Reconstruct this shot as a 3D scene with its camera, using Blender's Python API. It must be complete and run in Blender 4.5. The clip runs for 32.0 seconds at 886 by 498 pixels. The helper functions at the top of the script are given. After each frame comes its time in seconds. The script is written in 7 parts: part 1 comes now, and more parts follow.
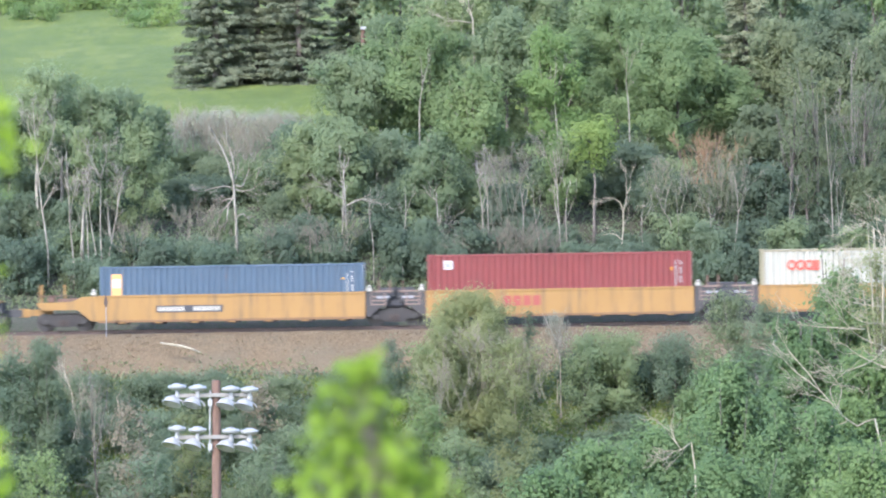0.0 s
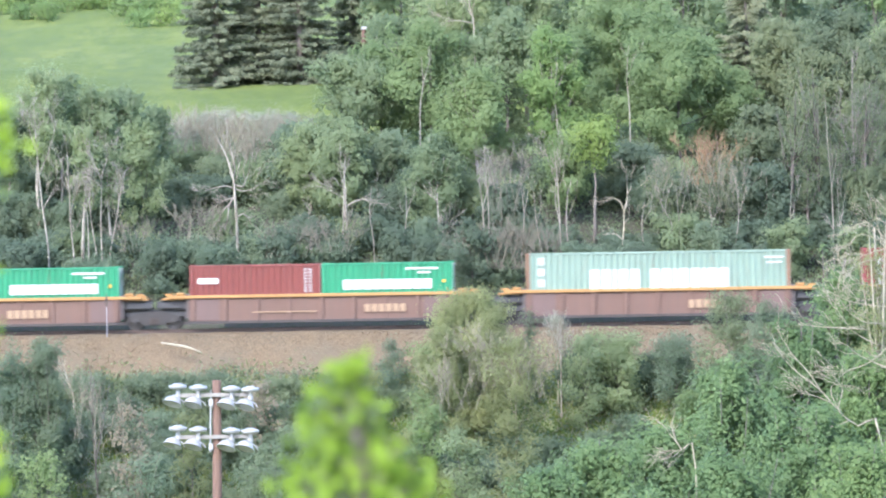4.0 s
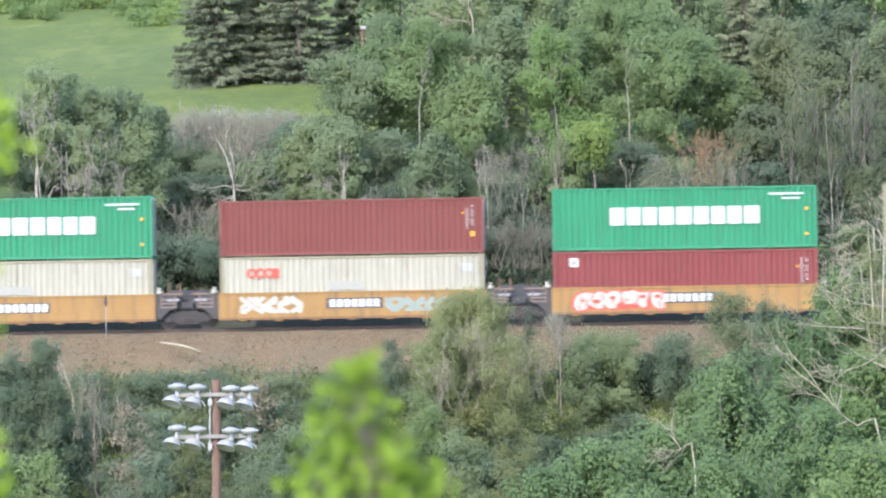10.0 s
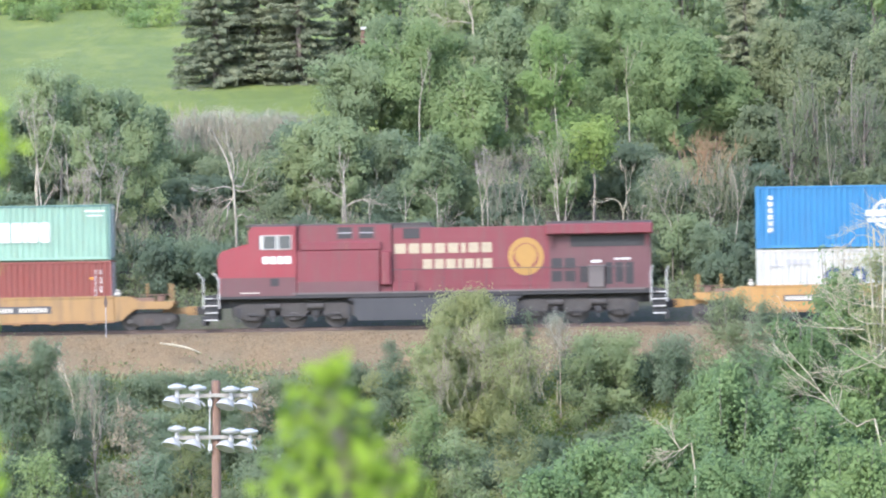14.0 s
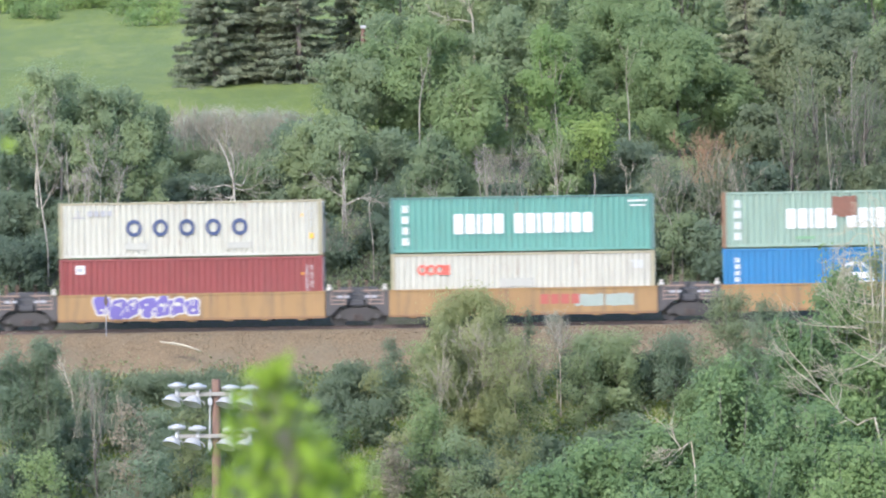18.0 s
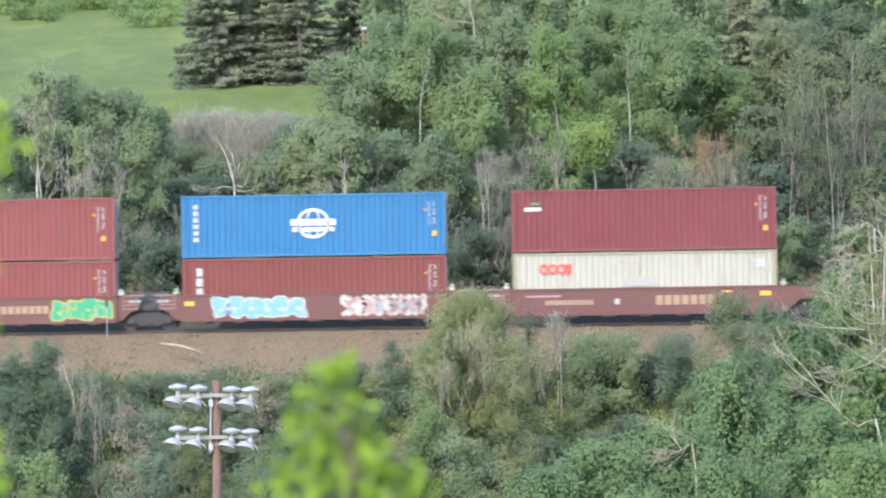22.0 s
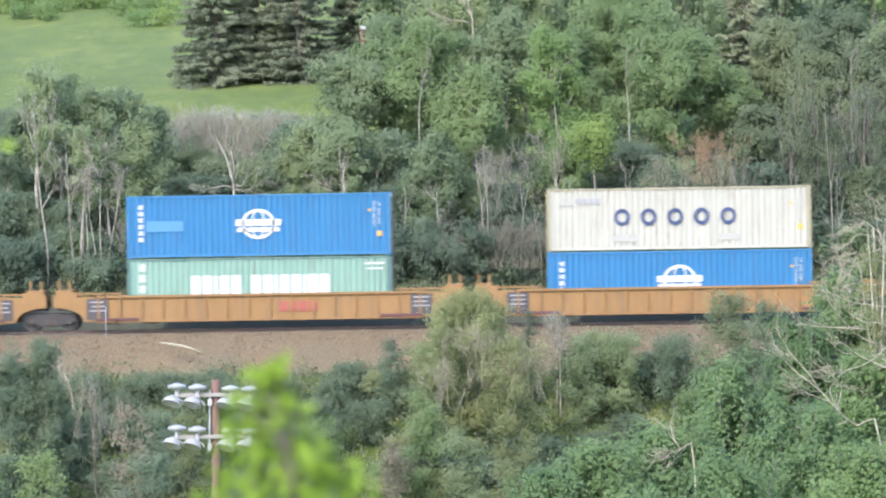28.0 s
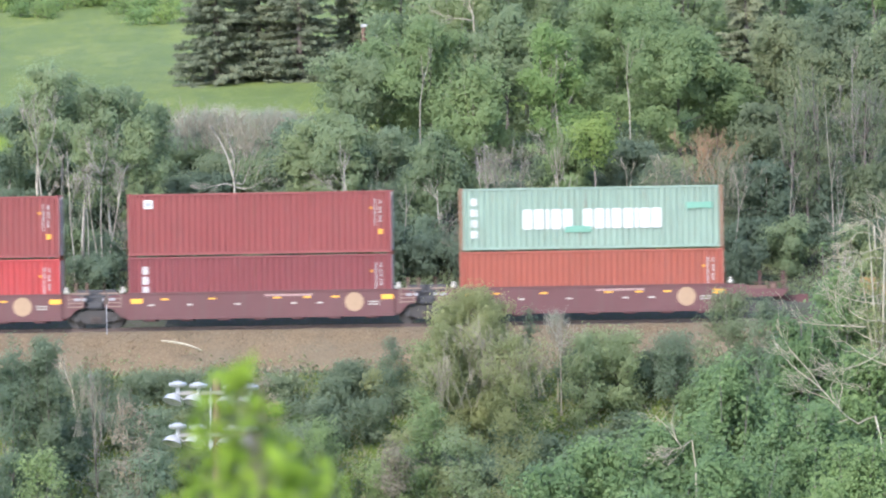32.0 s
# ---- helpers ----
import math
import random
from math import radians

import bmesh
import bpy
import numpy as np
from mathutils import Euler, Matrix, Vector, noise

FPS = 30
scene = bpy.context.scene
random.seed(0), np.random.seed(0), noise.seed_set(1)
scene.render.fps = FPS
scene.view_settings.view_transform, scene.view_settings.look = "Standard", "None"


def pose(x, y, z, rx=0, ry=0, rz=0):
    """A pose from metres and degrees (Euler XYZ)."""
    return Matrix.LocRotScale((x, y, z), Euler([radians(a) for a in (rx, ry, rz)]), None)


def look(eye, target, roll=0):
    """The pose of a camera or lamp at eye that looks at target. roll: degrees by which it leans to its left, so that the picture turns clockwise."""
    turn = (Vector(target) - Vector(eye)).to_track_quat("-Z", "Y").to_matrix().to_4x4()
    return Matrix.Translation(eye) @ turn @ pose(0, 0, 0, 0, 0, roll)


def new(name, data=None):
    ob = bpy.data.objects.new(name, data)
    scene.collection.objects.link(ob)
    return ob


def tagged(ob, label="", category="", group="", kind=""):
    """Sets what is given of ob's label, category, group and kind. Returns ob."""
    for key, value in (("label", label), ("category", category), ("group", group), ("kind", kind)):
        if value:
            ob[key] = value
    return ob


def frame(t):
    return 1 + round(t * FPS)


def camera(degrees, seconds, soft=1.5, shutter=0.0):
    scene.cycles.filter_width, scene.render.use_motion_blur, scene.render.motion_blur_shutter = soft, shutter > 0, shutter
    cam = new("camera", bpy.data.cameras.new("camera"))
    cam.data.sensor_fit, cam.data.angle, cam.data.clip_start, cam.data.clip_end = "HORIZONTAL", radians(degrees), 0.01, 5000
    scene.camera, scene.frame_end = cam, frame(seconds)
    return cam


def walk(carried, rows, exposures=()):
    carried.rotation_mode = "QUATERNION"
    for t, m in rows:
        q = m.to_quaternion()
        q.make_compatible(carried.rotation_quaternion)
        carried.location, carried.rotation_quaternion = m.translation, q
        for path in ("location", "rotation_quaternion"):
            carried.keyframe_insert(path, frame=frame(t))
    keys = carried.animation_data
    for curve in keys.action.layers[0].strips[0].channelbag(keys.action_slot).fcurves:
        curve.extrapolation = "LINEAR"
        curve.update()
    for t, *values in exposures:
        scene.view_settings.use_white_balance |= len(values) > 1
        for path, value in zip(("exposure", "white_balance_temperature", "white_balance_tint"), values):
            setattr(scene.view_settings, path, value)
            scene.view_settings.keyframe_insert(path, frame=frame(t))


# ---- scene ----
# ---- camera: a long lens on a tripod, with a slight tremble ----
EYE = (0.0, 0.0, 3.5)
ROLL = -0.95
FOCAL = 0.5 / math.tan(radians(3.5))
cam = camera(7.0, 32.0, soft=2.1, shutter=0.35)
cam.data.dof.use_dof = True
cam.data.dof.focus_distance = 335.0
cam.data.dof.aperture_fstop = 15.5
TREMBLE = [
    (0, -0.006, 0.023), (0.5, -0.012, 0.028), (1, -0.000, 0.052), (1.5, -0.000, 0.000), (2, -0.029, 0.006), (2.5, -0.000, 0.000),
    (3, -0.006, 0.080), (3.5, -0.046, 0.017), (5.5, 0.012, 0.023), (6, -0.006, 0.080), (6.5, 0.034, 0.040), (7, -0.012, 0.040),
    (7.5, -0.012, 0.028), (8, -0.000, 0.006), (8.5, -0.000, 0.000), (9, -0.000, -0.006), (9.5, -0.012, 0.000), (10, -0.006, 0.000),
    (10.5, -0.000, 0.028), (11, -0.000, -0.034), (11.5, -0.000, 0.006), (12, -0.000, -0.011), (12.5, -0.006, -0.034), (13, 0.040, 0.000),
    (13.5, 0.017, 0.051), (14, -0.000, 0.040), (14.5, -0.023, 0.012), (16.5, 0.023, 0.000), (17, -0.029, 0.011), (17.5, 0.023, 0.000),
    (18, -0.006, -0.028), (18.5, -0.006, -0.040), (19, -0.057, -0.011), (19.5, 0.011, -0.023), (20, 0.029, -0.006), (20.5, -0.006, 0.000),
    (21, -0.000, 0.034), (21.5, -0.000, 0.011), (22, -0.040, 0.040), (22.5, -0.012, -0.011), (23, 0.034, 0.012), (23.5, -0.000, -0.023),
    (24, -0.000, -0.023), (24.5, -0.018, -0.023), (25, -0.018, -0.023), (25.5, -0.006, 0.006), (27.5, -0.023, -0.023), (28, 0.006, 0.006),
    (28.5, -0.023, -0.023), (29, 0.011, -0.040), (29.5, -0.029, 0.000), (30, 0.017, 0.006), (30.5, -0.006, -0.034), (31, -0.040, -0.034),
    (31.5, -0.034, -0.006), (32, -0.035, -0.087),
]
EXPOSURES = [
    (0, 1.97, 5510, 16), (1, 2.32, 5510, 16), (2, 2.4, 5510, 16), (3, 2.22, 5510, 16), (4.5, 2.18, 5510, 16), (6, 2.17, 5510, 16), (7, 2.16, 5510, 16), (8, 1.93, 5710, 15), (9, 1.82, 5710, 15),
    (10, 1.81, 5710, 15), (11, 1.8, 5710, 15), (12, 1.85, 5710, 15), (13, 1.86, 5710, 15), (14, 2.06, 5710, 15), (15.5, 2.06, 5710, 15), (17, 1.94, 5710, 15), (18, 1.78, 5710, 15), (19, 1.73, 5710, 15),
    (20, 1.73, 5710, 15), (21, 1.78, 5710, 15), (22, 1.79, 5710, 15), (23, 1.86, 5710, 15), (24, 1.9, 5710, 15), (25, 1.92, 5710, 15), (28, 1.88, 5710, 15), (29, 1.83, 5710, 15), (32, 1.87, 5710, 15),
]
walk(cam, [(t, look(EYE, (a, 336.0, 3.5 + b), ROLL)) for t, a, b in TREMBLE], exposures=EXPOSURES)

# ---- light: clear summer sky, one sun behind the camera ----
SUN_DIR = Vector((-0.34, -0.68, 0.62)).normalized()   # from the ground towards the sun
world = bpy.data.worlds.new("sky")
scene.world = world
world.use_nodes = True
wn = world.node_tree.nodes
sky = wn.new("ShaderNodeTexSky")
sky.sky_type = "NISHITA"
sky.sun_disc = False
sky.sun_elevation = math.asin(SUN_DIR.z)
sky.sun_rotation = math.atan2(SUN_DIR.x, SUN_DIR.y)
sky.dust_density = 1.8
wn["Background"].inputs["Strength"].default_value = 0.15
world.node_tree.links.new(sky.outputs["Color"], wn["Background"].inputs["Color"])
sun = new("sun", bpy.data.lights.new("sun", "SUN"))
sun.data.energy = 1.22
sun.data.angle = radians(1.2)
sun.data.color = (1.0, 0.93, 0.80)
sun.matrix_world = look(SUN_DIR * 100, (0, 0, 0))


# ---- materials ----
def shader(name):
    m = bpy.data.materials.new(name)
    m.use_nodes = True
    t = m.node_tree
    return m, t.nodes, t.links, t.nodes["Principled BSDF"]


def coords(n, l, scale, space="Object"):
    tc = n.new("ShaderNodeTexCoord")
    mp = n.new("ShaderNodeMapping")
    mp.inputs["Scale"].default_value = scale
    l.new(tc.outputs[space], mp.inputs["Vector"])
    return mp.outputs["Vector"]


def noise_of(n, l, vec, scale, detail=4.0, rough=0.6):
    t = n.new("ShaderNodeTexNoise")
    t.inputs["Scale"].default_value = scale
    t.inputs["Detail"].default_value = detail
    t.inputs["Roughness"].default_value = rough
    l.new(vec, t.inputs["Vector"])
    return t.outputs["Fac"]


def ramp(n, l, fac, stops):
    r = n.new("ShaderNodeValToRGB")
    e = r.color_ramp.elements
    while len(e) < len(stops):
        e.new(0.5)
    for k, (p, c) in zip(e, stops):
        k.position, k.color = p, (*c, 1) if len(c) == 3 else c
    l.new(fac, r.inputs["Fac"])
    return r.outputs["Color"]


def mix(n, l, fac, a, b, mode="MIX"):
    m = n.new("ShaderNodeMix")
    m.data_type, m.blend_type = "RGBA", mode
    for socket, v in ((m.inputs[0], fac), (m.inputs[6], a), (m.inputs[7], b)):
        if isinstance(v, (int, float)):
            socket.default_value = v
        elif isinstance(v, tuple):
            socket.default_value = (*v, 1) if len(v) == 3 else v
        else:
            l.new(v, socket)
    return m.outputs[2]


def bump(n, l, p, fac, strength, distance):
    b = n.new("ShaderNodeBump")
    b.inputs["Strength"].default_value = strength
    b.inputs["Distance"].default_value = distance
    l.new(fac, b.inputs["Height"])
    l.new(b.outputs["Normal"], p.inputs["Normal"])


def scaled(c, k):
    return tuple(min(1.0, v * k) for v in c)


def paint(name, c, rough=0.5, dirt=0.35, rust=0.0, metal=0.0):
    """Weathered paint on steel: faded patches, streaks that run down, specks of rust."""
    m, n, l, p = shader(name)
    v = coords(n, l, (1, 1, 1))
    streak = coords(n, l, (2.2, 2.2, 0.22))
    big = noise_of(n, l, v, 0.55, 3)
    fine = noise_of(n, l, v, 9.0, 5, 0.7)
    run = noise_of(n, l, streak, 1.6, 5, 0.65)
    col = mix(n, l, big, scaled(c, 0.86), tuple(min(1, x * 1.02 + 0.014) for x in c))
    dirtmask = ramp(n, l, run, [(0.48, (0, 0, 0)), (0.74, (1, 1, 1))])
    grime = mix(n, l, 0.55, scaled(c, 0.42), (0.09, 0.075, 0.06))
    soft = mix(n, l, dirtmask, (0, 0, 0), (dirt, dirt, dirt))
    col = mix(n, l, soft, col, grime)
    if rust > 0:
        spots = ramp(n, l, noise_of(n, l, streak, 3.1, 6, 0.75), [(0.66 - rust * 0.2, (0, 0, 0)), (0.76, (1, 1, 1))])
        col = mix(n, l, spots, col, (0.16, 0.062, 0.026))
    l.new(col, p.inputs["Base Color"])
    p.inputs["Roughness"].default_value = rough
    p.inputs["Metallic"].default_value = metal
    bump(n, l, p, fine, 0.12, 0.01)
    return m


def plain(name, c, rough=0.6, metal=0.0, vary=0.25, scale=3.0):
    m, n, l, p = shader(name)
    v = coords(n, l, (1, 1, 1))
    a = noise_of(n, l, v, scale, 5, 0.65)
    col = mix(n, l, a, scaled(c, 1 - vary), scaled(c, 1 + vary))
    l.new(col, p.inputs["Base Color"])
    p.inputs["Roughness"].default_value = rough
    p.inputs["Metallic"].default_value = metal
    bump(n, l, p, noise_of(n, l, v, scale * 6, 4), 0.15, 0.01)
    return m


def leaf_mat(name, c, c2, light=0.58, rough=0.65, spread=1.0, gloss=0.22):
    """Leaves: each its own tone between c and c2, larger patches across the crown, light that comes through the blade."""
    m, n, l, p = shader(name)
    g = n.new("ShaderNodeNewGeometry")
    v = coords(n, l, (1, 1, 1))
    near_c, near_c2 = [tuple(u * (1 - k) + w * k for u, w in zip(c, c2)) for k in (0.2, 0.8)]
    tone = mix(n, l, g.outputs["Random Per Island"], near_c, near_c2)
    if spread:
        broad = ramp(n, l, noise_of(n, l, v, 0.42, 3), [(0.34, (0, 0, 0)), (0.64, (1, 1, 1))])
        small = ramp(n, l, noise_of(n, l, v, 1.7, 3), [(0.36, (0, 0, 0)), (0.64, (1, 1, 1))])
        tone = mix(n, l, broad, mix(n, l, 0.6, tone, scaled(c, 0.76)), tone)
        tone = mix(n, l, small, mix(n, l, 0.4, tone, scaled(c, 0.8)), tone)
    each = n.new("ShaderNodeObjectInfo")
    tone = mix(n, l, 1.0, tone, ramp(n, l, each.outputs["Random"], [(0.0, (0.74, 0.77, 0.77)), (0.35, (0.92, 0.93, 0.93)), (0.7, (1.03, 1.02, 1.0)), (1.0, (1.17, 1.12, 1.0))]), "MULTIPLY")
    l.new(tone, p.inputs["Base Color"])
    p.inputs["Roughness"].default_value = rough
    p.inputs["Specular IOR Level"].default_value = gloss
    tr = n.new("ShaderNodeBsdfTranslucent")
    l.new(mix(n, l, 0.4, tone, (0.195, 0.265, 0.120)), tr.inputs["Color"])
    ms = n.new("ShaderNodeMixShader")
    ms.inputs[0].default_value = light
    l.new(p.outputs["BSDF"], ms.inputs[1])
    l.new(tr.outputs["BSDF"], ms.inputs[2])
    l.new(ms.outputs["Shader"], n["Material Output"].inputs["Surface"])
    return m


def bark(name, c, c2, scale=(6, 6, 1.2)):
    m, n, l, p = shader(name)
    v = coords(n, l, scale)
    a = noise_of(n, l, v, 2.0, 6, 0.7)
    l.new(ramp(n, l, a, [(0.36, c2), (0.58, c)]), p.inputs["Base Color"])
    p.inputs["Roughness"].default_value = 0.85
    bump(n, l, p, a, 0.5, 0.03)
    return m


M = {
    "aspen": leaf_mat("aspen_leaf", (0.208, 0.266, 0.138), (0.322, 0.382, 0.204)),
    "birch": leaf_mat("birch_leaf", (0.210, 0.285, 0.119), (0.318, 0.395, 0.172)),
    "bright": leaf_mat("sunny_leaf", (0.200, 0.285, 0.084), (0.310, 0.395, 0.126)),
    "poplar": leaf_mat("poplar_leaf", (0.106, 0.168, 0.066), (0.230, 0.315, 0.126), light=0.42, rough=0.45, gloss=0.14),
    "willow": leaf_mat("willow_leaf", (0.242, 0.266, 0.114), (0.356, 0.374, 0.184)),
    "shrub": leaf_mat("shrub_leaf", (0.155, 0.208, 0.135), (0.260, 0.320, 0.202)),
    "bank": leaf_mat("bank_bush_leaf", (0.147, 0.190, 0.114), (0.247, 0.294, 0.182)),
    "silver": leaf_mat("silver_leaf", (0.231, 0.248, 0.196), (0.367, 0.379, 0.313)),
    "grey": leaf_mat("grey_twig_leaf", (0.235, 0.245, 0.178), (0.345, 0.350, 0.270), light=0.25),
    "rusty": leaf_mat("rusty_leaf", (0.235, 0.205, 0.105), (0.335, 0.270, 0.150), light=0.25),
    "near": leaf_mat("near_leaf", (0.168, 0.272, 0.012), (0.285, 0.398, 0.032), light=0.35, spread=0.0),
    "needle": leaf_mat("spruce_needle", (0.140, 0.160, 0.102), (0.232, 0.248, 0.152), light=0.30, rough=0.85, gloss=0.1),
    "lime": leaf_mat("lime_leaf", (0.201, 0.300, 0.098), (0.304, 0.405, 0.149)),
    # shrub leaf with the shade of the thicket put into its colour
    "shaded": leaf_mat("shade_toned_shrub_leaf", (0.095, 0.130, 0.085), (0.165, 0.208, 0.132), light=0.45),
    "olive": leaf_mat("olive_leaf", (0.142, 0.175, 0.096), (0.238, 0.268, 0.148), light=0.5),
    "tan": leaf_mat("dry_tan_leaf", (0.215, 0.180, 0.120), (0.310, 0.262, 0.178), light=0.3),
    "grass": leaf_mat("grass_blade", (0.125, 0.182, 0.034), (0.180, 0.235, 0.056), light=0.6),
    "bank_grass": leaf_mat("verge_grass_blade", (0.095, 0.118, 0.055), (0.160, 0.185, 0.090), light=0.3),
    "dry_grass": leaf_mat("dry_grass_blade", (0.170, 0.180, 0.090), (0.250, 0.245, 0.140), light=0.25),
    "trunk_pale": bark("aspen_bark", (0.345, 0.315, 0.245), (0.14, 0.12, 0.095)),
    "trunk_dead": bark("dead_wood", (0.37, 0.33, 0.235), (0.21, 0.185, 0.13)),
    "trunk_grey": bark("grey_bark", (0.27, 0.245, 0.21), (0.11, 0.095, 0.08)),
    "trunk_dark": bark("dark_bark", (0.17, 0.145, 0.120), (0.07, 0.060, 0.050)),
    "brush_twig": bark("dry_twig", (0.235, 0.212, 0.148), (0.125, 0.110, 0.080)),
    "bush_twig": bark("grey_bush_twig", (0.185, 0.168, 0.118), (0.09, 0.08, 0.060)),
    "rust_twig": bark("rusty_twig", (0.255, 0.165, 0.085), (0.15, 0.095, 0.055)),
    "pole": bark("pole_wood", (0.155, 0.092, 0.064), (0.10, 0.062, 0.045), (14, 14, 0.8)),
    "steel_dark": plain("grimy_steel", (0.045, 0.044, 0.045), 0.7, 0.0, 0.4),
    "steel_wheel": plain("wheel_steel", (0.055, 0.050, 0.047), 0.5, 0.4, 0.3),
    "rail": plain("rail_steel", (0.075, 0.052, 0.042), 0.6, 0.2, 0.25),
    "white": plain("white_paint", (0.47, 0.47, 0.45), 0.5, 0.0, 0.06),
    "red_ink": plain("red_lettering", (0.46, 0.070, 0.045), 0.5, 0.0, 0.08),
    "navy_ink": plain("navy_lettering", (0.018, 0.034, 0.095), 0.5, 0.0, 0.1),
    "black_ink": plain("black_lettering", (0.035, 0.035, 0.04), 0.5, 0.0, 0.2),
    "yellow_ink": plain("yellow_marking", (0.62, 0.31, 0.025), 0.5, 0.0, 0.08),
    "grey_ink": plain("grey_lettering", (0.24, 0.24, 0.25), 0.5, 0.0, 0.15),
    "pink_ink": plain("pink_spray_paint", (0.330, 0.215, 0.195), 0.5, 0.0, 0.15),
    "lime_ink": plain("lime_spray_paint", (0.290, 0.280, 0.060), 0.5, 0.0, 0.15),
    "green_ink": plain("green_spray_paint", (0.035, 0.25, 0.12), 0.5, 0.0, 0.15),
    "sky_ink": plain("sky_blue_spray_paint", (0.14, 0.30, 0.38), 0.5, 0.0, 0.15),
    "violet_ink": plain("violet_spray_paint", (0.085, 0.065, 0.22), 0.5, 0.0, 0.15),
    "mint_ink": plain("grey_green_spray_paint", (0.205, 0.240, 0.205), 0.5, 0.0, 0.2),
    "cream_ink": plain("cream_spray_paint", (0.355, 0.335, 0.285), 0.5, 0.0, 0.15),
    "redwine_ink": plain("faded_red_lettering", (0.25, 0.055, 0.04), 0.5, 0.0, 0.15),
    "tan_ink": plain("tan_lettering", (0.27, 0.18, 0.105), 0.5, 0.0, 0.2),
    "old_cream": plain("worn_cream_lettering", (0.262, 0.222, 0.150), 0.6, 0.0, 0.35, 4.0),
    "gold": plain("gold_emblem", (0.235, 0.132, 0.026), 0.5, 0.0, 0.12),
    "lamp_metal": plain("galvanised_lamp", (0.350, 0.348, 0.338), 0.4, 0.2, 0.12),
    "arm_grey": plain("weathered_crossarm", (0.215, 0.20, 0.175), 0.75, 0.0, 0.2),
    "glass": plain("dark_cab_glass", (0.05, 0.06, 0.065), 0.1, 0.0, 0.1),
    "pale_frame": plain("pale_window_frame", (0.38, 0.38, 0.355), 0.5, 0.0, 0.1),
}


def ballast_mat():
    m, n, l, p = shader("ballast")
    v = coords(n, l, (1, 1, 1))
    w = n.new("ShaderNodeTexVoronoi")
    w.inputs["Scale"].default_value = 13.0
    l.new(v, w.inputs["Vector"])
    big = noise_of(n, l, v, 0.5, 4)
    tone = ramp(n, l, w.outputs["Color"], [(0.1, (0.102, 0.071, 0.036)), (0.55, (0.136, 0.096, 0.049)), (0.95, (0.180, 0.131, 0.070))])
    l.new(mix(n, l, ramp(n, l, big, [(0.4, (0, 0, 0)), (0.7, (0.6, 0.6, 0.6))]), tone, (0.108, 0.092, 0.056)), p.inputs["Base Color"])
    p.inputs["Roughness"].default_value = 0.95
    bump(n, l, p, w.outputs["Distance"], 0.5, 0.04)
    return m


def ground_mat():
    """Grass and weeds, brighter and smoother on the open meadow by its own growth pattern."""
    m, n, l, p = shader("ground_cover")
    v = coords(n, l, (1, 1, 1))
    big = noise_of(n, l, v, 0.045, 4)
    mid = noise_of(n, l, coords(n, l, (0.5, 0.13, 0.5)), 0.6, 4)
    fine = noise_of(n, l, v, 5.0, 6, 0.7)
    a = ramp(n, l, mid, [(0.34, (0.078, 0.112, 0.008)), (0.50, (0.113, 0.145, 0.012)), (0.66, (0.160, 0.182, 0.024))])
    b = mix(n, l, ramp(n, l, big, [(0.42, (0, 0, 0)), (0.68, (0.45, 0.45, 0.45))]), a, (0.165, 0.195, 0.040))
    tuft = noise_of(n, l, coords(n, l, (1.0, 0.22, 1.0)), 0.9, 6, 0.75)
    b = mix(n, l, ramp(n, l, tuft, [(0.38, (0.8, 0.8, 0.8)), (0.56, (0, 0, 0))]), b, (0.080, 0.112, 0.014))
    # fallen leaves from track to meadow; nearest the track they paint in shade
    pos = n.new("ShaderNodeTexCoord")
    xyz = n.new("ShaderNodeSeparateXYZ")
    l.new(pos.outputs["Object"], xyz.inputs["Vector"])
    span_of = n.new("ShaderNodeMapRange")
    span_of.inputs["From Min"].default_value, span_of.inputs["From Max"].default_value = 334.0, 394.0
    l.new(xyz.outputs["Y"], span_of.inputs["Value"])
    litter_shade = ramp(n, l, span_of.outputs["Result"], [(0.03, (0, 0, 0)), (0.06, (1, 1, 1)), (0.46, (1, 1, 1)), (0.61, (0, 0, 0))])
    b = mix(n, l, litter_shade, b, ramp(n, l, fine, [(0.35, (0.042, 0.039, 0.028)), (0.65, (0.085, 0.077, 0.052))]))
    l.new(mix(n, l, ramp(n, l, fine, [(0.36, (0.45, 0.45, 0.45)), (0.55, (0, 0, 0))]), b, (0.060, 0.098, 0.022)), p.inputs["Base Color"])
    p.inputs["Roughness"].default_value = 0.95
    bump(n, l, p, fine, 0.8, 0.15)
    return m


M["ballast"], M["ground"] = ballast_mat(), ground_mat()

# ---- building helpers ----
def finish(bm, name, smooth=False):
    me = bpy.data.meshes.new(name)
    bm.to_mesh(me)
    bm.free()
    if smooth:
        me.polygons.foreach_set("use_smooth", [True] * len(me.polygons))
    me.materials.append(None)
    return me


def part(name, src, material, parent, label="", at=None, smooth=False):
    """One mesh object under a thing or a part; src is a bmesh, or a mesh that alike parts share."""
    me = src if isinstance(src, bpy.types.Mesh) else finish(src, name, smooth)
    ob = new(name, me)
    if not len(me.materials):
        me.materials.append(None)
    ob.material_slots[0].link = "OBJECT"
    ob.material_slots[0].material = material
    if parent:
        ob.parent = parent
    if at is not None:
        ob.matrix_basis = at
    if label:
        ob["label"] = label
    return ob


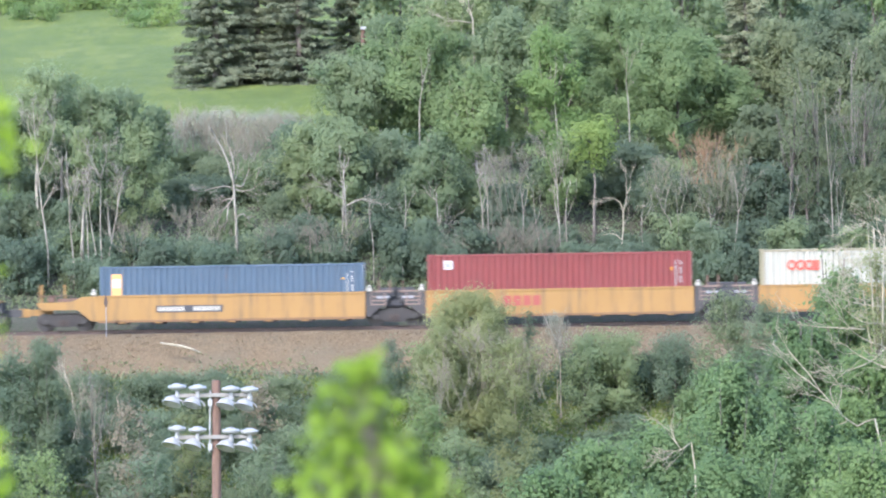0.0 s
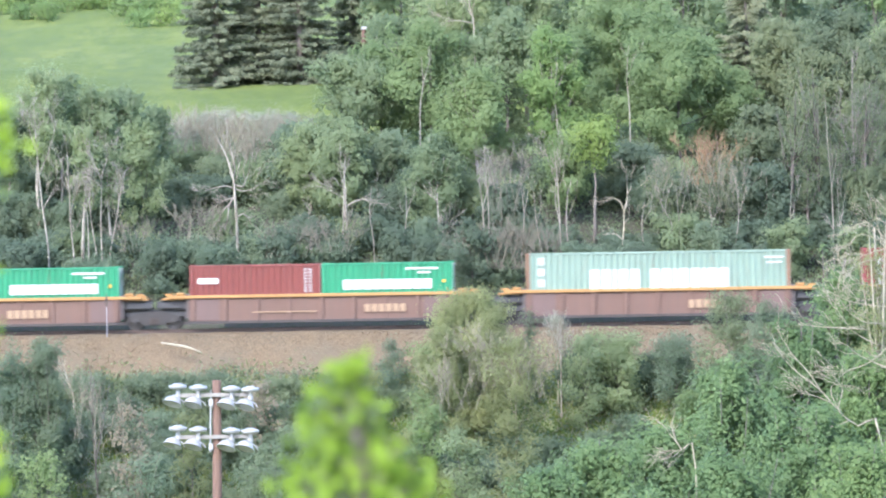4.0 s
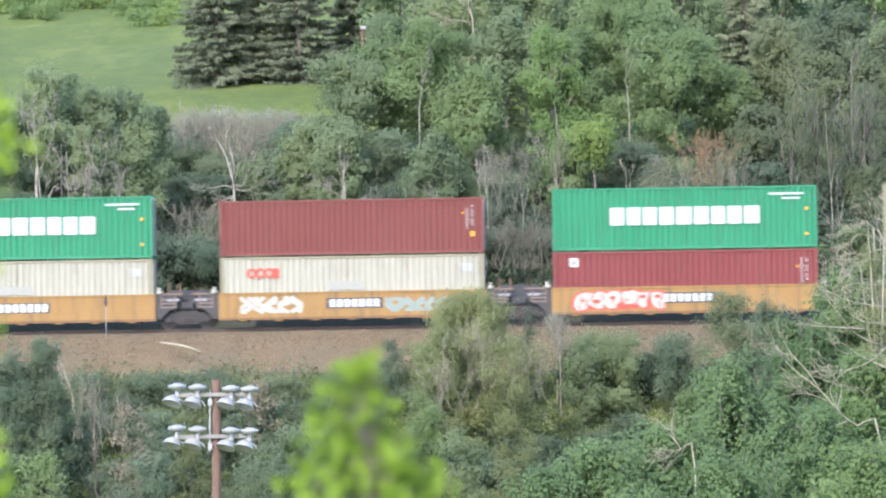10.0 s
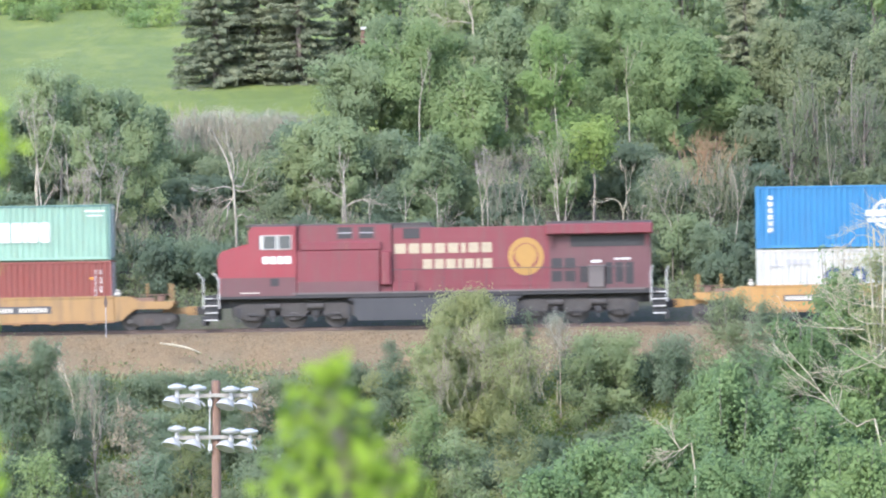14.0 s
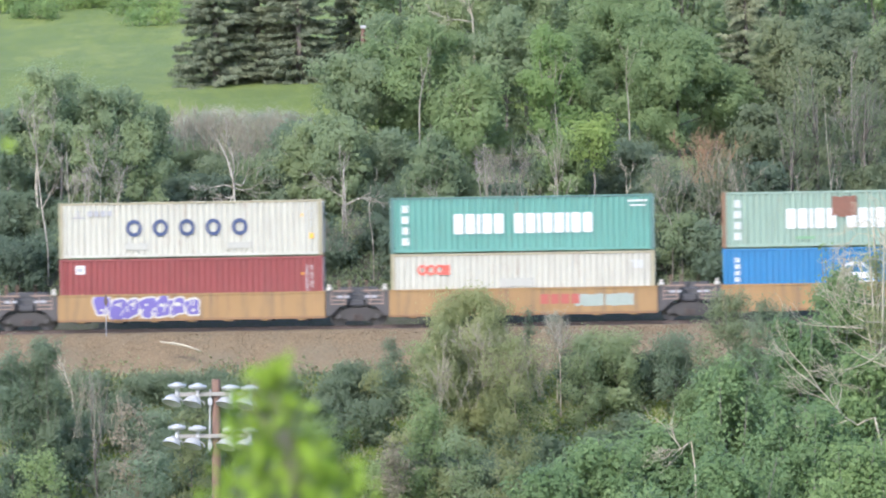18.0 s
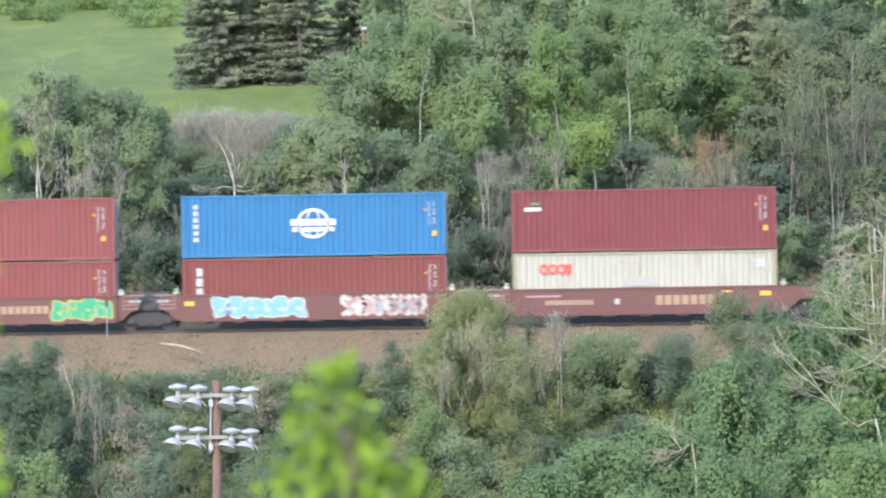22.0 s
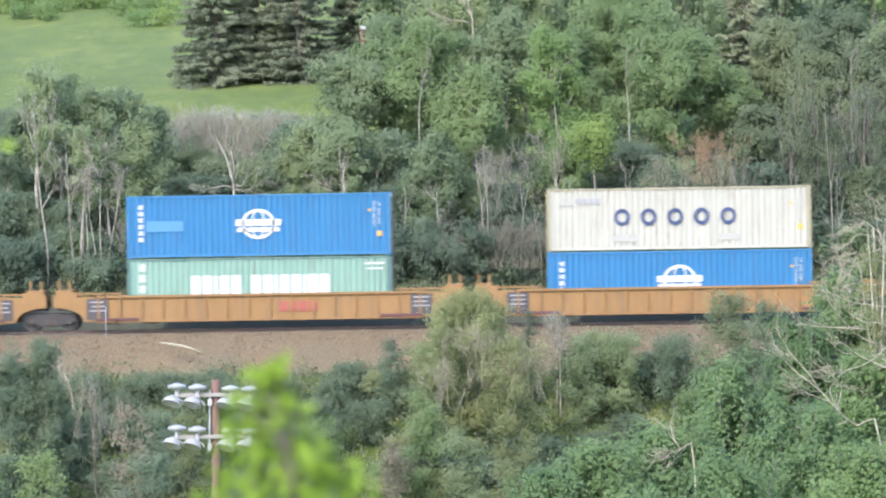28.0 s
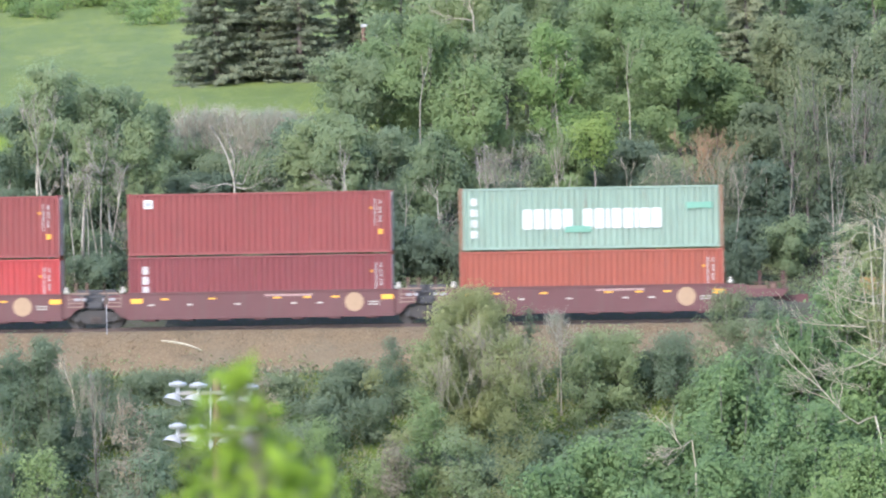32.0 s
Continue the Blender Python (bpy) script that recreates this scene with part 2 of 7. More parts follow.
def box(bm, x0, x1, y0, y1, z0, z1, bevel=0.0):
    v = [bm.verts.new((x, y, z)) for x in (x0, x1) for y in (y0, y1) for z in (z0, z1)]
    fs = [bm.faces.new([v[i] for i in q]) for q in ((0, 1, 3, 2), (4, 6, 7, 5), (0, 4, 5, 1), (2, 3, 7, 6), (0, 2, 6, 4), (1, 5, 7, 3))]
    if bevel:
        bmesh.ops.bevel(bm, geom=list({e for f in fs for e in f.edges}), offset=bevel, segments=1, affect="EDGES", profile=0.5)
    return bm


def prism(bm, outline, y0, y1):
    """A solid from an outline in x and z, from y0 to y1."""
    a = [bm.verts.new((x, y0, z)) for x, z in outline]
    b = [bm.verts.new((x, y1, z)) for x, z in outline]
    bm.faces.new(a), bm.faces.new(b[::-1])
    k = len(a)
    for i in range(k):
        bm.faces.new((a[i], b[i], b[(i + 1) % k], a[(i + 1) % k]))
    bmesh.ops.recalc_face_normals(bm, faces=bm.faces)
    return bm


def tube(bm, pts, radii, sides=6):
    """A tapered round bar along points."""
    rings = []
    up = Vector((0.13, 0.21, 0.97))
    for i, p in enumerate(pts):
        p = Vector(p)
        d = (Vector(pts[min(i + 1, len(pts) - 1)]) - Vector(pts[max(i - 1, 0)])).normalized()
        a = d.cross(up if abs(d.dot(up)) < 0.95 else Vector((1, 0, 0))).normalized()
        b = d.cross(a)
        rings.append([bm.verts.new(p + (a * math.cos(q) + b * math.sin(q)) * radii[i]) for q in [2 * math.pi * k / sides for k in range(sides)]])
    for r0, r1 in zip(rings, rings[1:]):
        for k in range(sides):
            bm.faces.new((r0[k], r0[(k + 1) % sides], r1[(k + 1) % sides], r1[k]))
    bm.faces.new(rings[0][::-1]), bm.faces.new(rings[-1])
    return bm


def disc(bm, x, z, y0, y1, r, sides=16, hole=0.0, sx=1.0):
    """A round plate or ring that stands upright, its axis along y."""
    def loop(rad, y):
        return [bm.verts.new((x + sx * rad * math.cos(2 * math.pi * k / sides), y, z + rad * math.sin(2 * math.pi * k / sides))) for k in range(sides)]
    a, b = loop(r, y0), loop(r, y1)
    for k in range(sides):
        bm.faces.new((a[k], a[(k + 1) % sides], b[(k + 1) % sides], b[k]))
    if hole:
        c, d = loop(hole, y0), loop(hole, y1)
        for k in range(sides):
            j = (k + 1) % sides
            bm.faces.new((a[k], c[k], c[j], a[j])), bm.faces.new((b[k], b[j], d[j], d[k])), bm.faces.new((c[k], d[k], d[j], c[j]))
    else:
        bm.faces.new(a), bm.faces.new(b[::-1])
    return bm


def soup(name, verts, faces, smooth=False):
    me = bpy.data.meshes.new(name)
    me.from_pydata(verts, [], faces)
    me.materials.append(None)
    if smooth:
        me.polygons.foreach_set("use_smooth", [True] * len(me.polygons))
    return me


# ---- the lie of the land ----
SKEW = -2.0                       # the track's turn from the x axis
TC, TS = math.cos(radians(2.0)), math.sin(radians(2.0))


def on_track(s, side=0.0, z=0.0):
    """The point s metres along the track and that far behind its middle."""
    return Vector((s * TC + side * TS, 336.0 - s * TS + side * TC, z))


def track_pose(s, z=0.0):
    return pose(s * TC, 336.0 - s * TS, z, 0, 0, SKEW)


def knots(v, pts):
    for (a, za), (b, zb) in zip(pts, pts[1:]):
        if v <= b:
            k = max(0.0, (v - a) / (b - a))
            return za + (zb - za) * k
    return pts[-1][1] + (v - pts[-1][0]) * 0.10


PROFILE = [(-330, 1.9), (-322, 1.7), (-290, -6.0), (-262, -13.0), (-70, -13.5), (-30, -12.5), (-22, -10.3), (-8, -3.4), (-5.2, -1.95), (-4.9, -1.8),
           (-2.9, -0.62), (2.9, -0.66), (3.4, -0.30), (4.1, 0.30), (5.4, 0.62), (8, 1.25), (11, 2.2), (18, 4.8), (30, 8.2), (40, 10.0), (46, 10.8), (150, 21.6), (400, 40.0), (900, 55.0)]


def land(x, y):
    w = (y - 336.0) * TC + x * TS
    z = knots(w, PROFILE)
    rough = min(1.0, max(0.0, (abs(w) - 5.5) / 8.0))
    z += rough * (0.9 * noise.noise((x * 0.03, y * 0.05, 1.7)) + 0.28 * noise.noise((x * 0.16, y * 0.2, 5.1)))
    if w < -325:
        z = 1.9
    return z


def span(a, b, step):
    return list(np.arange(a, b, step))


def build_ground():
    xs = [-4000, -2000, -1200, -800] + span(-640, -60, 20) + span(-60, 60, 1.5) + span(60, 640, 20) + [640, 800, 1200, 2000, 4000]
    ws = [-4300, -1500, -700, -400] + span(-330, -60, 6) + span(-60, -24, 2) + span(-24, 24, 0.75) + span(24, 60, 1.5) + span(60, 180, 3) + span(180, 500, 20) + [500, 650, 900, 1400, 4300]
    verts, faces = [], []
    for w in ws:
        for x in xs:
            y = 336.0 + w - x * TS / TC if abs(x) < 700 else 336.0 + w - math.copysign(700, x) * TS / TC
            z = land(x, y) if -330 <= w <= 900 else (1.9 if w < 0 else 55.0)
            verts.append((x, y, z))
    k = len(xs)
    for j in range(len(ws) - 1):
        for i in range(k - 1):
            a = j * k + i
            faces.append((a, a + 1, a + k + 1, a + k))
    ob = part("ground", soup("ground", verts, faces, True), M["ground"], None)
    tagged(ob, "grassy valley side with an open green meadow", "ground", kind="structure")


build_ground()


# ---- the railway ----
def build_track():
    bm = bmesh.new()
    prof = [(-5.6, -2.15), (-2.75, -0.34), (-1.75, -0.19), (-1.35, -0.17), (1.35, -0.17), (1.75, -0.19), (2.6, -0.45), (3.5, -0.85)]
    ss = span(-640, -30, 10) + span(-30, 30, 0.35) + span(30, 641, 10)
    rows = []
    for s in ss:
        ring = []
        for q, (c, z) in enumerate(prof):
            jig = 0.05 if 0 < q < 7 else 0.16
            d = noise.noise((s * 1.1, c * 2.0, 3.0)) * jig
            ring.append(bm.verts.new(on_track(s, c + d, z + noise.noise((s * 0.9, c, 8.0)) * 0.035)))
        rows.append(ring)
    for r0, r1 in zip(rows, rows[1:]):
        for i in range(len(prof) - 1):
            bm.faces.new((r0[i], r1[i], r1[i + 1], r0[i + 1]))
    tagged(part("ballast_bed", bm, M["ballast"], None, smooth=True), "brown crushed-stone ballast shoulder along the track", "ballast", kind="structure")
    # loose stones on the shoulder that faces the valley
    rng = np.random.default_rng(5)
    verts, faces = [], []
    for _ in range(13000):
        s, k = rng.uniform(-23, 23), rng.random()
        c = -1.9 - 3.6 * k
        z = -0.2 - 0.14 * min(1, k * 4) - (1.78 * max(0, k - 0.25) / 0.75)
        r = rng.uniform(0.018, 0.042)
        o = on_track(s, c, z)
        b = len(verts)
        j = rng.normal(0, 0.25, (6, 3)) + np.array([(1, 0, 0), (-1, 0, 0), (0, 1, 0), (0, -1, 0), (0, 0, 0.6), (0, 0, -0.3)])
        verts += [tuple(np.array(o) + r * q) for q in j]
        faces += [(b, b + 2, b + 4), (b + 2, b + 1, b + 4), (b + 1, b + 3, b + 4), (b + 3, b, b + 4), (b + 2, b, b + 5), (b + 1, b + 2, b + 5), (b + 3, b + 1, b + 5), (b, b + 3, b + 5)]
    stone, n, l, p = shader("loose_stone")
    g = n.new("ShaderNodeNewGeometry")
    l.new(ramp(n, l, g.outputs["Random Per Island"], [(0.0, (0.110, 0.078, 0.042)), (0.6, (0.155, 0.113, 0.063)), (1.0, (0.250, 0.195, 0.122))]), p.inputs["Base Color"])
    p.inputs["Roughness"].default_value = 0.95
    tagged(part("ballast_stones", soup("ballast_stones", verts, faces), stone, None), "loose brown ballast stones on the shoulder", "stones", kind="stuff")
    # rails and sleepers
    for side in (-0.76, 0.76):
        bm = bmesh.new()
        prof = [(-0.07, -0.17), (-0.07, -0.155), (-0.012, -0.13), (-0.012, -0.04), (-0.037, -0.03), (-0.037, 0.0), (0.037, 0.0), (0.037, -0.03), (0.012, -0.04), (0.012, -0.13), (0.07, -0.155), (0.07, -0.17)]
        a = [bm.verts.new(on_track(-640, side + c, z)) for c, z in prof]
        b = [bm.verts.new(on_track(640, side + c, z)) for c, z in prof]
        for i in range(len(prof)):
            j = (i + 1) % len(prof)
            bm.faces.new((a[i], a[j], b[j], b[i]))
        tagged(part("rail", bm, M["rail"], None), "worn brown steel rail on sleepers", "rail", group="rails of the track", kind="structure")
    verts, faces = [], []
    for i in range(-1060, 1061):
        s = i * 0.6
        b = len(verts)
        for c in (-1.3, 1.3):
            for h in (-0.11, 0.11):
                for z in (-0.33, -0.165):
                    verts.append(tuple(on_track(s + h, c, z)))
        faces += [(b + i0, b + i1, b + i2, b + i3) for i0, i1, i2, i3 in ((0, 1, 3, 2), (4, 6, 7, 5), (0, 4, 5, 1), (2, 3, 7, 6), (1, 5, 7, 3))]
    tagged(part("sleepers", soup("sleepers", verts, faces), M["steel_dark"], None), "dark tarred wooden railway sleepers in ballast", "sleepers", kind="stuff")


build_track()

# ---- the train ----
def travelled(t):
    """Metres that the train has gone by t seconds: it gains a little speed."""
    return 13.669 * t + 0.3327 * t * t / 32 - 0.0748 * (t / 32) ** 3 * 32


STEPS = [0, 2, 4, 6, 8, 10, 12, 14, 16, 18, 20, 22, 24, 26, 28, 30, 32]
MOVERS = []       # thing, place along the train, height
WHEELS = []       # wheelset, its rest pose, radius, place along the train

COLOURS = {
    "blue": (0.022, 0.215, 0.465), "navy": (0.042, 0.095, 0.215), "slate": (0.095, 0.155, 0.225), "green": (0.026, 0.335, 0.150), "red": (0.295, 0.050, 0.046),
    "brick": (0.255, 0.052, 0.038), "maroon": (0.245, 0.040, 0.045), "salmon": (0.305, 0.066, 0.056), "scarlet": (0.52, 0.046, 0.045),
    "orange": (0.47, 0.140, 0.068), "rustred": (0.40, 0.092, 0.050), "white": (0.605, 0.588, 0.485), "cream": (0.60, 0.575, 0.45), "pearl": (0.585, 0.582, 0.530), "ochre": (0.42, 0.37, 0.22), "rustpost": (0.30, 0.16, 0.085), "teal_post": (0.10, 0.22, 0.19),
    "teal": (0.135, 0.37, 0.30), "aqua": (0.20, 0.46, 0.36), "mint": (0.29, 0.48, 0.37), "sage": (0.305, 0.430, 0.335),
}
PAINT = {k: paint("container_" + k, scaled(c, 0.605 if k in ("white", "cream", "pearl") else 0.60), 0.45, 0.30 if k in ("white", "cream", "pearl") else 0.30, 0.35 if k in ("white", "sage", "mint", "cream") else 0.12) for k, c in COLOURS.items()}
PAINT["seam"] = plain("shadowed_steel", (0.10, 0.09, 0.08), 0.8, 0.0, 0.3)
EDGES = {"white": "ochre", "cream": "ochre", "sage": "rustpost", "teal": "teal_post", "mint": "teal_post"}
LEN, WID = 12.192, 2.438
SHARED = {}


def shared(key, make, smooth=False):
    if key not in SHARED:
        bm = bmesh.new()
        make(bm)
        SHARED[key] = finish(bm, key[0], smooth)
    return SHARED[key]


def corrugated(bm, x0, x1, y, z0, z1, out=-1, pitch=0.278, depth=0.068):
    """A folded steel wall, seen from the side that out points to."""
    count = max(1, round((x1 - x0) / pitch))
    pitch = (x1 - x0) / count
    xs, ys = [x0], [y - out * depth]
    for i in range(count):
        a = x0 + i * pitch
        for f, d in ((0.17, 1), (0.38, 0), (0.66, 0), (0.87, 1)):
            xs.append(a + f * pitch)
            ys.append(y - out * depth * d)
    xs.append(x1), ys.append(y - out * depth)
    lo = [bm.verts.new((px, py, z0)) for px, py in zip(xs, ys)]
    hi = [bm.verts.new((px, py, z1)) for px, py in zip(xs, ys)]
    for i in range(len(xs) - 1):
        q = (lo[i], lo[i + 1], hi[i + 1], hi[i])
        bm.faces.new(q if out < 0 else q[::-1])


def make_container(colour, length, high, label):
    """A dry-freight container: folded walls between posts and rails, two doors with lock bars, corner castings."""
    body = PAINT[colour]
    root = tagged(new("shipping_container"), label, "container", group="containers on the train")
    edge = PAINT[EDGES.get(colour, colour)]
    h, w = length / 2, WID / 2
    key = (length, high)
    part("side_wall", shared(("side_wall", *key), lambda bm: corrugated(bm, -h + 0.13, h - 0.13, -w + 0.012, 0.15, high - 0.10)), body, root)
    part("side_wall", shared(("side_wall_back", *key), lambda bm: corrugated(bm, -h + 0.13, h - 0.13, w - 0.012, 0.15, high - 0.10, 1)), body, root)
    part("roof", shared(("roof", *key), lambda bm: box(bm, -h + 0.1, h - 0.1, -w + 0.05, w - 0.05, high - 0.06, high - 0.02)), body, root)
    part("floor", shared(("floor", *key), lambda bm: box(bm, -h + 0.1, h - 0.1, -w + 0.05, w - 0.05, 0.10, 0.16)), PAINT["seam"], root)
    part("front_wall", shared(("front_wall", *key), lambda bm: box(bm, -h + 0.02, -h + 0.06, -w + 0.12, w - 0.12, 0.12, high - 0.1)), body, root)
    for s in (-1, 1):
        door = part("door", shared(("door", *key), lambda bm: box(bm, h - 0.07, h - 0.02, -0.585, 0.585, 0.14, high - 0.12, 0.01)), body, root, at=pose(0, s * 0.595, 0))
        for q in (-0.3, 0.3):
            part("lock_bar", shared(("lock_bar", *key), lambda bm: box(bm, h - 0.02, h + 0.012, -0.018, 0.018, 0.1, high - 0.08)), M["lamp_metal"], door, at=pose(0, q, 0))
    for sx in (-1, 1):
        for sy in (-1, 1):
            part("corner_post", shared(("corner_post", *key), lambda bm: box(bm, -0.075, 0.075, -0.06, 0.06, 0.12, high - 0.12, 0.008)), edge, root, at=pose(sx * (h - 0.075), sy * (w - 0.06), 0))
            for z in (0.06, high - 0.06):
                part("corner_casting", shared(("corner_casting",), lambda bm: box(bm, -0.089, 0.089, -0.081, 0.081, -0.06, 0.06, 0.012)), edge, root, at=pose(sx * (h - 0.088), sy * (w - 0.079), z))
    for sy in (-1, 1):
        part("top_rail", shared(("top_rail", *key), lambda bm: box(bm, -h + 0.18, h - 0.18, -0.03, 0.03, high - 0.115, high - 0.030, 0.006)), edge if edge is not body and colour != "sage" else body, root, at=pose(0, sy * (w - 0.032), 0))
        part("bottom_rail", shared(("bottom_rail", *key), lambda bm: box(bm, -h + 0.18, h - 0.18, -0.025, 0.025, 0.040, 0.16, 0.006)), body, root, at=pose(0, sy * (w - 0.027), 0))
    return root


FACE = -WID / 2 - 0.004


def blocks(bm, x, z, w, h, sizes, gap=0.16, y=FACE, lean=0.0):
    """A row of plain upright blocks in place of a name: sizes are the widths in turn, 0 a space."""
    total = sum((k if k else 0.7) for k in sizes) + gap * (len(sizes) - 1)
    u = w / total
    for k in sizes:
        if k:
            c = min(0.05 * h, 0.1 * k * u)
            a, b = x, x + k * u
            ring = [(a + c, z), (b - c, z), (b, z + c), (b, z + h - c), (b - c, z + h), (a + c, z + h), (a, z + h - c), (a, z + c)]
            f = [bm.verts.new((px + lean * (pz - z), y - 0.006, pz)) for px, pz in ring]
            g = [bm.verts.new((px + lean * (pz - z), y + 0.02, pz)) for px, pz in ring]
            bm.faces.new(f)
            for i in range(8):
                bm.faces.new((f[i], g[i], g[(i + 1) % 8], f[(i + 1) % 8]))
        x += (k if k else 0.7) * u + gap * u
    bmesh.ops.recalc_face_normals(bm, faces=bm.faces)


def rings(bm, x, z, step, r, count, y=FACE, thick=0.44):
    for i in range(count):
        disc(bm, x + i * step, z, y - 0.006, y + 0.02, r, 18, r * (1 - thick), 0.92)


APART = {"globe_emblem": "emblem_piece", "lettering": "letter", "stencil": "stencil_mark", "number_blocks": "numeral", "upright_lettering": "letter", "small_emblem": "emblem_bar"}


def pieces(bm):
    """The loose pieces of a bmesh, each as a bmesh of its own."""
    left, out = set(bm.verts), []
    while left:
        grown, todo = set(), [left.pop()]
        while todo:
            v = todo.pop()
            grown.add(v)
            for e in v.link_edges:
                o = e.other_vert(v)
                if o in left:
                    left.discard(o)
                    todo.append(o)
        new_bm = bmesh.new()
        faces = {f for v in grown for f in v.link_faces}
        link = {v: new_bm.verts.new(v.co) for v in grown}
        for f in faces:
            new_bm.faces.new([link[v] for v in f.verts])
        out.append((min(v.co.x for v in grown), new_bm))
    bm.free()
    return [b for _, b in sorted(out, key=lambda q: q[0])]


def mark(root, name, material, make, label=""):
    bm = bmesh.new()
    make(bm)
    if name in APART:
        return [part(APART[name], b, M[material], root, label) for b in pieces(bm)]
    ob = part(name, bm, M[material], root, label)
    if name in ("small_print", "graffiti"):
        ob["kind"] = "stuff"
    return ob


def data_block(root, high, ink="white"):
    """The upright columns of small print at the door end, and the coloured squares beside them."""
    mark(root, "small_print", ink, lambda bm: [blocks(bm, 5.34, high * 0.44 + 0.10 * k, 0.045, 0.055 + 0.03 * (k % 3), [1]) for k in range(int(high * 0.42 / 0.10))])
    mark(root, "small_print", ink, lambda bm: [blocks(bm, 5.56, high * 0.46 + 0.105 * k, 0.06 + 0.02 * (k % 2), 0.065, [1]) for k in range(int(high * 0.42 / 0.105)) if k % 4])
    mark(root, "warning_square", "yellow_ink", lambda bm: blocks(bm, 5.12, high * 0.70, 0.10, 0.11, [1]))
    mark(root, "warning_square", "yellow_ink", lambda bm: blocks(bm, 5.50, high * 0.30, 0.20, 0.24, [1]))


def globe(root, x, z, clipped=False):
    def shape(bm):
        y0, y1 = FACE - 0.006, FACE + 0.02
        lo = z - (0.02 if clipped else 0.0)
        disc(bm, x, lo, y0, y1, 0.70, 22, 0.58, 1.12)
        disc(bm, x, lo, y0 - 0.001, y1, 0.70, 22, 0.58, 0.45)
        blocks(bm, x - 1.05, z - 0.10, 2.10, 0.30, [1, 1, 1, 1, 1], 0.06)
        blocks(bm, x - 0.98, z - 0.38, 1.96, 0.20, [1] * 8, 0.14)
    mark(root, "globe_emblem", "white", shape, "white globe-like emblem")
    if clipped:
        return


def column(root, x, z, count, ink="white", w=0.26, h=0.24, step=0.30):
    mark(root, "upright_lettering", ink, lambda bm: [blocks(bm, x, z - i * step, w * 0.85, h * 0.86, [0.6, 1.2, 0.6][i % 2:], 0.35) for i in range(count)])


WORD = [1, 1, 0.35, 1, 1, 0, 1, 1, 0.35, 1, 1, 0.35, 1, 1]


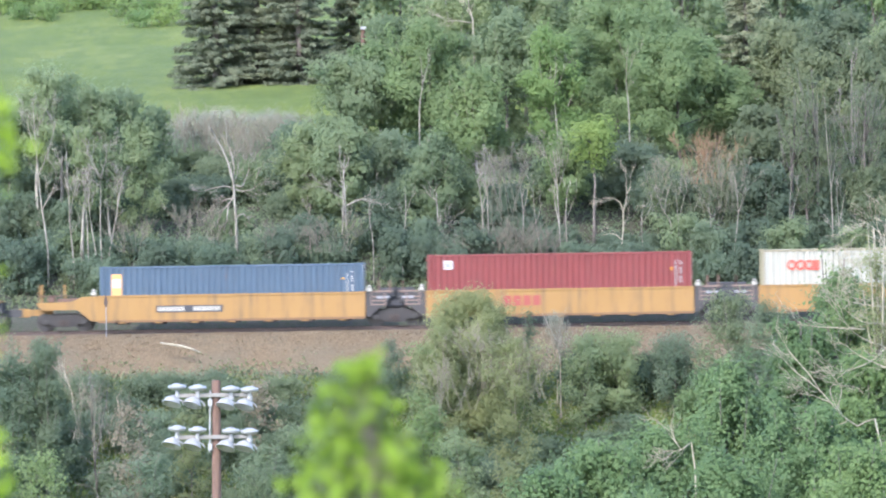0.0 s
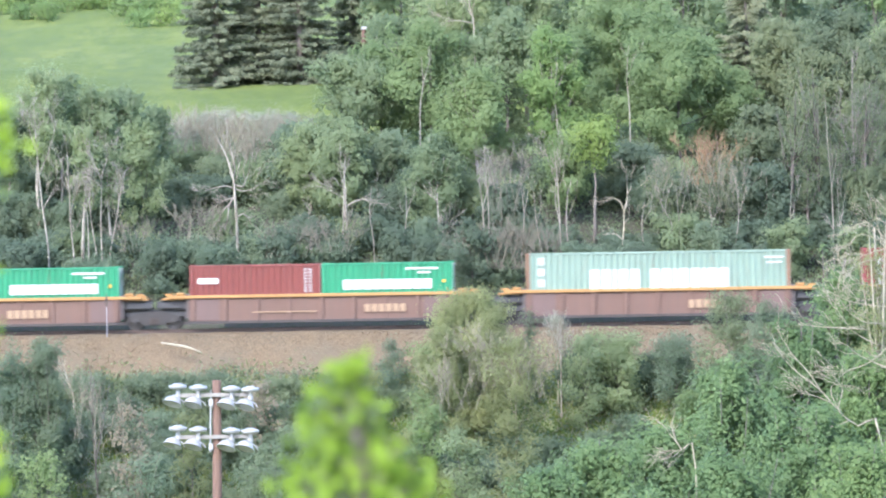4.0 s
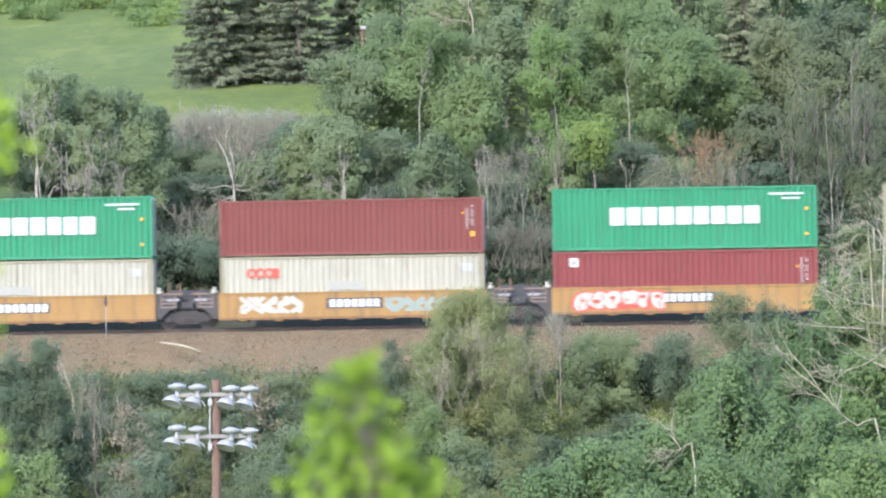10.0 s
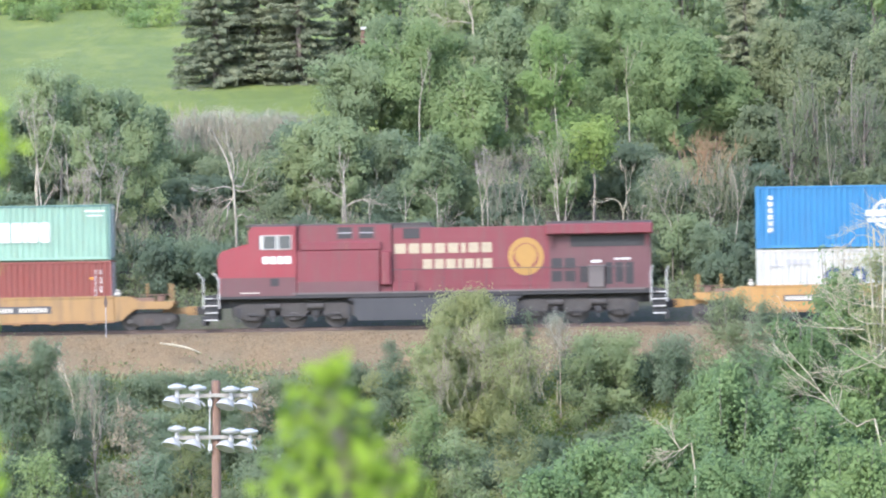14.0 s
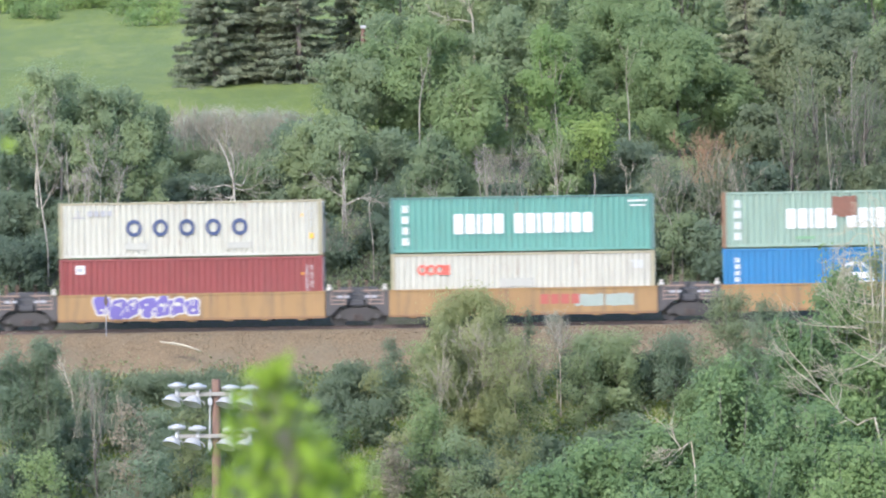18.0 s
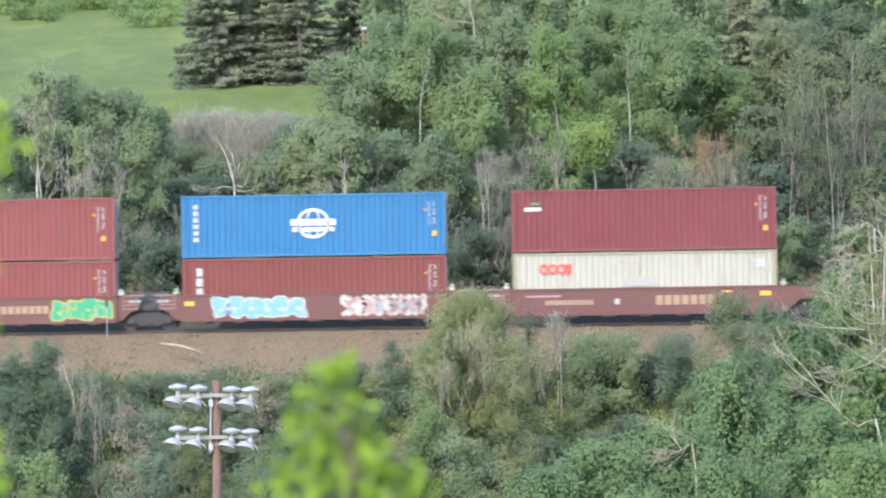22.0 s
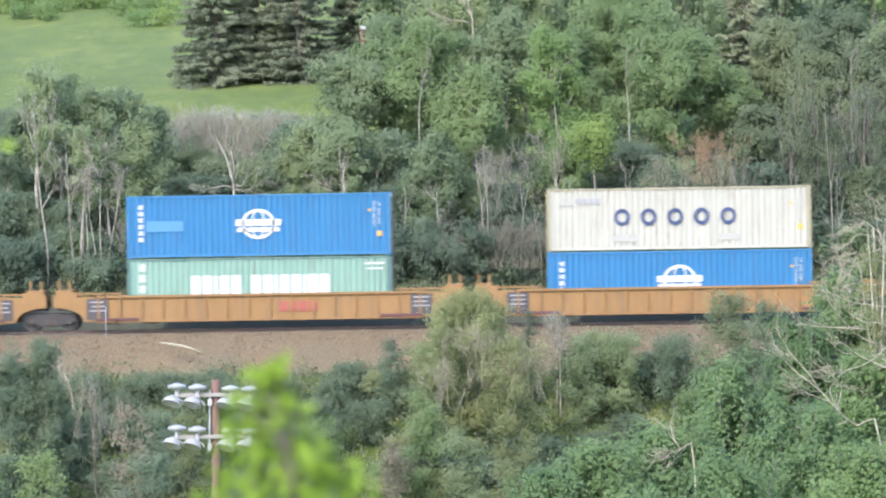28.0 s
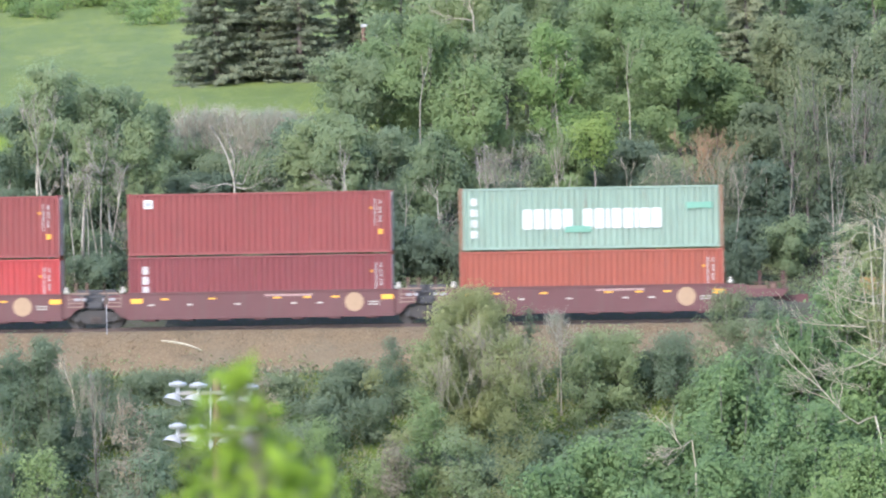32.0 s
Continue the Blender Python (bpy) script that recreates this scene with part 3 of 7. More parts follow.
def decorate(root, look_of, high):
    """The painted marks, one set for each livery; names are plain blocks in their colours."""
    if look_of == "globe":
        globe(root, 0.0, high * 0.53)
        column(root, -5.55, high * 0.78, 6)
        data_block(root, high)
    elif look_of == "globe_worn":
        globe(root, 0.0, high * 0.53, True)
        column(root, -5.55, high * 0.78, 6)
        mark(root, "faded_patch", "grey_ink", lambda bm: blocks(bm, -5.2, high * 0.42, 1.75, 0.5, [1])).material_slots[0].material = PATCH
        data_block(root, high)
    elif look_of == "long_green":
        mark(root, "lettering", "white", lambda bm: blocks(bm, -3.45, high * 0.40, 6.9, 0.82, [1, 1, 1, 1.05, 1.1, 1.05, 1, 1, 1.1], 0.17), "bold white lettering blocks")
        mark(root, "small_print", "white", lambda bm: (blocks(bm, 3.9, high * 0.85, 1.6, 0.10, [1] * 9), blocks(bm, 4.5, high * 0.78, 0.8, 0.09, [1] * 5)))
        mark(root, "warning_square", "yellow_ink", lambda bm: (blocks(bm, 5.55, high * 0.60, 0.14, 0.16, [1]), blocks(bm, 5.55, high * 0.2, 0.14, 0.14, [1])))
    elif look_of == "rings":
        mark(root, "lettering", "navy_ink", lambda bm: rings(bm, -2.62, high * 0.53, 1.225, 0.40, 5), "spaced navy ring-like lettering")
        mark(root, "small_emblem", "grey_ink", lambda bm: (blocks(bm, -5.5, high * 0.72, 0.6, 0.05, [1]), blocks(bm, -5.25, high * 0.74, 0.08, 0.32, [1]), blocks(bm, -4.75, high * 0.75, 1.1, 0.26, [1, 1, 1, 1], 0.35)))
        for x in (-3.1, 1.7):
            mark(root, "painted_out_patch", "pale_frame", lambda bm: cloud(bm, x, high * 0.135, 1.12, 0.35, FACE)).material_slots[0].material = GHOST
        data_block(root, high, "pale_frame")
    elif look_of == "rings_low":
        mark(root, "lettering", "navy_ink", lambda bm: rings(bm, -2.62, high * 0.57, 1.225, 0.405, 5, thick=0.5), "spaced navy ring-like lettering")
        mark(root, "small_emblem", "grey_ink", lambda bm: (blocks(bm, -5.5, high * 0.72, 0.6, 0.05, [1]), blocks(bm, -5.25, high * 0.74, 0.08, 0.32, [1]), blocks(bm, -4.75, high * 0.75, 1.1, 0.26, [1, 1, 1, 1], 0.35)))
    elif look_of == "two_words":
        mark(root, "lettering", "white", lambda bm: blocks(bm, -3.15, high * 0.33, 6.4, 0.92, WORD, 0.22), "bold white lettering blocks in two words")
        column(root, -5.55, high * 0.72, 4, h=0.40, step=0.50, w=0.36)
        mark(root, "small_print", "white", lambda bm: (blocks(bm, 4.9, high * 0.86, 0.9, 0.09, [1] * 6), blocks(bm, 5.0, high * 0.78, 0.7, 0.08, [1] * 5)))
    elif look_of == "two_words_patched":
        mark(root, "lettering", "white", lambda bm: blocks(bm, -3.15, high * 0.33, 6.4, 0.92, WORD, 0.22), "bold white lettering blocks in two words")
        column(root, -5.55, high * 0.72, 4, h=0.40, step=0.50, w=0.36)
        mark(root, "rust_patch", "tan_ink", lambda bm: cloud(bm, -1.05, high * 0.52, 1.15, 1.05, FACE - 0.008), "brown rusty patch").material_slots[0].material = RUSTED
        for x, z in ((-2.7, 0.36), (2.7, 0.39), (4.6, 1.42)):
            mark(root, "scuff", "green_ink", lambda bm: cloud(bm, x, z, 0.85, 0.15, FACE)).material_slots[0].material = SCUFF
        mark(root, "small_print", "white", lambda bm: (blocks(bm, 4.9, high * 0.86, 0.9, 0.09, [1] * 6), blocks(bm, 5.0, high * 0.78, 0.7, 0.08, [1] * 5)))
    elif look_of == "two_words_smeared":
        mark(root, "lettering", "white", lambda bm: blocks(bm, -3.15, high * 0.33, 6.4, 0.92, WORD, 0.22), "bold white lettering blocks in two words")
        column(root, -5.55, high * 0.72, 4, h=0.40, step=0.50, w=0.36)
        for x, z in ((-1.2, high * 0.27), (4.4, high * 0.62)):
            mark(root, "smear", "green_ink", lambda bm: cloud(bm, x, z, 1.22, 0.33, FACE - 0.008)).material_slots[0].material = SMEAR
    elif look_of == "two_words_low":
        mark(root, "lettering", "white", lambda bm: blocks(bm, -3.15, high * 0.40, 6.4, 0.92, WORD, 0.22), "bold white lettering blocks in two words")
        column(root, -5.55, high * 0.80, 3, h=0.40, step=0.50, w=0.36)
        mark(root, "small_print", "white", lambda bm: (blocks(bm, 4.9, high * 0.86, 0.9, 0.09, [1] * 6), blocks(bm, 5.0, high * 0.78, 0.7, 0.08, [1] * 5)))
    elif look_of == "red_short":
        mark(root, "lettering", "red_ink", lambda bm: (rings(bm, -4.65, high * 0.74, 0.40, 0.24, 3, thick=0.45), blocks(bm, -3.68, high * 0.74 - 0.24, 0.30, 0.46, [1])), "short red lettering blocks")
        mark(root, "painted_out_patch", "pale_frame", lambda bm: cloud(bm, -1.1, 1.30, 1.6, 0.42, FACE)).material_slots[0].material = GHOST
        mark(root, "small_print", "pale_frame", lambda bm: (blocks(bm, 5.0, high * 0.82, 0.55, 0.09, [1] * 5), blocks(bm, 5.1, high * 0.72, 0.45, 0.3, [1, 1])))
    elif look_of == "square_logo":
        mark(root, "square_emblem", "white", lambda bm: blocks(bm, -5.35, high * 0.76, 0.42, 0.40, [1]), "small white square emblem")
        mark(root, "emblem_inset", "grey_ink", lambda bm: blocks(bm, -5.28, high * 0.79, 0.26, 0.20, [1], y=FACE - 0.008))
        data_block(root, high)
    elif look_of == "column_white":
        column(root, -5.45, high * 0.72, 3, w=0.32, h=0.42, step=0.46)
        data_block(root, high)
    elif look_of == "white_tag":
        mark(root, "white_panel", "white", lambda bm: blocks(bm, -5.45, high * 0.36, 0.58, high * 0.56, [1]), "white notice panel")
        mark(root, "small_print", "white", lambda bm: (blocks(bm, 4.9, high * 0.86, 0.9, 0.09, [1] * 6), blocks(bm, 5.0, high * 0.78, 0.7, 0.08, [1] * 5)))
    elif look_of == "yellow_word":
        mark(root, "lettering", "yellow_ink", lambda bm: blocks(bm, -5.55, high * 0.72, 1.55, 0.34, [1] * 6, 0.08), "yellow lettering blocks")
        mark(root, "small_print", "white", lambda bm: blocks(bm, -5.4, high * 0.62, 1.1, 0.09, [1] * 7))
        data_block(root, high)
    elif look_of == "small_white_word":
        mark(root, "lettering", "white", lambda bm: blocks(bm, -5.5, high * 0.66, 0.75, 0.18, [1] * 5, 0.06))
        mark(root, "sticker", "green_ink", lambda bm: blocks(bm, -5.2, high * 0.76, 0.4, 0.1, [1, 1]))
        data_block(root, high)
    elif look_of == "orange_panel":
        mark(root, "orange_panel", "tan_ink", lambda bm: blocks(bm, -5.55, high * 0.14, 0.45, high * 0.72, [1]), "orange and white upright panel").material_slots[0].material = PANEL
        mark(root, "panel_top", "white", lambda bm: blocks(bm, -5.50, high * 0.62, 0.35, 0.40, [1], y=FACE - 0.008))
        mark(root, "blue_patch", "sky_ink", lambda bm: blocks(bm, -4.4, high * 0.08, 1.4, 0.42, [1, 1, 1], 0.05)).material_slots[0].material = PAINT["blue"]
        data_block(root, high)
    elif look_of == "plain":
        data_block(root, high)
    elif look_of == "short_globe":
        globe(root, 0.05, 1.42)
        column(root, -2.75, high * 0.84, 4, w=0.24, h=0.24, step=0.32)
        mark(root, "small_print", "white", lambda bm: [blocks(bm, 2.30 + 0.22 * i, 1.28 + 0.14 * k, 0.09, 0.09, [1]) for i in range(2) for k in range(8)])
    elif look_of == "short_green":
        mark(root, "lettering", "white", lambda bm: blocks(bm, -2.05, 1.34, 4.1, 0.46, [1] * 9, 0.06), "bold white lettering blocks")
        mark(root, "small_print", "white", lambda bm: (blocks(bm, 0.85, high * 0.86, 1.5, 0.10, [1] * 9), blocks(bm, 1.4, high * 0.79, 0.6, 0.09, [1] * 4)))
        mark(root, "warning_square", "yellow_ink", lambda bm: blocks(bm, 2.55, high * 0.62, 0.12, 0.14, [1]))
    elif look_of == "short_red":
        mark(root, "lettering", "white", lambda bm: blocks(bm, -2.65, high * 0.66, 0.95, 0.26, [1] * 3, 0.05), "small white lettering blocks")
        mark(root, "small_print", "white", lambda bm: [blocks(bm, 2.30 + 0.22 * i, 1.28 + 0.14 * k, 0.09, 0.09, [1]) for i in range(2) for k in range(8)])


PATCH = plain("faded_blue_patch", (0.050, 0.165, 0.320), 0.5, 0.0, 0.1)
RUSTED = plain("rust_brown_stain", (0.135, 0.060, 0.038), 0.8, 0.0, 0.35, 5.0)
SMEAR = plain("teal_overpaint", (0.115, 0.255, 0.185), 0.6, 0.0, 0.2)
SCUFF = plain("dark_green_scuff", (0.13, 0.24, 0.13), 0.7, 0.0, 0.3, 5.0)
GHOST = plain("overpainted_grey_patch", (0.290, 0.285, 0.245), 0.6, 0.0, 0.15, 5.0)
PANEL = plain("orange_panel_paint", (0.68, 0.33, 0.10), 0.5, 0.0, 0.15)
HC, STD = 2.896, 2.591
DECK = 0.37


def load(colour, look_of, high, mid, z, label, length=LEN):
    root = make_container(colour, length, high, label)
    decorate(root, look_of, high)
    MOVERS.append((root, mid, z))
    return z + high


# ---- well cars ----
CAR_PAINT = {
    "yellow": paint("yellow_car_paint", (0.262, 0.143, 0.032), 0.6, 0.72, 0.30),
    "dull_yellow": paint("dull_yellow_car_paint", (0.212, 0.122, 0.038), 0.65, 0.8, 0.4),
    "amber": paint("amber_car_paint", (0.205, 0.106, 0.024), 0.65, 0.6, 0.30),
    "brown": paint("brown_car_paint", (0.113, 0.060, 0.039), 0.65, 0.35, 0.2),
    "redbrown": paint("red_brown_car_paint", (0.100, 0.032, 0.023), 0.6, 0.35, 0.15),
    "darkred": paint("dark_red_car_paint", (0.080, 0.022, 0.022), 0.6, 0.35, 0.10),
    "chord": paint("yellow_rail_paint", (0.33, 0.175, 0.045), 0.55, 0.30, 0.10),
    "black": paint("black_car_end", (0.042, 0.037, 0.036), 0.7, 0.3, 0.25),
    "rustedge": paint("rusty_yellow_edge", (0.170, 0.088, 0.030), 0.7, 0.6, 0.5),
    "tanend": paint("rusty_tan_walkway", (0.20, 0.140, 0.105), 0.7, 0.4, 0.2),
    "brownend": paint("dark_brown_car_end", (0.105, 0.062, 0.050), 0.65, 0.3, 0.2),
    "underframe": paint("dark_underframe", (0.040, 0.032, 0.028), 0.75, 0.1, 0.05),
    "greyend": paint("grey_car_end", (0.085, 0.072, 0.068), 0.65, 0.3, 0.1),
}


def wheelset_mesh(r):
    def make(bm):
        for s in (-0.75, 0.75):
            disc(bm, 0, 0, s - 0.06, s + 0.06, r, 20)
            disc(bm, 0, 0, s + math.copysign(0.06, s), s + math.copysign(0.075, s), r * 0.82, 20, r * 0.62)
            disc(bm, 0, 0, s + math.copysign(0.06, s), s + math.copysign(0.15, s), r * 0.28, 12)
            for k in range(6):
                a = k * math.pi / 3
                disc(bm, r * 0.45 * math.cos(a), r * 0.45 * math.sin(a), s + math.copysign(0.06, s), s + math.copysign(0.07, s), r * 0.09, 6)
        disc(bm, 0, 0, -0.75, 0.75, 0.08, 10)
        bmesh.ops.recalc_face_normals(bm, faces=bm.faces)
    return shared(("wheelset", r), make)


def truck(parent, x, place):
    """A freight truck: two cast side frames with springs, a bolster and two wheelsets."""
    def frame_shape(bm):
        prism(bm, [(-1.20, 0.62), (-1.20, 0.40), (-0.72, 0.36), (-0.42, 0.20), (0.42, 0.20), (0.72, 0.36), (1.20, 0.40), (1.20, 0.62), (0.75, 0.74), (0.45, 0.82), (-0.45, 0.82), (-0.75, 0.74)], -0.09, 0.09)
    root = part("truck", shared(("truck_bolster",), lambda bm: box(bm, -0.22, 0.22, -1.05, 1.05, 0.42, 0.80, 0.03)), M["steel_dark"], parent, at=pose(x, 0, 0))
    for s in (-1, 1):
        part("side_frame", shared(("side_frame",), frame_shape), TRUCK_GREY, root, at=pose(0, s * 1.0, 0))
        for k in (-0.16, 0.0, 0.16):
            part("spring", shared(("spring",), lambda bm: [disc(bm, 0, 0.30 + 0.05 * i, -0.06, 0.06, 0.045, 8) for i in range(5)]), M["rail"], root, at=pose(k, s * 1.11, 0))
        for a in (-0.889, 0.889):
            part("bearing_cap", shared(("bearing_cap",), lambda bm: disc(bm, 0, 0.42, -0.07, 0.07, 0.12, 10)), M["steel_wheel"], root, at=pose(a, s * 1.12, 0))
    for a in (-0.889, 0.889):
        w = part("wheelset", wheelset_mesh(0.42), M["steel_wheel"], root, at=pose(a, 0, 0.42))
        WHEELS.append((w, (a, 0, 0.42), 0.42, place + x + a))
    return root


TRUCK_GREY = plain("dusty_truck_casting", (0.038, 0.034, 0.031), 0.75, 0.1, 0.45)


def railing(parent, x, z, high, material, count=2, step=0.42, y=-1.05):
    for i in range(count):
        part("post", shared(("end_post", high), lambda bm: box(bm, -0.045, 0.045, -0.05, 0.05, 0, high, 0.008)), material, parent, at=pose(x + i * step, y, z))


def smooth_car(mid, colour, end_colour, left, right, label, stickers=None):
    """A short smooth-sided well: deep side sills, a platform at an outer end, sloping ends at a shared truck."""
    body, ends = CAR_PAINT[colour], CAR_PAINT[end_colour]
    root = tagged(new("well_car"), label, "rail car", group="well cars of the train")
    h = LEN / 2 + 0.10
    for s in (-1, 1):
        part("side_sill", shared(("smooth_sill",), lambda bm: (box(bm, -h, h, -0.05, 0.05, 0.42, 1.60, 0.012))), body, root, at=pose(0, s * 1.36, 0))
        part("top_chord", shared(("top_chord",), lambda bm: box(bm, -h, h, -0.07, 0.07, 1.52, 1.625, 0.01)), body, root, at=pose(0, s * 1.37, 0))
        part("bottom_chord", shared(("bottom_chord",), lambda bm: box(bm, -h, h, -0.09, 0.09, 0.36, 0.47, 0.01)), CAR_PAINT["rustedge"] if "yellow" in colour else body, root, at=pose(0, s * 1.35, 0))
        for k in range(7):
            part("drain_bracket", shared(("drain_bracket",), lambda bm: box(bm, -0.16, 0.16, -0.02, 0.02, 0.31, 0.37)), body, root, at=pose(-5.1 + k * 1.7, s * 1.40, 0))
    for k in range(7):
        part("floor_beam", shared(("floor_beam",), lambda bm: box(bm, -0.28, 0.28, -1.32, 1.32, 0.27, DECK - 0.005)), ends, root, at=pose(-5.16 + k * 1.72, 0, 0))
    for side, outer in ((-1, left), (1, right)):
        turn = Matrix.Diagonal((side, 1, 1, 1))
        # the bulkhead and the sloped end of the sills
        part("bulkhead", shared(("bulkhead",), lambda bm: box(bm, h - 0.02, h + 0.10, -1.3, 1.3, 0.5, 1.62, 0.01)), ends, root, at=turn)
        slope = [(h, 1.60), (h, 0.45), (h + 0.22, 0.45), (h + 0.62, 0.86), (h + 1.02, 0.98), (h + 1.02, 1.42), (h + 0.7, 1.52)]
        long_slope = [(h, 1.58), (h, 0.42), (h + 0.35, 0.46), (h + 0.95, 0.98), (h + 2.55, 0.98), (h + 2.75, 1.10), (h + 2.75, 1.32), (h + 1.2, 1.36), (h + 0.75, 1.58)]
        for y in (-1, 1):
            if outer:
                part("end_sill", shared(("end_sill_long",), lambda bm: prism(bm, long_slope, -0.05, 0.05)), body, root, at=turn @ pose(0, y * 1.30, 0))
            else:
                part("end_sill", shared(("end_sill_short",), lambda bm: prism(bm, slope, -0.05, 0.05)), ends if "yellow" in colour else body, root, at=turn @ pose(0, y * 1.26, 0))
        if outer:
            part("end_platform", shared(("end_platform",), lambda bm: (box(bm, h + 0.1, h + 2.85, -1.25, 1.25, 1.20, 1.32), box(bm, h + 2.2, h + 3.6, -0.2, 0.2, 0.72, 1.02), box(bm, h + 3.3, h + 3.78, -0.16, 0.16, 0.66, 1.06))), body, root, at=turn)
            part("brake_gear", shared(("brake_gear",), lambda bm: (box(bm, h + 0.9, h + 1.9, -1.22, -0.9, 1.32, 1.52, 0.03), box(bm, h + 2.0, h + 2.35, -1.2, -0.8, 1.32, 1.62, 0.04), box(bm, h + 1.2, h + 2.7, -1.25, -1.2, 1.62, 1.66))), CAR_PAINT["brown"], root, at=turn)
            railing(root, side * (h + 1.55), 1.32, 0.85, body, 2, side * 1.05)
            part("handrail", shared(("end_handrail",), lambda bm: (box(bm, h + 2.70, h + 2.74, -1.22, -1.18, 1.3, 2.15), box(bm, h + 2.70, h + 2.74, -1.22, -0.3, 2.11, 2.15), box(bm, h + 2.70, h + 2.74, -0.34, -0.3, 1.3, 2.15))), body, root, at=turn)
            truck(root, side * (h + 1.60), mid)
        else:
            part("end_deck", shared(("end_deck",), lambda bm: (box(bm, h + 0.1, h + 1.05, -1.22, 1.22, 1.34, 1.44), box(bm, h + 0.9, h + 1.40, -0.35, 0.35, 0.80, 1.25, 0.03))), ends, root, at=turn)
            railing(root, side * (h + (0.62 if side > 0 else 1.05)), 1.5, 0.62, CAR_PAINT["brown"], 2, 0.5 if side > 0 else 0.0)
            part("cross_ladder", shared(("cross_ladder",), lambda bm: [box(bm, h + 0.28, h + 0.95, -1.32, -1.27, z, z + 0.05) for z in (0.98, 1.16, 1.34)] + [box(bm, h + 0.26 + q, h + 0.31 + q, -1.33, -1.28, 0.95, 1.55) for q in (0.0, 0.62)]), CAR_PAINT["tanend"], root, at=turn)
            part("draft_gear", shared(("draft_gear",), lambda bm: (box(bm, h + 0.95, h + 1.58, -0.9, 0.9, 0.62, 1.50, 0.06), box(bm, h + 1.15, h + 1.58, -1.1, 1.1, 0.85, 1.22, 0.05), box(bm, h + 0.55, h + 1.58, -0.5, 0.5, 1.40, 1.78, 0.05))), M["steel_dark"], root, at=turn)
            part("air_hose", shared(("air_hose",), lambda bm: tube(bm, [(h + 0.7, -1.0, 1.30), (h + 1.05, -1.15, 0.95), (h + 1.45, -1.1, 0.98), (h + 1.6, -1.0, 1.2)], [0.03] * 4, 5)), M["black_ink"], root, at=turn)
            part("walkway_rail", shared(("walkway_rail",), lambda bm: box(bm, h + 0.2, h + 1.25, -1.30, -1.20, 1.58, 1.655)), CAR_PAINT["tanend"], root, at=turn)
            part("end_placard", shared(("end_placard",), lambda bm: (box(bm, h + 0.55, h + 0.80, -1.325, -1.31, 1.28, 1.40), box(bm, h + 0.84, h + 1.1, -1.325, -1.31, 1.28, 1.40))), M["grey_ink"], root, at=turn)
        part("corner_lock", shared(("corner_lock",), lambda bm: (box(bm, h + 0.06, h + 0.32, -1.40, -1.16, 1.60, 1.80, 0.05), box(bm, h + 0.10, h + 0.28, -1.38, -1.2, 1.80, 1.92, 0.05))), M["cream_ink"], root, at=turn)
    if not left:
        truck(root, -(LEN + 3.15) / 2, mid)
    MOVERS.append((root, mid, 0.0))
    sill_marks(root, stickers or [])
    return root


SILL = -1.415


def spray(bm, x, z, w, h, seed, y=SILL):
    """A sprayed tag: fat bent ribbons of paint, side by side and crossing."""
    rng = random.Random(seed)
    n = max(3, int(w / (0.62 * h)))
    for i in range(n):
        cx = x + w * (i + 0.5) / n
        bw = w / n
        for k in range(2):
            pts = []
            flip = rng.choice((-1, 1))
            for j in range(7):
                f = j / 6
                px = cx + flip * 0.42 * bw * math.sin(f * 6.0 + rng.uniform(-0.2, 0.2) + k * 1.7) + rng.uniform(-0.04, 0.04) * bw
                pts.append((px, z + h * (0.06 + 0.88 * (f if k == 0 else 1 - f)) + rng.uniform(-0.03, 0.03)))
            th = h * rng.uniform(0.085, 0.13)
            yy = y - 0.004 - 0.002 * ((i * 2 + k) % 4)
            lft, rgt = [], []
            for j, (px, pz) in enumerate(pts):
                a, b = pts[max(0, j - 1)], pts[min(6, j + 1)]
                dx, dz = b[0] - a[0], b[1] - a[1]
                q = max(1e-4, math.hypot(dx, dz))
                ox, oz = -dz / q * th, dx / q * th
                lft.append(bm.verts.new((px + ox, yy, min(z + h, max(z, pz + oz)))))
                rgt.append(bm.verts.new((px - ox, yy, min(z + h, max(z, pz - oz)))))
            for j in range(6):
                bm.faces.new((lft[j], lft[j + 1], rgt[j + 1], rgt[j]))


def cloud(bm, x, z, w, h, y=None):
    """A ragged field of spray paint."""
    rng = random.Random(hash_of(x, w))
    n = max(8, int(w / 0.2))
    y = SILL - 0.002 if y is None else y - 0.004
    top = [(x + w * i / n, z + h * rng.uniform(0.86, 1.0)) for i in range(n + 1)]
    low = [(x + w * i / n, z + h * rng.uniform(0.0, 0.12)) for i in range(n + 1)]
    a = [bm.verts.new((px, y, pz)) for px, pz in top]
    b = [bm.verts.new((px, y, pz)) for px, pz in low]
    for i in range(n):
        bm.faces.new((b[i], b[i + 1], a[i + 1], a[i]))


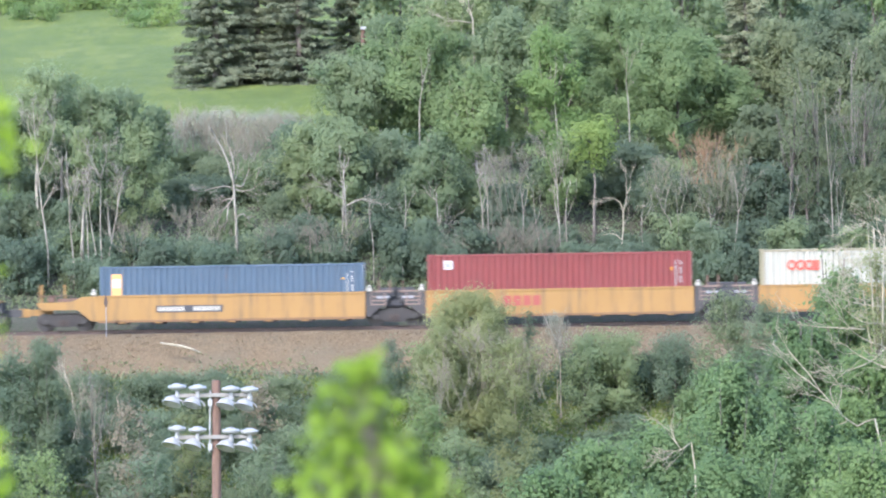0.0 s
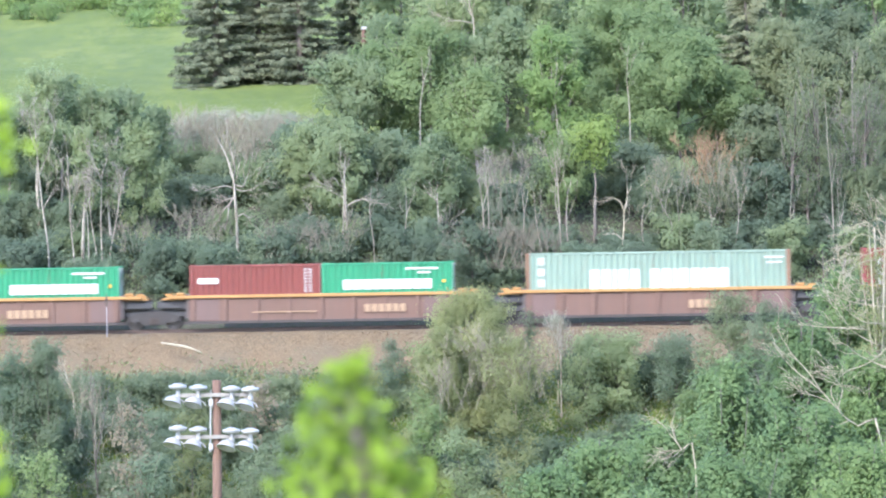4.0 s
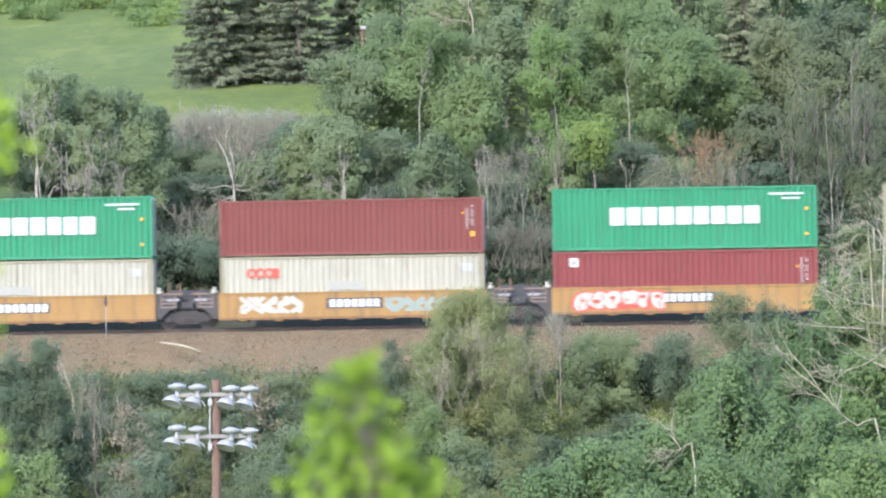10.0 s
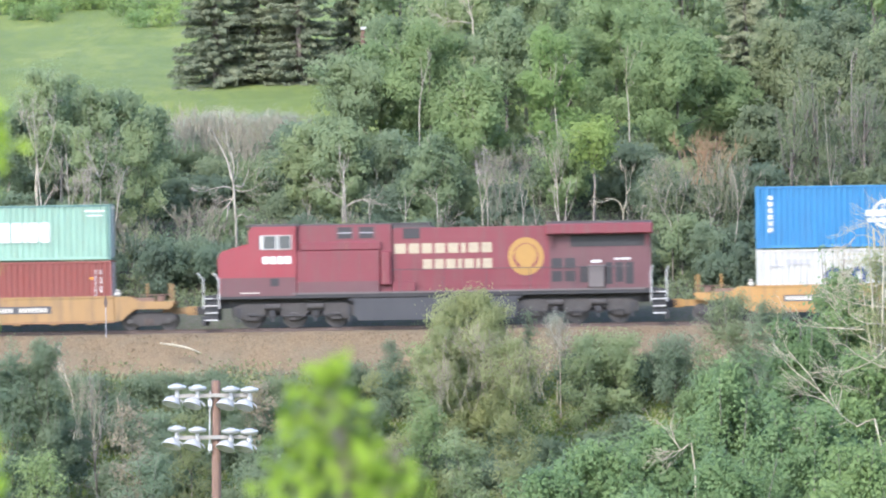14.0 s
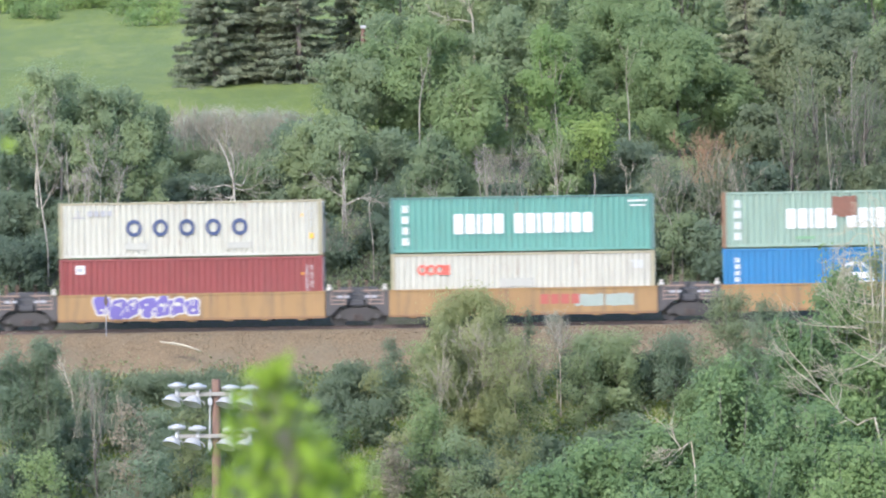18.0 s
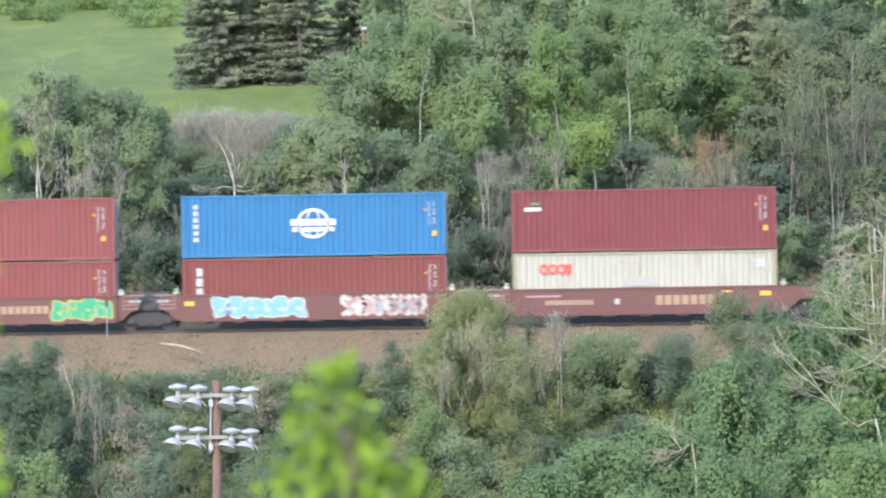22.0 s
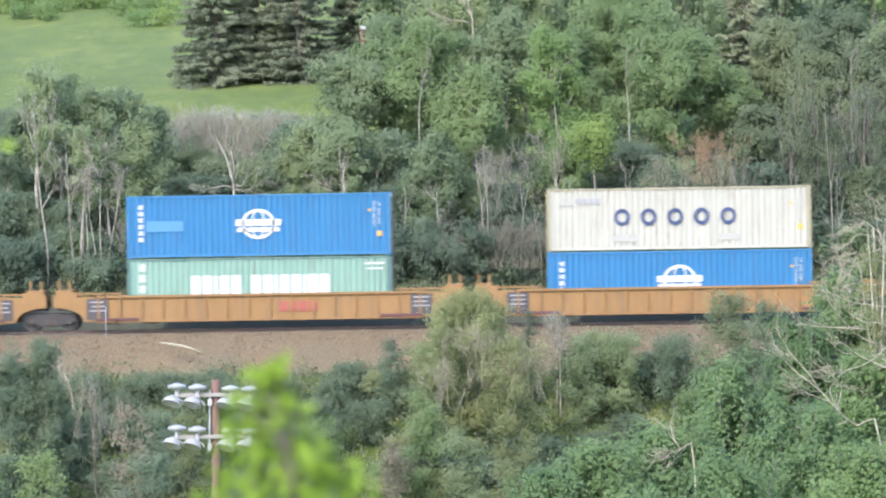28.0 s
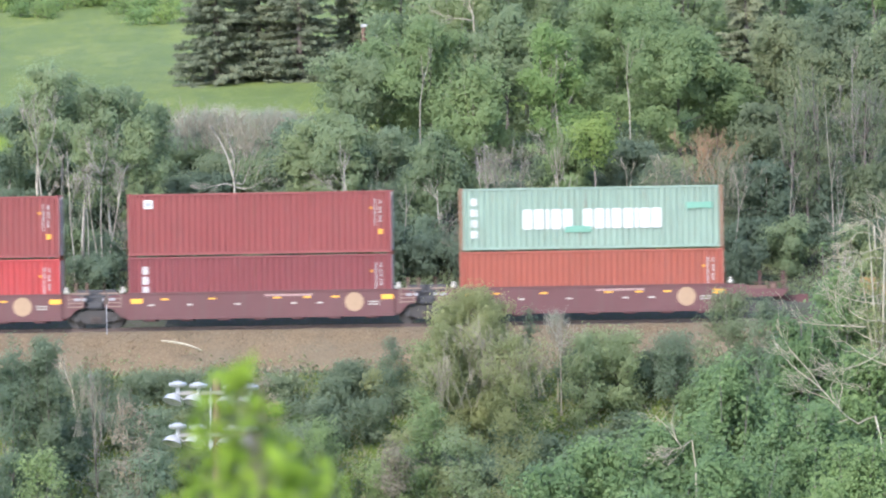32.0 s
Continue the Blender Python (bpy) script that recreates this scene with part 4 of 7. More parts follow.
def bubble(bm, x, z, w, h, grow, y, seed):
    """A row of fat round letter shapes that lean on one another."""
    rng = random.Random(seed)
    n = max(3, round(w / (0.66 * h)))
    for i in range(n):
        cx, rx, rz = x + w * (i + 0.5) / n, 0.60 * w / n, 0.5 * h
        cz = z + h / 2 + rng.uniform(-0.06, 0.06) * h
        wob = [rng.uniform(0.62, 1.18) for _ in range(9)]
        ring = []
        for k in range(18):
            a = 2 * math.pi * k / 18
            q = wob[k // 2] if k % 2 == 0 else (wob[k // 2] + wob[(k // 2 + 1) % 9]) / 2
            c, s = math.cos(a), math.sin(a)
            px = cx + (rx * q + grow) * math.copysign(abs(c) ** 0.7, c)
            pz = cz + (rz * q * 0.92 + grow) * math.copysign(abs(s) ** 0.7, s)
            ring.append(bm.verts.new((px, y - 0.0015 * i, min(1.60, max(0.40, pz)))))
        f = bm.faces.new(ring)
        f.normal_update()
        if f.normal.y > 0:
            f.normal_flip()


def holes(bm, x, z, w, h, y, seed):
    """The counters and cracks between the letters of a sprayed word."""
    rng = random.Random(seed + 5)
    n = max(3, round(w / (0.66 * h)))
    for i in range(n):
        cx = x + w * (i + 0.5) / n
        disc(bm, cx + rng.uniform(-0.05, 0.05), z + h * rng.uniform(0.35, 0.65), y - 0.022, y - 0.016, h * rng.uniform(0.05, 0.10), 8, None, rng.uniform(1.2, 2.0))
        for _ in range(3):
            a, c, t = cx + rng.uniform(-0.5, 0.5) * w / n, z + h * rng.uniform(0.0, 0.55), rng.uniform(-0.18, 0.18)
            e = h * rng.uniform(0.2, 0.42)
            bm.faces.new([bm.verts.new(q) for q in ((a, y - 0.02, c), (a + 0.045, y - 0.02, c), (a + t + 0.06, y - 0.02, c + e), (a + t, y - 0.02, c + e))])


def sill_marks(root, marks):
    for kind, x, z, w, h, ink in marks:
        if kind == "bubble":
            seed = hash_of(x, w)
            fill, line = ink.split("/")
            g = mark(root, "graffiti", line, lambda bm: bubble(bm, x, z, w, h, 0.06, SILL - 0.004, seed), "sprayed graffiti in fat letters")
            mark(g, "graffiti", fill, lambda bm: bubble(bm, x, z, w, h, -0.02, SILL - 0.016, seed))
            mark(g, "graffiti", line, lambda bm: holes(bm, x, z, w, h, SILL - 0.014, seed))
            continue
        if kind == "bars":
            mark(root, "stencil", ink, lambda bm: blocks(bm, x, z, w, h, [1] * max(1, round(w / h / 0.9)), 0.30, SILL - 0.012))
        elif kind == "patch":
            mark(root, "painted_patch", ink, lambda bm: blocks(bm, x, z, w, h, [1], 0, SILL) if h < 0.5 else cloud(bm, x, z, w, h))
        elif kind == "round":
            mark(root, "round_emblem", ink, lambda bm: disc(bm, x, z, SILL - 0.006, SILL + 0.02, w, 20))
        else:
            mark(root, "graffiti", ink, lambda bm: spray(bm, x, z, w, h, hash_of(x, w)), "sprayed graffiti")


def hash_of(a, b):
    return int(abs(a) * 1000 + abs(b) * 77)


def ribbed_car(mid, left, right, label, marks=None):
    """An older brown well: recessed panels between wide ribs, a yellow rail along the top, grey ends."""
    body, chord, ends = CAR_PAINT["brown"], CAR_PAINT["chord"], CAR_PAINT["greyend"]
    root = tagged(new("well_car"), label, "rail car", group="well cars of the train")
    h = LEN / 2 + 0.05
    for s in (-1, 1):
        part("side_sill", shared(("rib_sill",), lambda bm: box(bm, -h, h, -0.03, 0.03, 0.34, 1.45)), body, root, at=pose(0, s * 1.30, 0))
        part("top_chord", shared(("rib_chord",), lambda bm: box(bm, -h - 1.0, h + 1.0, -0.11, 0.11, 1.42, 1.56, 0.012)), chord, root, at=pose(0, s * 1.36, 0))
        part("bottom_chord", shared(("rib_bottom",), lambda bm: box(bm, -h - 0.3, h + 0.3, -0.10, 0.10, 0.24, 0.36, 0.012)), CAR_PAINT["underframe"], root, at=pose(0, s * 1.36, 0))
        for k in range(9):
            part("rib", shared(("rib",), lambda bm: box(bm, -0.11, 0.11, -0.09, 0.09, 0.36, 1.42, 0.02)), body, root, at=pose(-h + 0.2 + k * (2 * h - 0.4) / 8, s * 1.33, 0))
    for k in range(7):
        part("floor_beam", shared(("floor_beam",), None), ends, root, at=pose(-5.16 + k * 1.72, 0, 0))
    for side in (-1, 1):
        outer = left if side < 0 else right
        turn = Matrix.Diagonal((side, 1, 1, 1))
        for y in (-1, 1):
            part("end_panel", shared(("end_panel",), lambda bm: box(bm, h - 1.4, h - 0.02, -0.02, 0.02, 0.40, 1.40)), CAR_PAINT["brownend"], root, at=turn @ pose(0, y * 1.335, 0))
        part("bulkhead", shared(("bulkhead",), None), ends, root, at=turn)
        part("end_deck", shared(("rib_deck", outer), lambda bm: (box(bm, h + 0.1, h + (2.7 if outer else 1.25), -1.3, 1.3, 1.36, 1.44), box(bm, h + 0.2, h + 0.6, -1.35, -1.0, 1.56, 1.70, 0.04), box(bm, h + 0.75, h + 1.1, -1.3, -1.0, 1.56, 1.66, 0.03))), chord, root, at=turn)
        part("end_beam", shared(("rib_beam", outer), lambda bm: (box(bm, h, h + (2.8 if outer else 1.3), -1.0, 1.0, 0.88, 1.36), box(bm, h + 2.5, h + 3.7, -0.18, 0.18, 0.68, 1.02)) if outer else box(bm, h, h + 1.3, -1.0, 1.0, 0.9, 1.36)), M["steel_dark"], root, at=turn)
        part("draft_gear", shared(("rib_draft_gear", outer), lambda bm: (box(bm, h + 0.1, h + 1.6, -0.9, 0.9, 0.55, 0.9, 0.05), box(bm, h + 0.2, h + 1.5, -1.15, -0.95, 0.95, 1.30, 0.05))), M["steel_dark"], root, at=turn)
        if outer:
            railing(root, side * (h + 1.9), 1.44, 0.75, body, 2, side * 0.7)
            part("brake_wheel", shared(("brake_wheel",), lambda bm: disc(bm, 0, 0, -0.03, 0.03, 0.28, 16, 0.22)), M["rail"], root, at=pose(side * (h + 2.3), -1.1, 1.95))
            truck(root, side * (h + 1.75), mid)
    if not left:
        truck(root, -(LEN + 3.36) / 2, mid)
    MOVERS.append((root, mid, 0.0))
    sill_marks(root, [(k, x, z, w, hh, ink) for k, x, z, w, hh, ink in (marks or [])])
    return root


def long_car(mid, left, right, label, marks=None):
    """A long amber well: narrow ribs, tall end boxes over arched cut-outs for the trucks."""
    body, ends = CAR_PAINT["amber"], CAR_PAINT["black"]
    root = tagged(new("well_car"), label, "rail car", group="well cars of the train")
    h = 7.55
    for s in (-1, 1):
        part("side_sill", shared(("long_sill",), lambda bm: box(bm, -h, h, -0.03, 0.03, 0.42, 1.50)), body, root, at=pose(0, s * 1.34, 0))
        part("top_chord", shared(("long_chord",), lambda bm: box(bm, -h, h, -0.10, 0.10, 1.48, 1.60, 0.012)), body, root, at=pose(0, s * 1.38, 0))
        part("bottom_chord", shared(("long_bottom",), lambda bm: box(bm, -h, h, -0.09, 0.09, 0.34, 0.44, 0.012)), body, root, at=pose(0, s * 1.38, 0))
        for k in range(16):
            part("rib", shared(("thin_rib",), lambda bm: box(bm, -0.05, 0.05, -0.07, 0.07, 0.44, 1.48, 0.012)), body, root, at=pose(-h + 0.1 + k * (2 * h - 0.2) / 15, s * 1.39, 0))
        for e in (-1, 1):
            part("step_board", shared(("step_board",), lambda bm: box(bm, -1.0, 1.0, -0.05, 0.05, 0.42, 0.56, 0.02)), CAR_PAINT["darkred"], root, at=pose(e * 6.6, s * 1.47, 0))
    for k in range(9):
        part("floor_beam", shared(("floor_beam",), None), ends, root, at=pose(-6.9 + k * 1.725, 0, 0))
    for side, outer in ((-1, left), (1, right)):
        turn = Matrix.Diagonal((side, 1, 1, 1))
        reach = 10.45 if outer else 9.55
        arch = [(h, 1.50), (h, 0.40), (h + 0.55, 0.40)] + [(h + 2.0 - 1.40 * math.cos(a) * (1.0), 0.45 + 0.62 * math.sin(a)) for a in [math.pi * k / 12 for k in range(0, 7)]] + [(reach, 1.07), (reach, 1.62), (reach - 0.25, 1.78), (h + 0.9, 1.78), (h + 0.9, 1.50)]
        for y in (-1, 1):
            part("end_sill", shared(("arched_end", outer), lambda bm: prism(bm, arch, -0.06, 0.06)), body, root, at=turn @ pose(0, y * 1.34, 0))
            part("black_panel", shared(("black_panel",), lambda bm: box(bm, h - 0.55, h + 0.45, -0.02, 0.02, 0.50, 1.46)), ends, root, at=turn @ pose(0, y * 1.415, 0))
        part("end_deck", shared(("long_deck", outer), lambda bm: (box(bm, h + 0.1, reach - 0.05, -1.28, 1.28, 1.45, 1.56), box(bm, h - 1.2, h + 0.9, -1.36, -1.28, 1.66, 1.74), box(bm, reach - 0.9, reach - 0.1, -1.3, 1.3, 1.56, 1.90, 0.03)) if not outer else (box(bm, h + 0.1, reach - 0.05, -1.28, 1.28, 1.35, 1.46), box(bm, h - 1.6, h + 1.2, -1.36, -1.28, 1.66, 1.74), box(bm, reach - 0.6, reach + 0.75, -0.18, 0.18, 0.70, 1.0))), body, root, at=turn)
        part("bulkhead", shared(("long_bulkhead",), lambda bm: box(bm, h - 0.02, h + 0.1, -1.3, 1.3, 0.5, 1.5)), ends, root, at=turn)
        part("end_beam", shared(("long_beam", outer), lambda bm: box(bm, h, reach - 0.1, -0.9, 0.9, 0.95, 1.36)), M["steel_dark"], root, at=turn)
        part("stencil", shared(("long_stencil",), lambda bm: [box(bm, h - 0.42, h + 0.32 - 0.1 * (i % 2), -1.446, -1.437, 1.28 - 0.2 * i, 1.34 - 0.2 * i) for i in range(3)]), M["grey_ink"], root, at=turn)
        railing(root, side * (reach - (0.75 if side > 0 else 0.25)), 1.6, 0.72, body, 2, 0.5)
        if outer:
            railing(root, side * (reach - 0.3), 1.4, 0.95, body, 1)
            truck(root, side * (h + 1.95), mid)
    if not left:
        truck(root, -9.71, mid)
    MOVERS.append((root, mid, 0.0))
    sill_marks(root, marks or [])
    return root

# ---- the locomotive ----
LOCO_RED = paint("locomotive_red", (0.115, 0.009, 0.017), 0.5, 0.6, 0.10)
NOSE_RED = paint("brighter_nose_red", (0.168, 0.011, 0.019), 0.5, 0.35, 0.05)
LOCO_DARK = paint("locomotive_roof_grime", (0.032, 0.026, 0.028), 0.6, 0.3, 0.0)
LOCO_FRAME = paint("locomotive_black_frame", (0.012, 0.012, 0.013), 0.7, 0.1, 0.0)
TANK = paint("fuel_tank_grey", (0.022, 0.023, 0.026), 0.7, 0.15, 0.0)
LOCO_GRIME = paint("soot_brown_red", (0.074, 0.023, 0.026), 0.6, 0.4, 0.0)


def make_locomotive(mid):
    """A six-axle freight diesel, nose to the left: cab, hood sections, flared radiator, tank, two trucks."""
    root = tagged(new("locomotive"), "red freight diesel locomotive with gold round emblem", "locomotive")
    red = LOCO_RED
    Y = -1.40

    def p(name, make, mat, label="", parent=None):
        bm = bmesh.new()
        make(bm)
        if name in APART:
            return [part(APART[name], b, mat, parent or root, label) for b in pieces(bm)]
        return part(name, bm, mat, parent or root, label)
    p("frame", lambda bm: (box(bm, -10.3, 10.3, -1.45, 1.45, 1.36, 1.60, 0.02), box(bm, -10.5, 10.5, -0.8, 0.8, 0.95, 1.36)), LOCO_FRAME)
    p("walkway_edge", lambda bm: (box(bm, -6.6, 9.7, -1.50, -1.45, 1.54, 1.62), box(bm, -6.6, 9.7, 1.45, 1.50, 1.54, 1.62)), CAR_PAINT["greyend"])
    # nose with a sloping top and the cab behind it
    p("nose", lambda bm: prism(bm, [(-10.05, 1.6), (-10.05, 3.30), (-9.85, 3.60), (-8.55, 3.95), (-8.55, 1.6)], -1.0, 1.0), NOSE_RED)
    p("nose_side", lambda bm: prism(bm, [(-10.0, 1.5), (-10.0, 3.20), (-9.8, 3.45), (-8.55, 3.80), (-8.55, 1.5)], -1.40, 1.40), NOSE_RED)
    cab = p("cab", lambda bm: prism(bm, [(-8.6, 1.5), (-8.6, 4.45), (-8.45, 4.70), (-6.40, 4.70), (-6.40, 1.5)], -1.45, 1.45), NOSE_RED)
    p("cab_roof", lambda bm: prism(bm, [(-8.75, 4.70), (-8.5, 4.82), (-6.3, 4.82), (-6.3, 4.70)], -1.38, 1.38), LOCO_DARK, parent=cab)
    win = p("window", lambda bm: box(bm, -8.10, -6.62, -1.475, -1.46, 3.68, 4.28), M["glass"], parent=cab)
    p("window_frame", lambda bm: (box(bm, -8.04, -7.90, -1.50, -1.45, 3.66, 4.30), box(bm, -7.34, -7.28, -1.50, -1.45, 3.66, 4.30), box(bm, -7.22, -7.17, -1.50, -1.45, 3.66, 4.30), box(bm, -6.64, -6.60, -1.50, -1.45, 3.66, 4.30), box(bm, -8.04, -6.60, -1.50, -1.45, 4.27, 4.30), box(bm, -8.04, -6.60, -1.50, -1.45, 3.64, 3.67)), M["pale_frame"], parent=cab)
    p("cab_step_panel", lambda bm: box(bm, -9.9, -6.42, -1.47, -1.44, 1.5, 2.35), LOCO_GRIME, parent=cab)
    p("number_blocks", lambda bm: blocks(bm, -7.95, 2.98, 1.32, 0.34, [1, 1, 1, 1], 0.22, -1.455), M["white"], "white number blocks", cab)
    p("cab_stencil", lambda bm: (blocks(bm, -7.75, 2.76, 0.35, 0.07, [1]), blocks(bm, -7.25, 2.76, 0.35, 0.07, [1])), M["white"], parent=cab)
    p("side_vent", lambda bm: box(bm, -7.6, -7.2, -1.49, -1.46, 1.95, 2.30), LOCO_FRAME, parent=cab)
    # equipment blower section, upper and lower
    hood1 = p("equipment_hood", lambda bm: prism(bm, [(-6.38, 1.6), (-6.38, 4.72), (-2.0, 4.72), (-2.0, 1.6)], -1.15, 1.15), red)
    p("hood_roof", lambda bm: box(bm, -6.35, -0.2, -1.0, 1.0, 4.72, 4.79), LOCO_DARK, parent=hood1)
    p("equipment_cabinet", lambda bm: box(bm, -6.38, -2.55, -1.42, 1.42, 1.5, 3.55, 0.02), red, parent=hood1)
    p("cabinet_lid", lambda bm: box(bm, -6.2, -2.45, -1.36, 1.36, 3.55, 3.95, 0.05), red, parent=hood1)
    p("cabinet_end", lambda bm: box(bm, -2.52, -2.02, -1.38, 1.38, 1.9, 3.5, 0.06), red, parent=hood1)
    for x in (-4.45, -3.45):
        v = p("vent", lambda bm: box(bm, x, x + 0.62, -1.17, -1.14, 4.10, 4.62), LOCO_FRAME, parent=hood1)
        p("vent_bar", lambda bm: box(bm, x, x + 0.62, -1.19, -1.16, 4.33, 4.38), M["grey_ink"], parent=hood1)
        [p("vent_post", lambda bm: box(bm, q, q + 0.10, -1.19, -1.15, 4.05, 4.66), LOCO_GRIME, parent=hood1) for q in (x - 0.10, x + 0.62)]
    p("cabinet_skirt", lambda bm: box(bm, -6.36, -2.58, -1.445, -1.42, 1.52, 2.12, 0.006), LOCO_GRIME, parent=hood1)
    p("cabinet_seam", lambda bm: [box(bm, x, x + 0.025, -1.432, -1.415, 2.12, 3.5) for x in (-5.4, -4.45, -3.5)], LOCO_GRIME, parent=hood1)
    # engine hood with its doors
    hood2 = p("engine_hood", lambda bm: prism(bm, [(-2.0, 1.6), (-2.0, 4.45), (-1.8, 4.55), (5.3, 4.55), (5.3, 1.6)], -0.98, 0.98), red)
    p("exhaust_hump", lambda bm: prism(bm, [(-2.0, 4.50), (-2.0, 4.78), (-0.35, 4.78), (0.0, 4.55)], -0.95, 0.95), LOCO_DARK, parent=hood2)
    p("dark_window", lambda bm: box(bm, -1.45, -0.68, -1.0, -0.97, 4.05, 4.52), LOCO_FRAME, parent=hood2)
    for k in range(7):
        p("hood_door", lambda bm: box(bm, -1.75 + k * 1.0, -0.80 + k * 1.0, -1.0, -0.975, 1.8, 4.0, 0.006), red, parent=hood2)
    p("equipment_box", lambda bm: box(bm, -1.95, -0.9, -1.35, -0.98, 1.62, 2.05, 0.02), red, parent=hood2)
    p("lettering", lambda bm: blocks(bm, -1.85, 3.36, 4.5, 0.46, [1.1, 1, 1, 1, 1, 0.45, 1, 1], 0.26, -1.005), M["old_cream"], "cream lettering blocks", hood2)
    p("lettering", lambda bm: blocks(bm, -0.55, 2.62, 3.2, 0.46, [1, 1, 1, 0.45, 1, 0.45, 1], 0.26, -1.005), M["old_cream"], "cream lettering blocks", hood2)
    p("round_emblem", lambda bm: disc(bm, 4.22, 3.14, -1.006, -0.98, 0.88, 26, 0.62, 0.95), M["gold"], "gold ring emblem", hood2)
    p("emblem_centre", lambda bm: (disc(bm, 4.22, 3.20, -1.009, -0.98, 0.52, 20), box(bm, 3.95, 4.5, -1.011, -0.99, 2.35, 2.95)), M["gold"], "gold emblem centre", hood2)
    p("handrail", lambda bm: (tube(bm, [(-2.0, -1.44, 2.62), (9.0, -1.44, 2.62)], [0.018, 0.018]), *[tube(bm, [(x, -1.44, 1.6), (x, -1.44, 2.62)], [0.016, 0.016]) for x in (-1.6, 0.4, 2.4, 4.4, 6.4, 8.4)]), LOCO_DARK)
    # radiator section with flared wings
    rad = p("radiator_hood", lambda bm: prism(bm, [(5.3, 1.6), (5.3, 4.6), (10.0, 4.6), (10.0, 1.6)], -1.0, 1.0), LOCO_GRIME)
    p("radiator_wing", lambda bm: (box(bm, 5.15, 10.1, -1.48, 1.48, 4.12, 4.62, 0.05)), red, parent=rad)
    p("radiator_roof", lambda bm: box(bm, 5.2, 10.05, -1.35, 1.35, 4.62, 4.74), LOCO_DARK, parent=rad)
    p("wing_brace", lambda bm: [prism(bm, [(x, 4.12), (x + 0.06, 4.12), (x + 0.06, 3.6), (x, 3.6)], -1.3, -1.0) for x in (5.4, 9.8)], red, parent=rad)
    # black panel below the wing, painting the shadow it casts on the hood
    p("radiator_mouth", lambda bm: box(bm, 6.3, 9.7, -1.03, -1.0, 3.55, 4.1), LOCO_FRAME, parent=rad)
    for x, z in ((5.42, 2.55), (6.02, 2.55), (5.42, 1.95), (6.02, 1.95)):
        p("grille", lambda bm: box(bm, x, x + 0.46, -1.03, -1.0, z, z + 0.48), LOCO_FRAME, parent=rad)
    for x, w, z, hh in ((6.72, 0.36, 1.9, 0.75), (7.9, 0.3, 1.8, 1.0), (8.35, 0.36, 1.9, 0.9), (8.82, 0.36, 1.8, 1.0)):
        p("filter_door", lambda bm: box(bm, x, x + w, -1.03, -1.0, z, z + hh), LOCO_FRAME, parent=rad)
    p("compressor_box", lambda bm: box(bm, 7.1, 7.85, -1.25, -1.0, 1.65, 2.7, 0.03), CAR_PAINT["greyend"], parent=rad)
    p("stencil", lambda bm: (blocks(bm, 7.25, 2.80, 0.45, 0.12, [1], 0, -1.02), blocks(bm, 8.3, 2.92, 0.75, 0.09, [1, 1, 1], 0.2, -1.02)), M["white"], parent=rad)
    p("sill_stripe", lambda bm: (blocks(bm, -5.2, 1.66, 1.6, 0.07, [1], 0, -1.43), blocks(bm, -3.3, 1.66, 0.5, 0.06, [1, 1], 0.3, -1.43), blocks(bm, -9.0, 1.62, 0.9, 0.05, [1], 0, -1.475)), M["cream_ink"])
    # tank, steps, couplers
    p("fuel_tank", lambda bm: prism(bm, [(-3.75, 1.32), (-3.75, 0.55), (-3.55, 0.30), (3.6, 0.30), (3.8, 0.55), (3.8, 1.32)], -1.42, 1.42), TANK)
    p("air_reservoir", lambda bm: (box(bm, -4.0, 4.0, -1.38, 1.38, 1.22, 1.38)), LOCO_FRAME)
    for side in (-1, 1):
        st = p("step_well", lambda bm: (box(bm, side * 10.35 - 0.32, side * 10.35 + 0.32, -1.30, 1.30, 0.42, 1.55)), LOCO_FRAME)
        for k in range(4):
            p("step", lambda bm: box(bm, side * 10.35 - 0.30, side * 10.35 + 0.30, -1.45, -1.20, 0.40 + 0.33 * k, 0.45 + 0.33 * k), M["pale_frame"], parent=st)
        for dx in (-0.36, 0.36):
            p("grab_rail", lambda bm: tube(bm, [(side * 10.35 + dx, -1.46, 0.95), (side * 10.35 + dx, -1.46, 2.3), (side * (10.35 + 0.08) + dx - 0.18 * (side < 0), -1.46, 2.62)], [0.035, 0.035, 0.035]), M["pale_frame"], parent=st)
        p("coupler", lambda bm: (box(bm, side * 10.9 - 0.45, side * 10.9 + 0.45, -0.16, 0.16, 0.68, 1.05, 0.04)), LOCO_FRAME)
        p("plough", lambda bm: box(bm, side * 10.72 - 0.1, side * 10.72 + 0.1, -1.3, 1.3, 0.15, 0.6, 0.03), LOCO_FRAME)
        bx = side * 6.55
        bog = p("loco_truck", lambda bm: (prism(bm, [(bx - 2.85, 0.60), (bx - 2.85, 0.95), (bx - 2.45, 1.14), (bx + 2.45, 1.14), (bx + 2.85, 0.95), (bx + 2.85, 0.60), (bx + 2.30, 0.42), (bx + 1.60, 0.42), (bx + 1.30, 0.74), (bx + 0.65, 0.74), (bx + 0.35, 0.42), (bx - 0.35, 0.42), (bx - 0.65, 0.74), (bx - 1.30, 0.74), (bx - 1.60, 0.42), (bx - 2.30, 0.42)], -1.20, -1.02), prism(bm, [(bx - 2.75, 0.52), (bx - 2.75, 0.95), (bx + 2.75, 0.95), (bx + 2.75, 0.52)], 1.02, 1.20)), TRUCK_GREY)
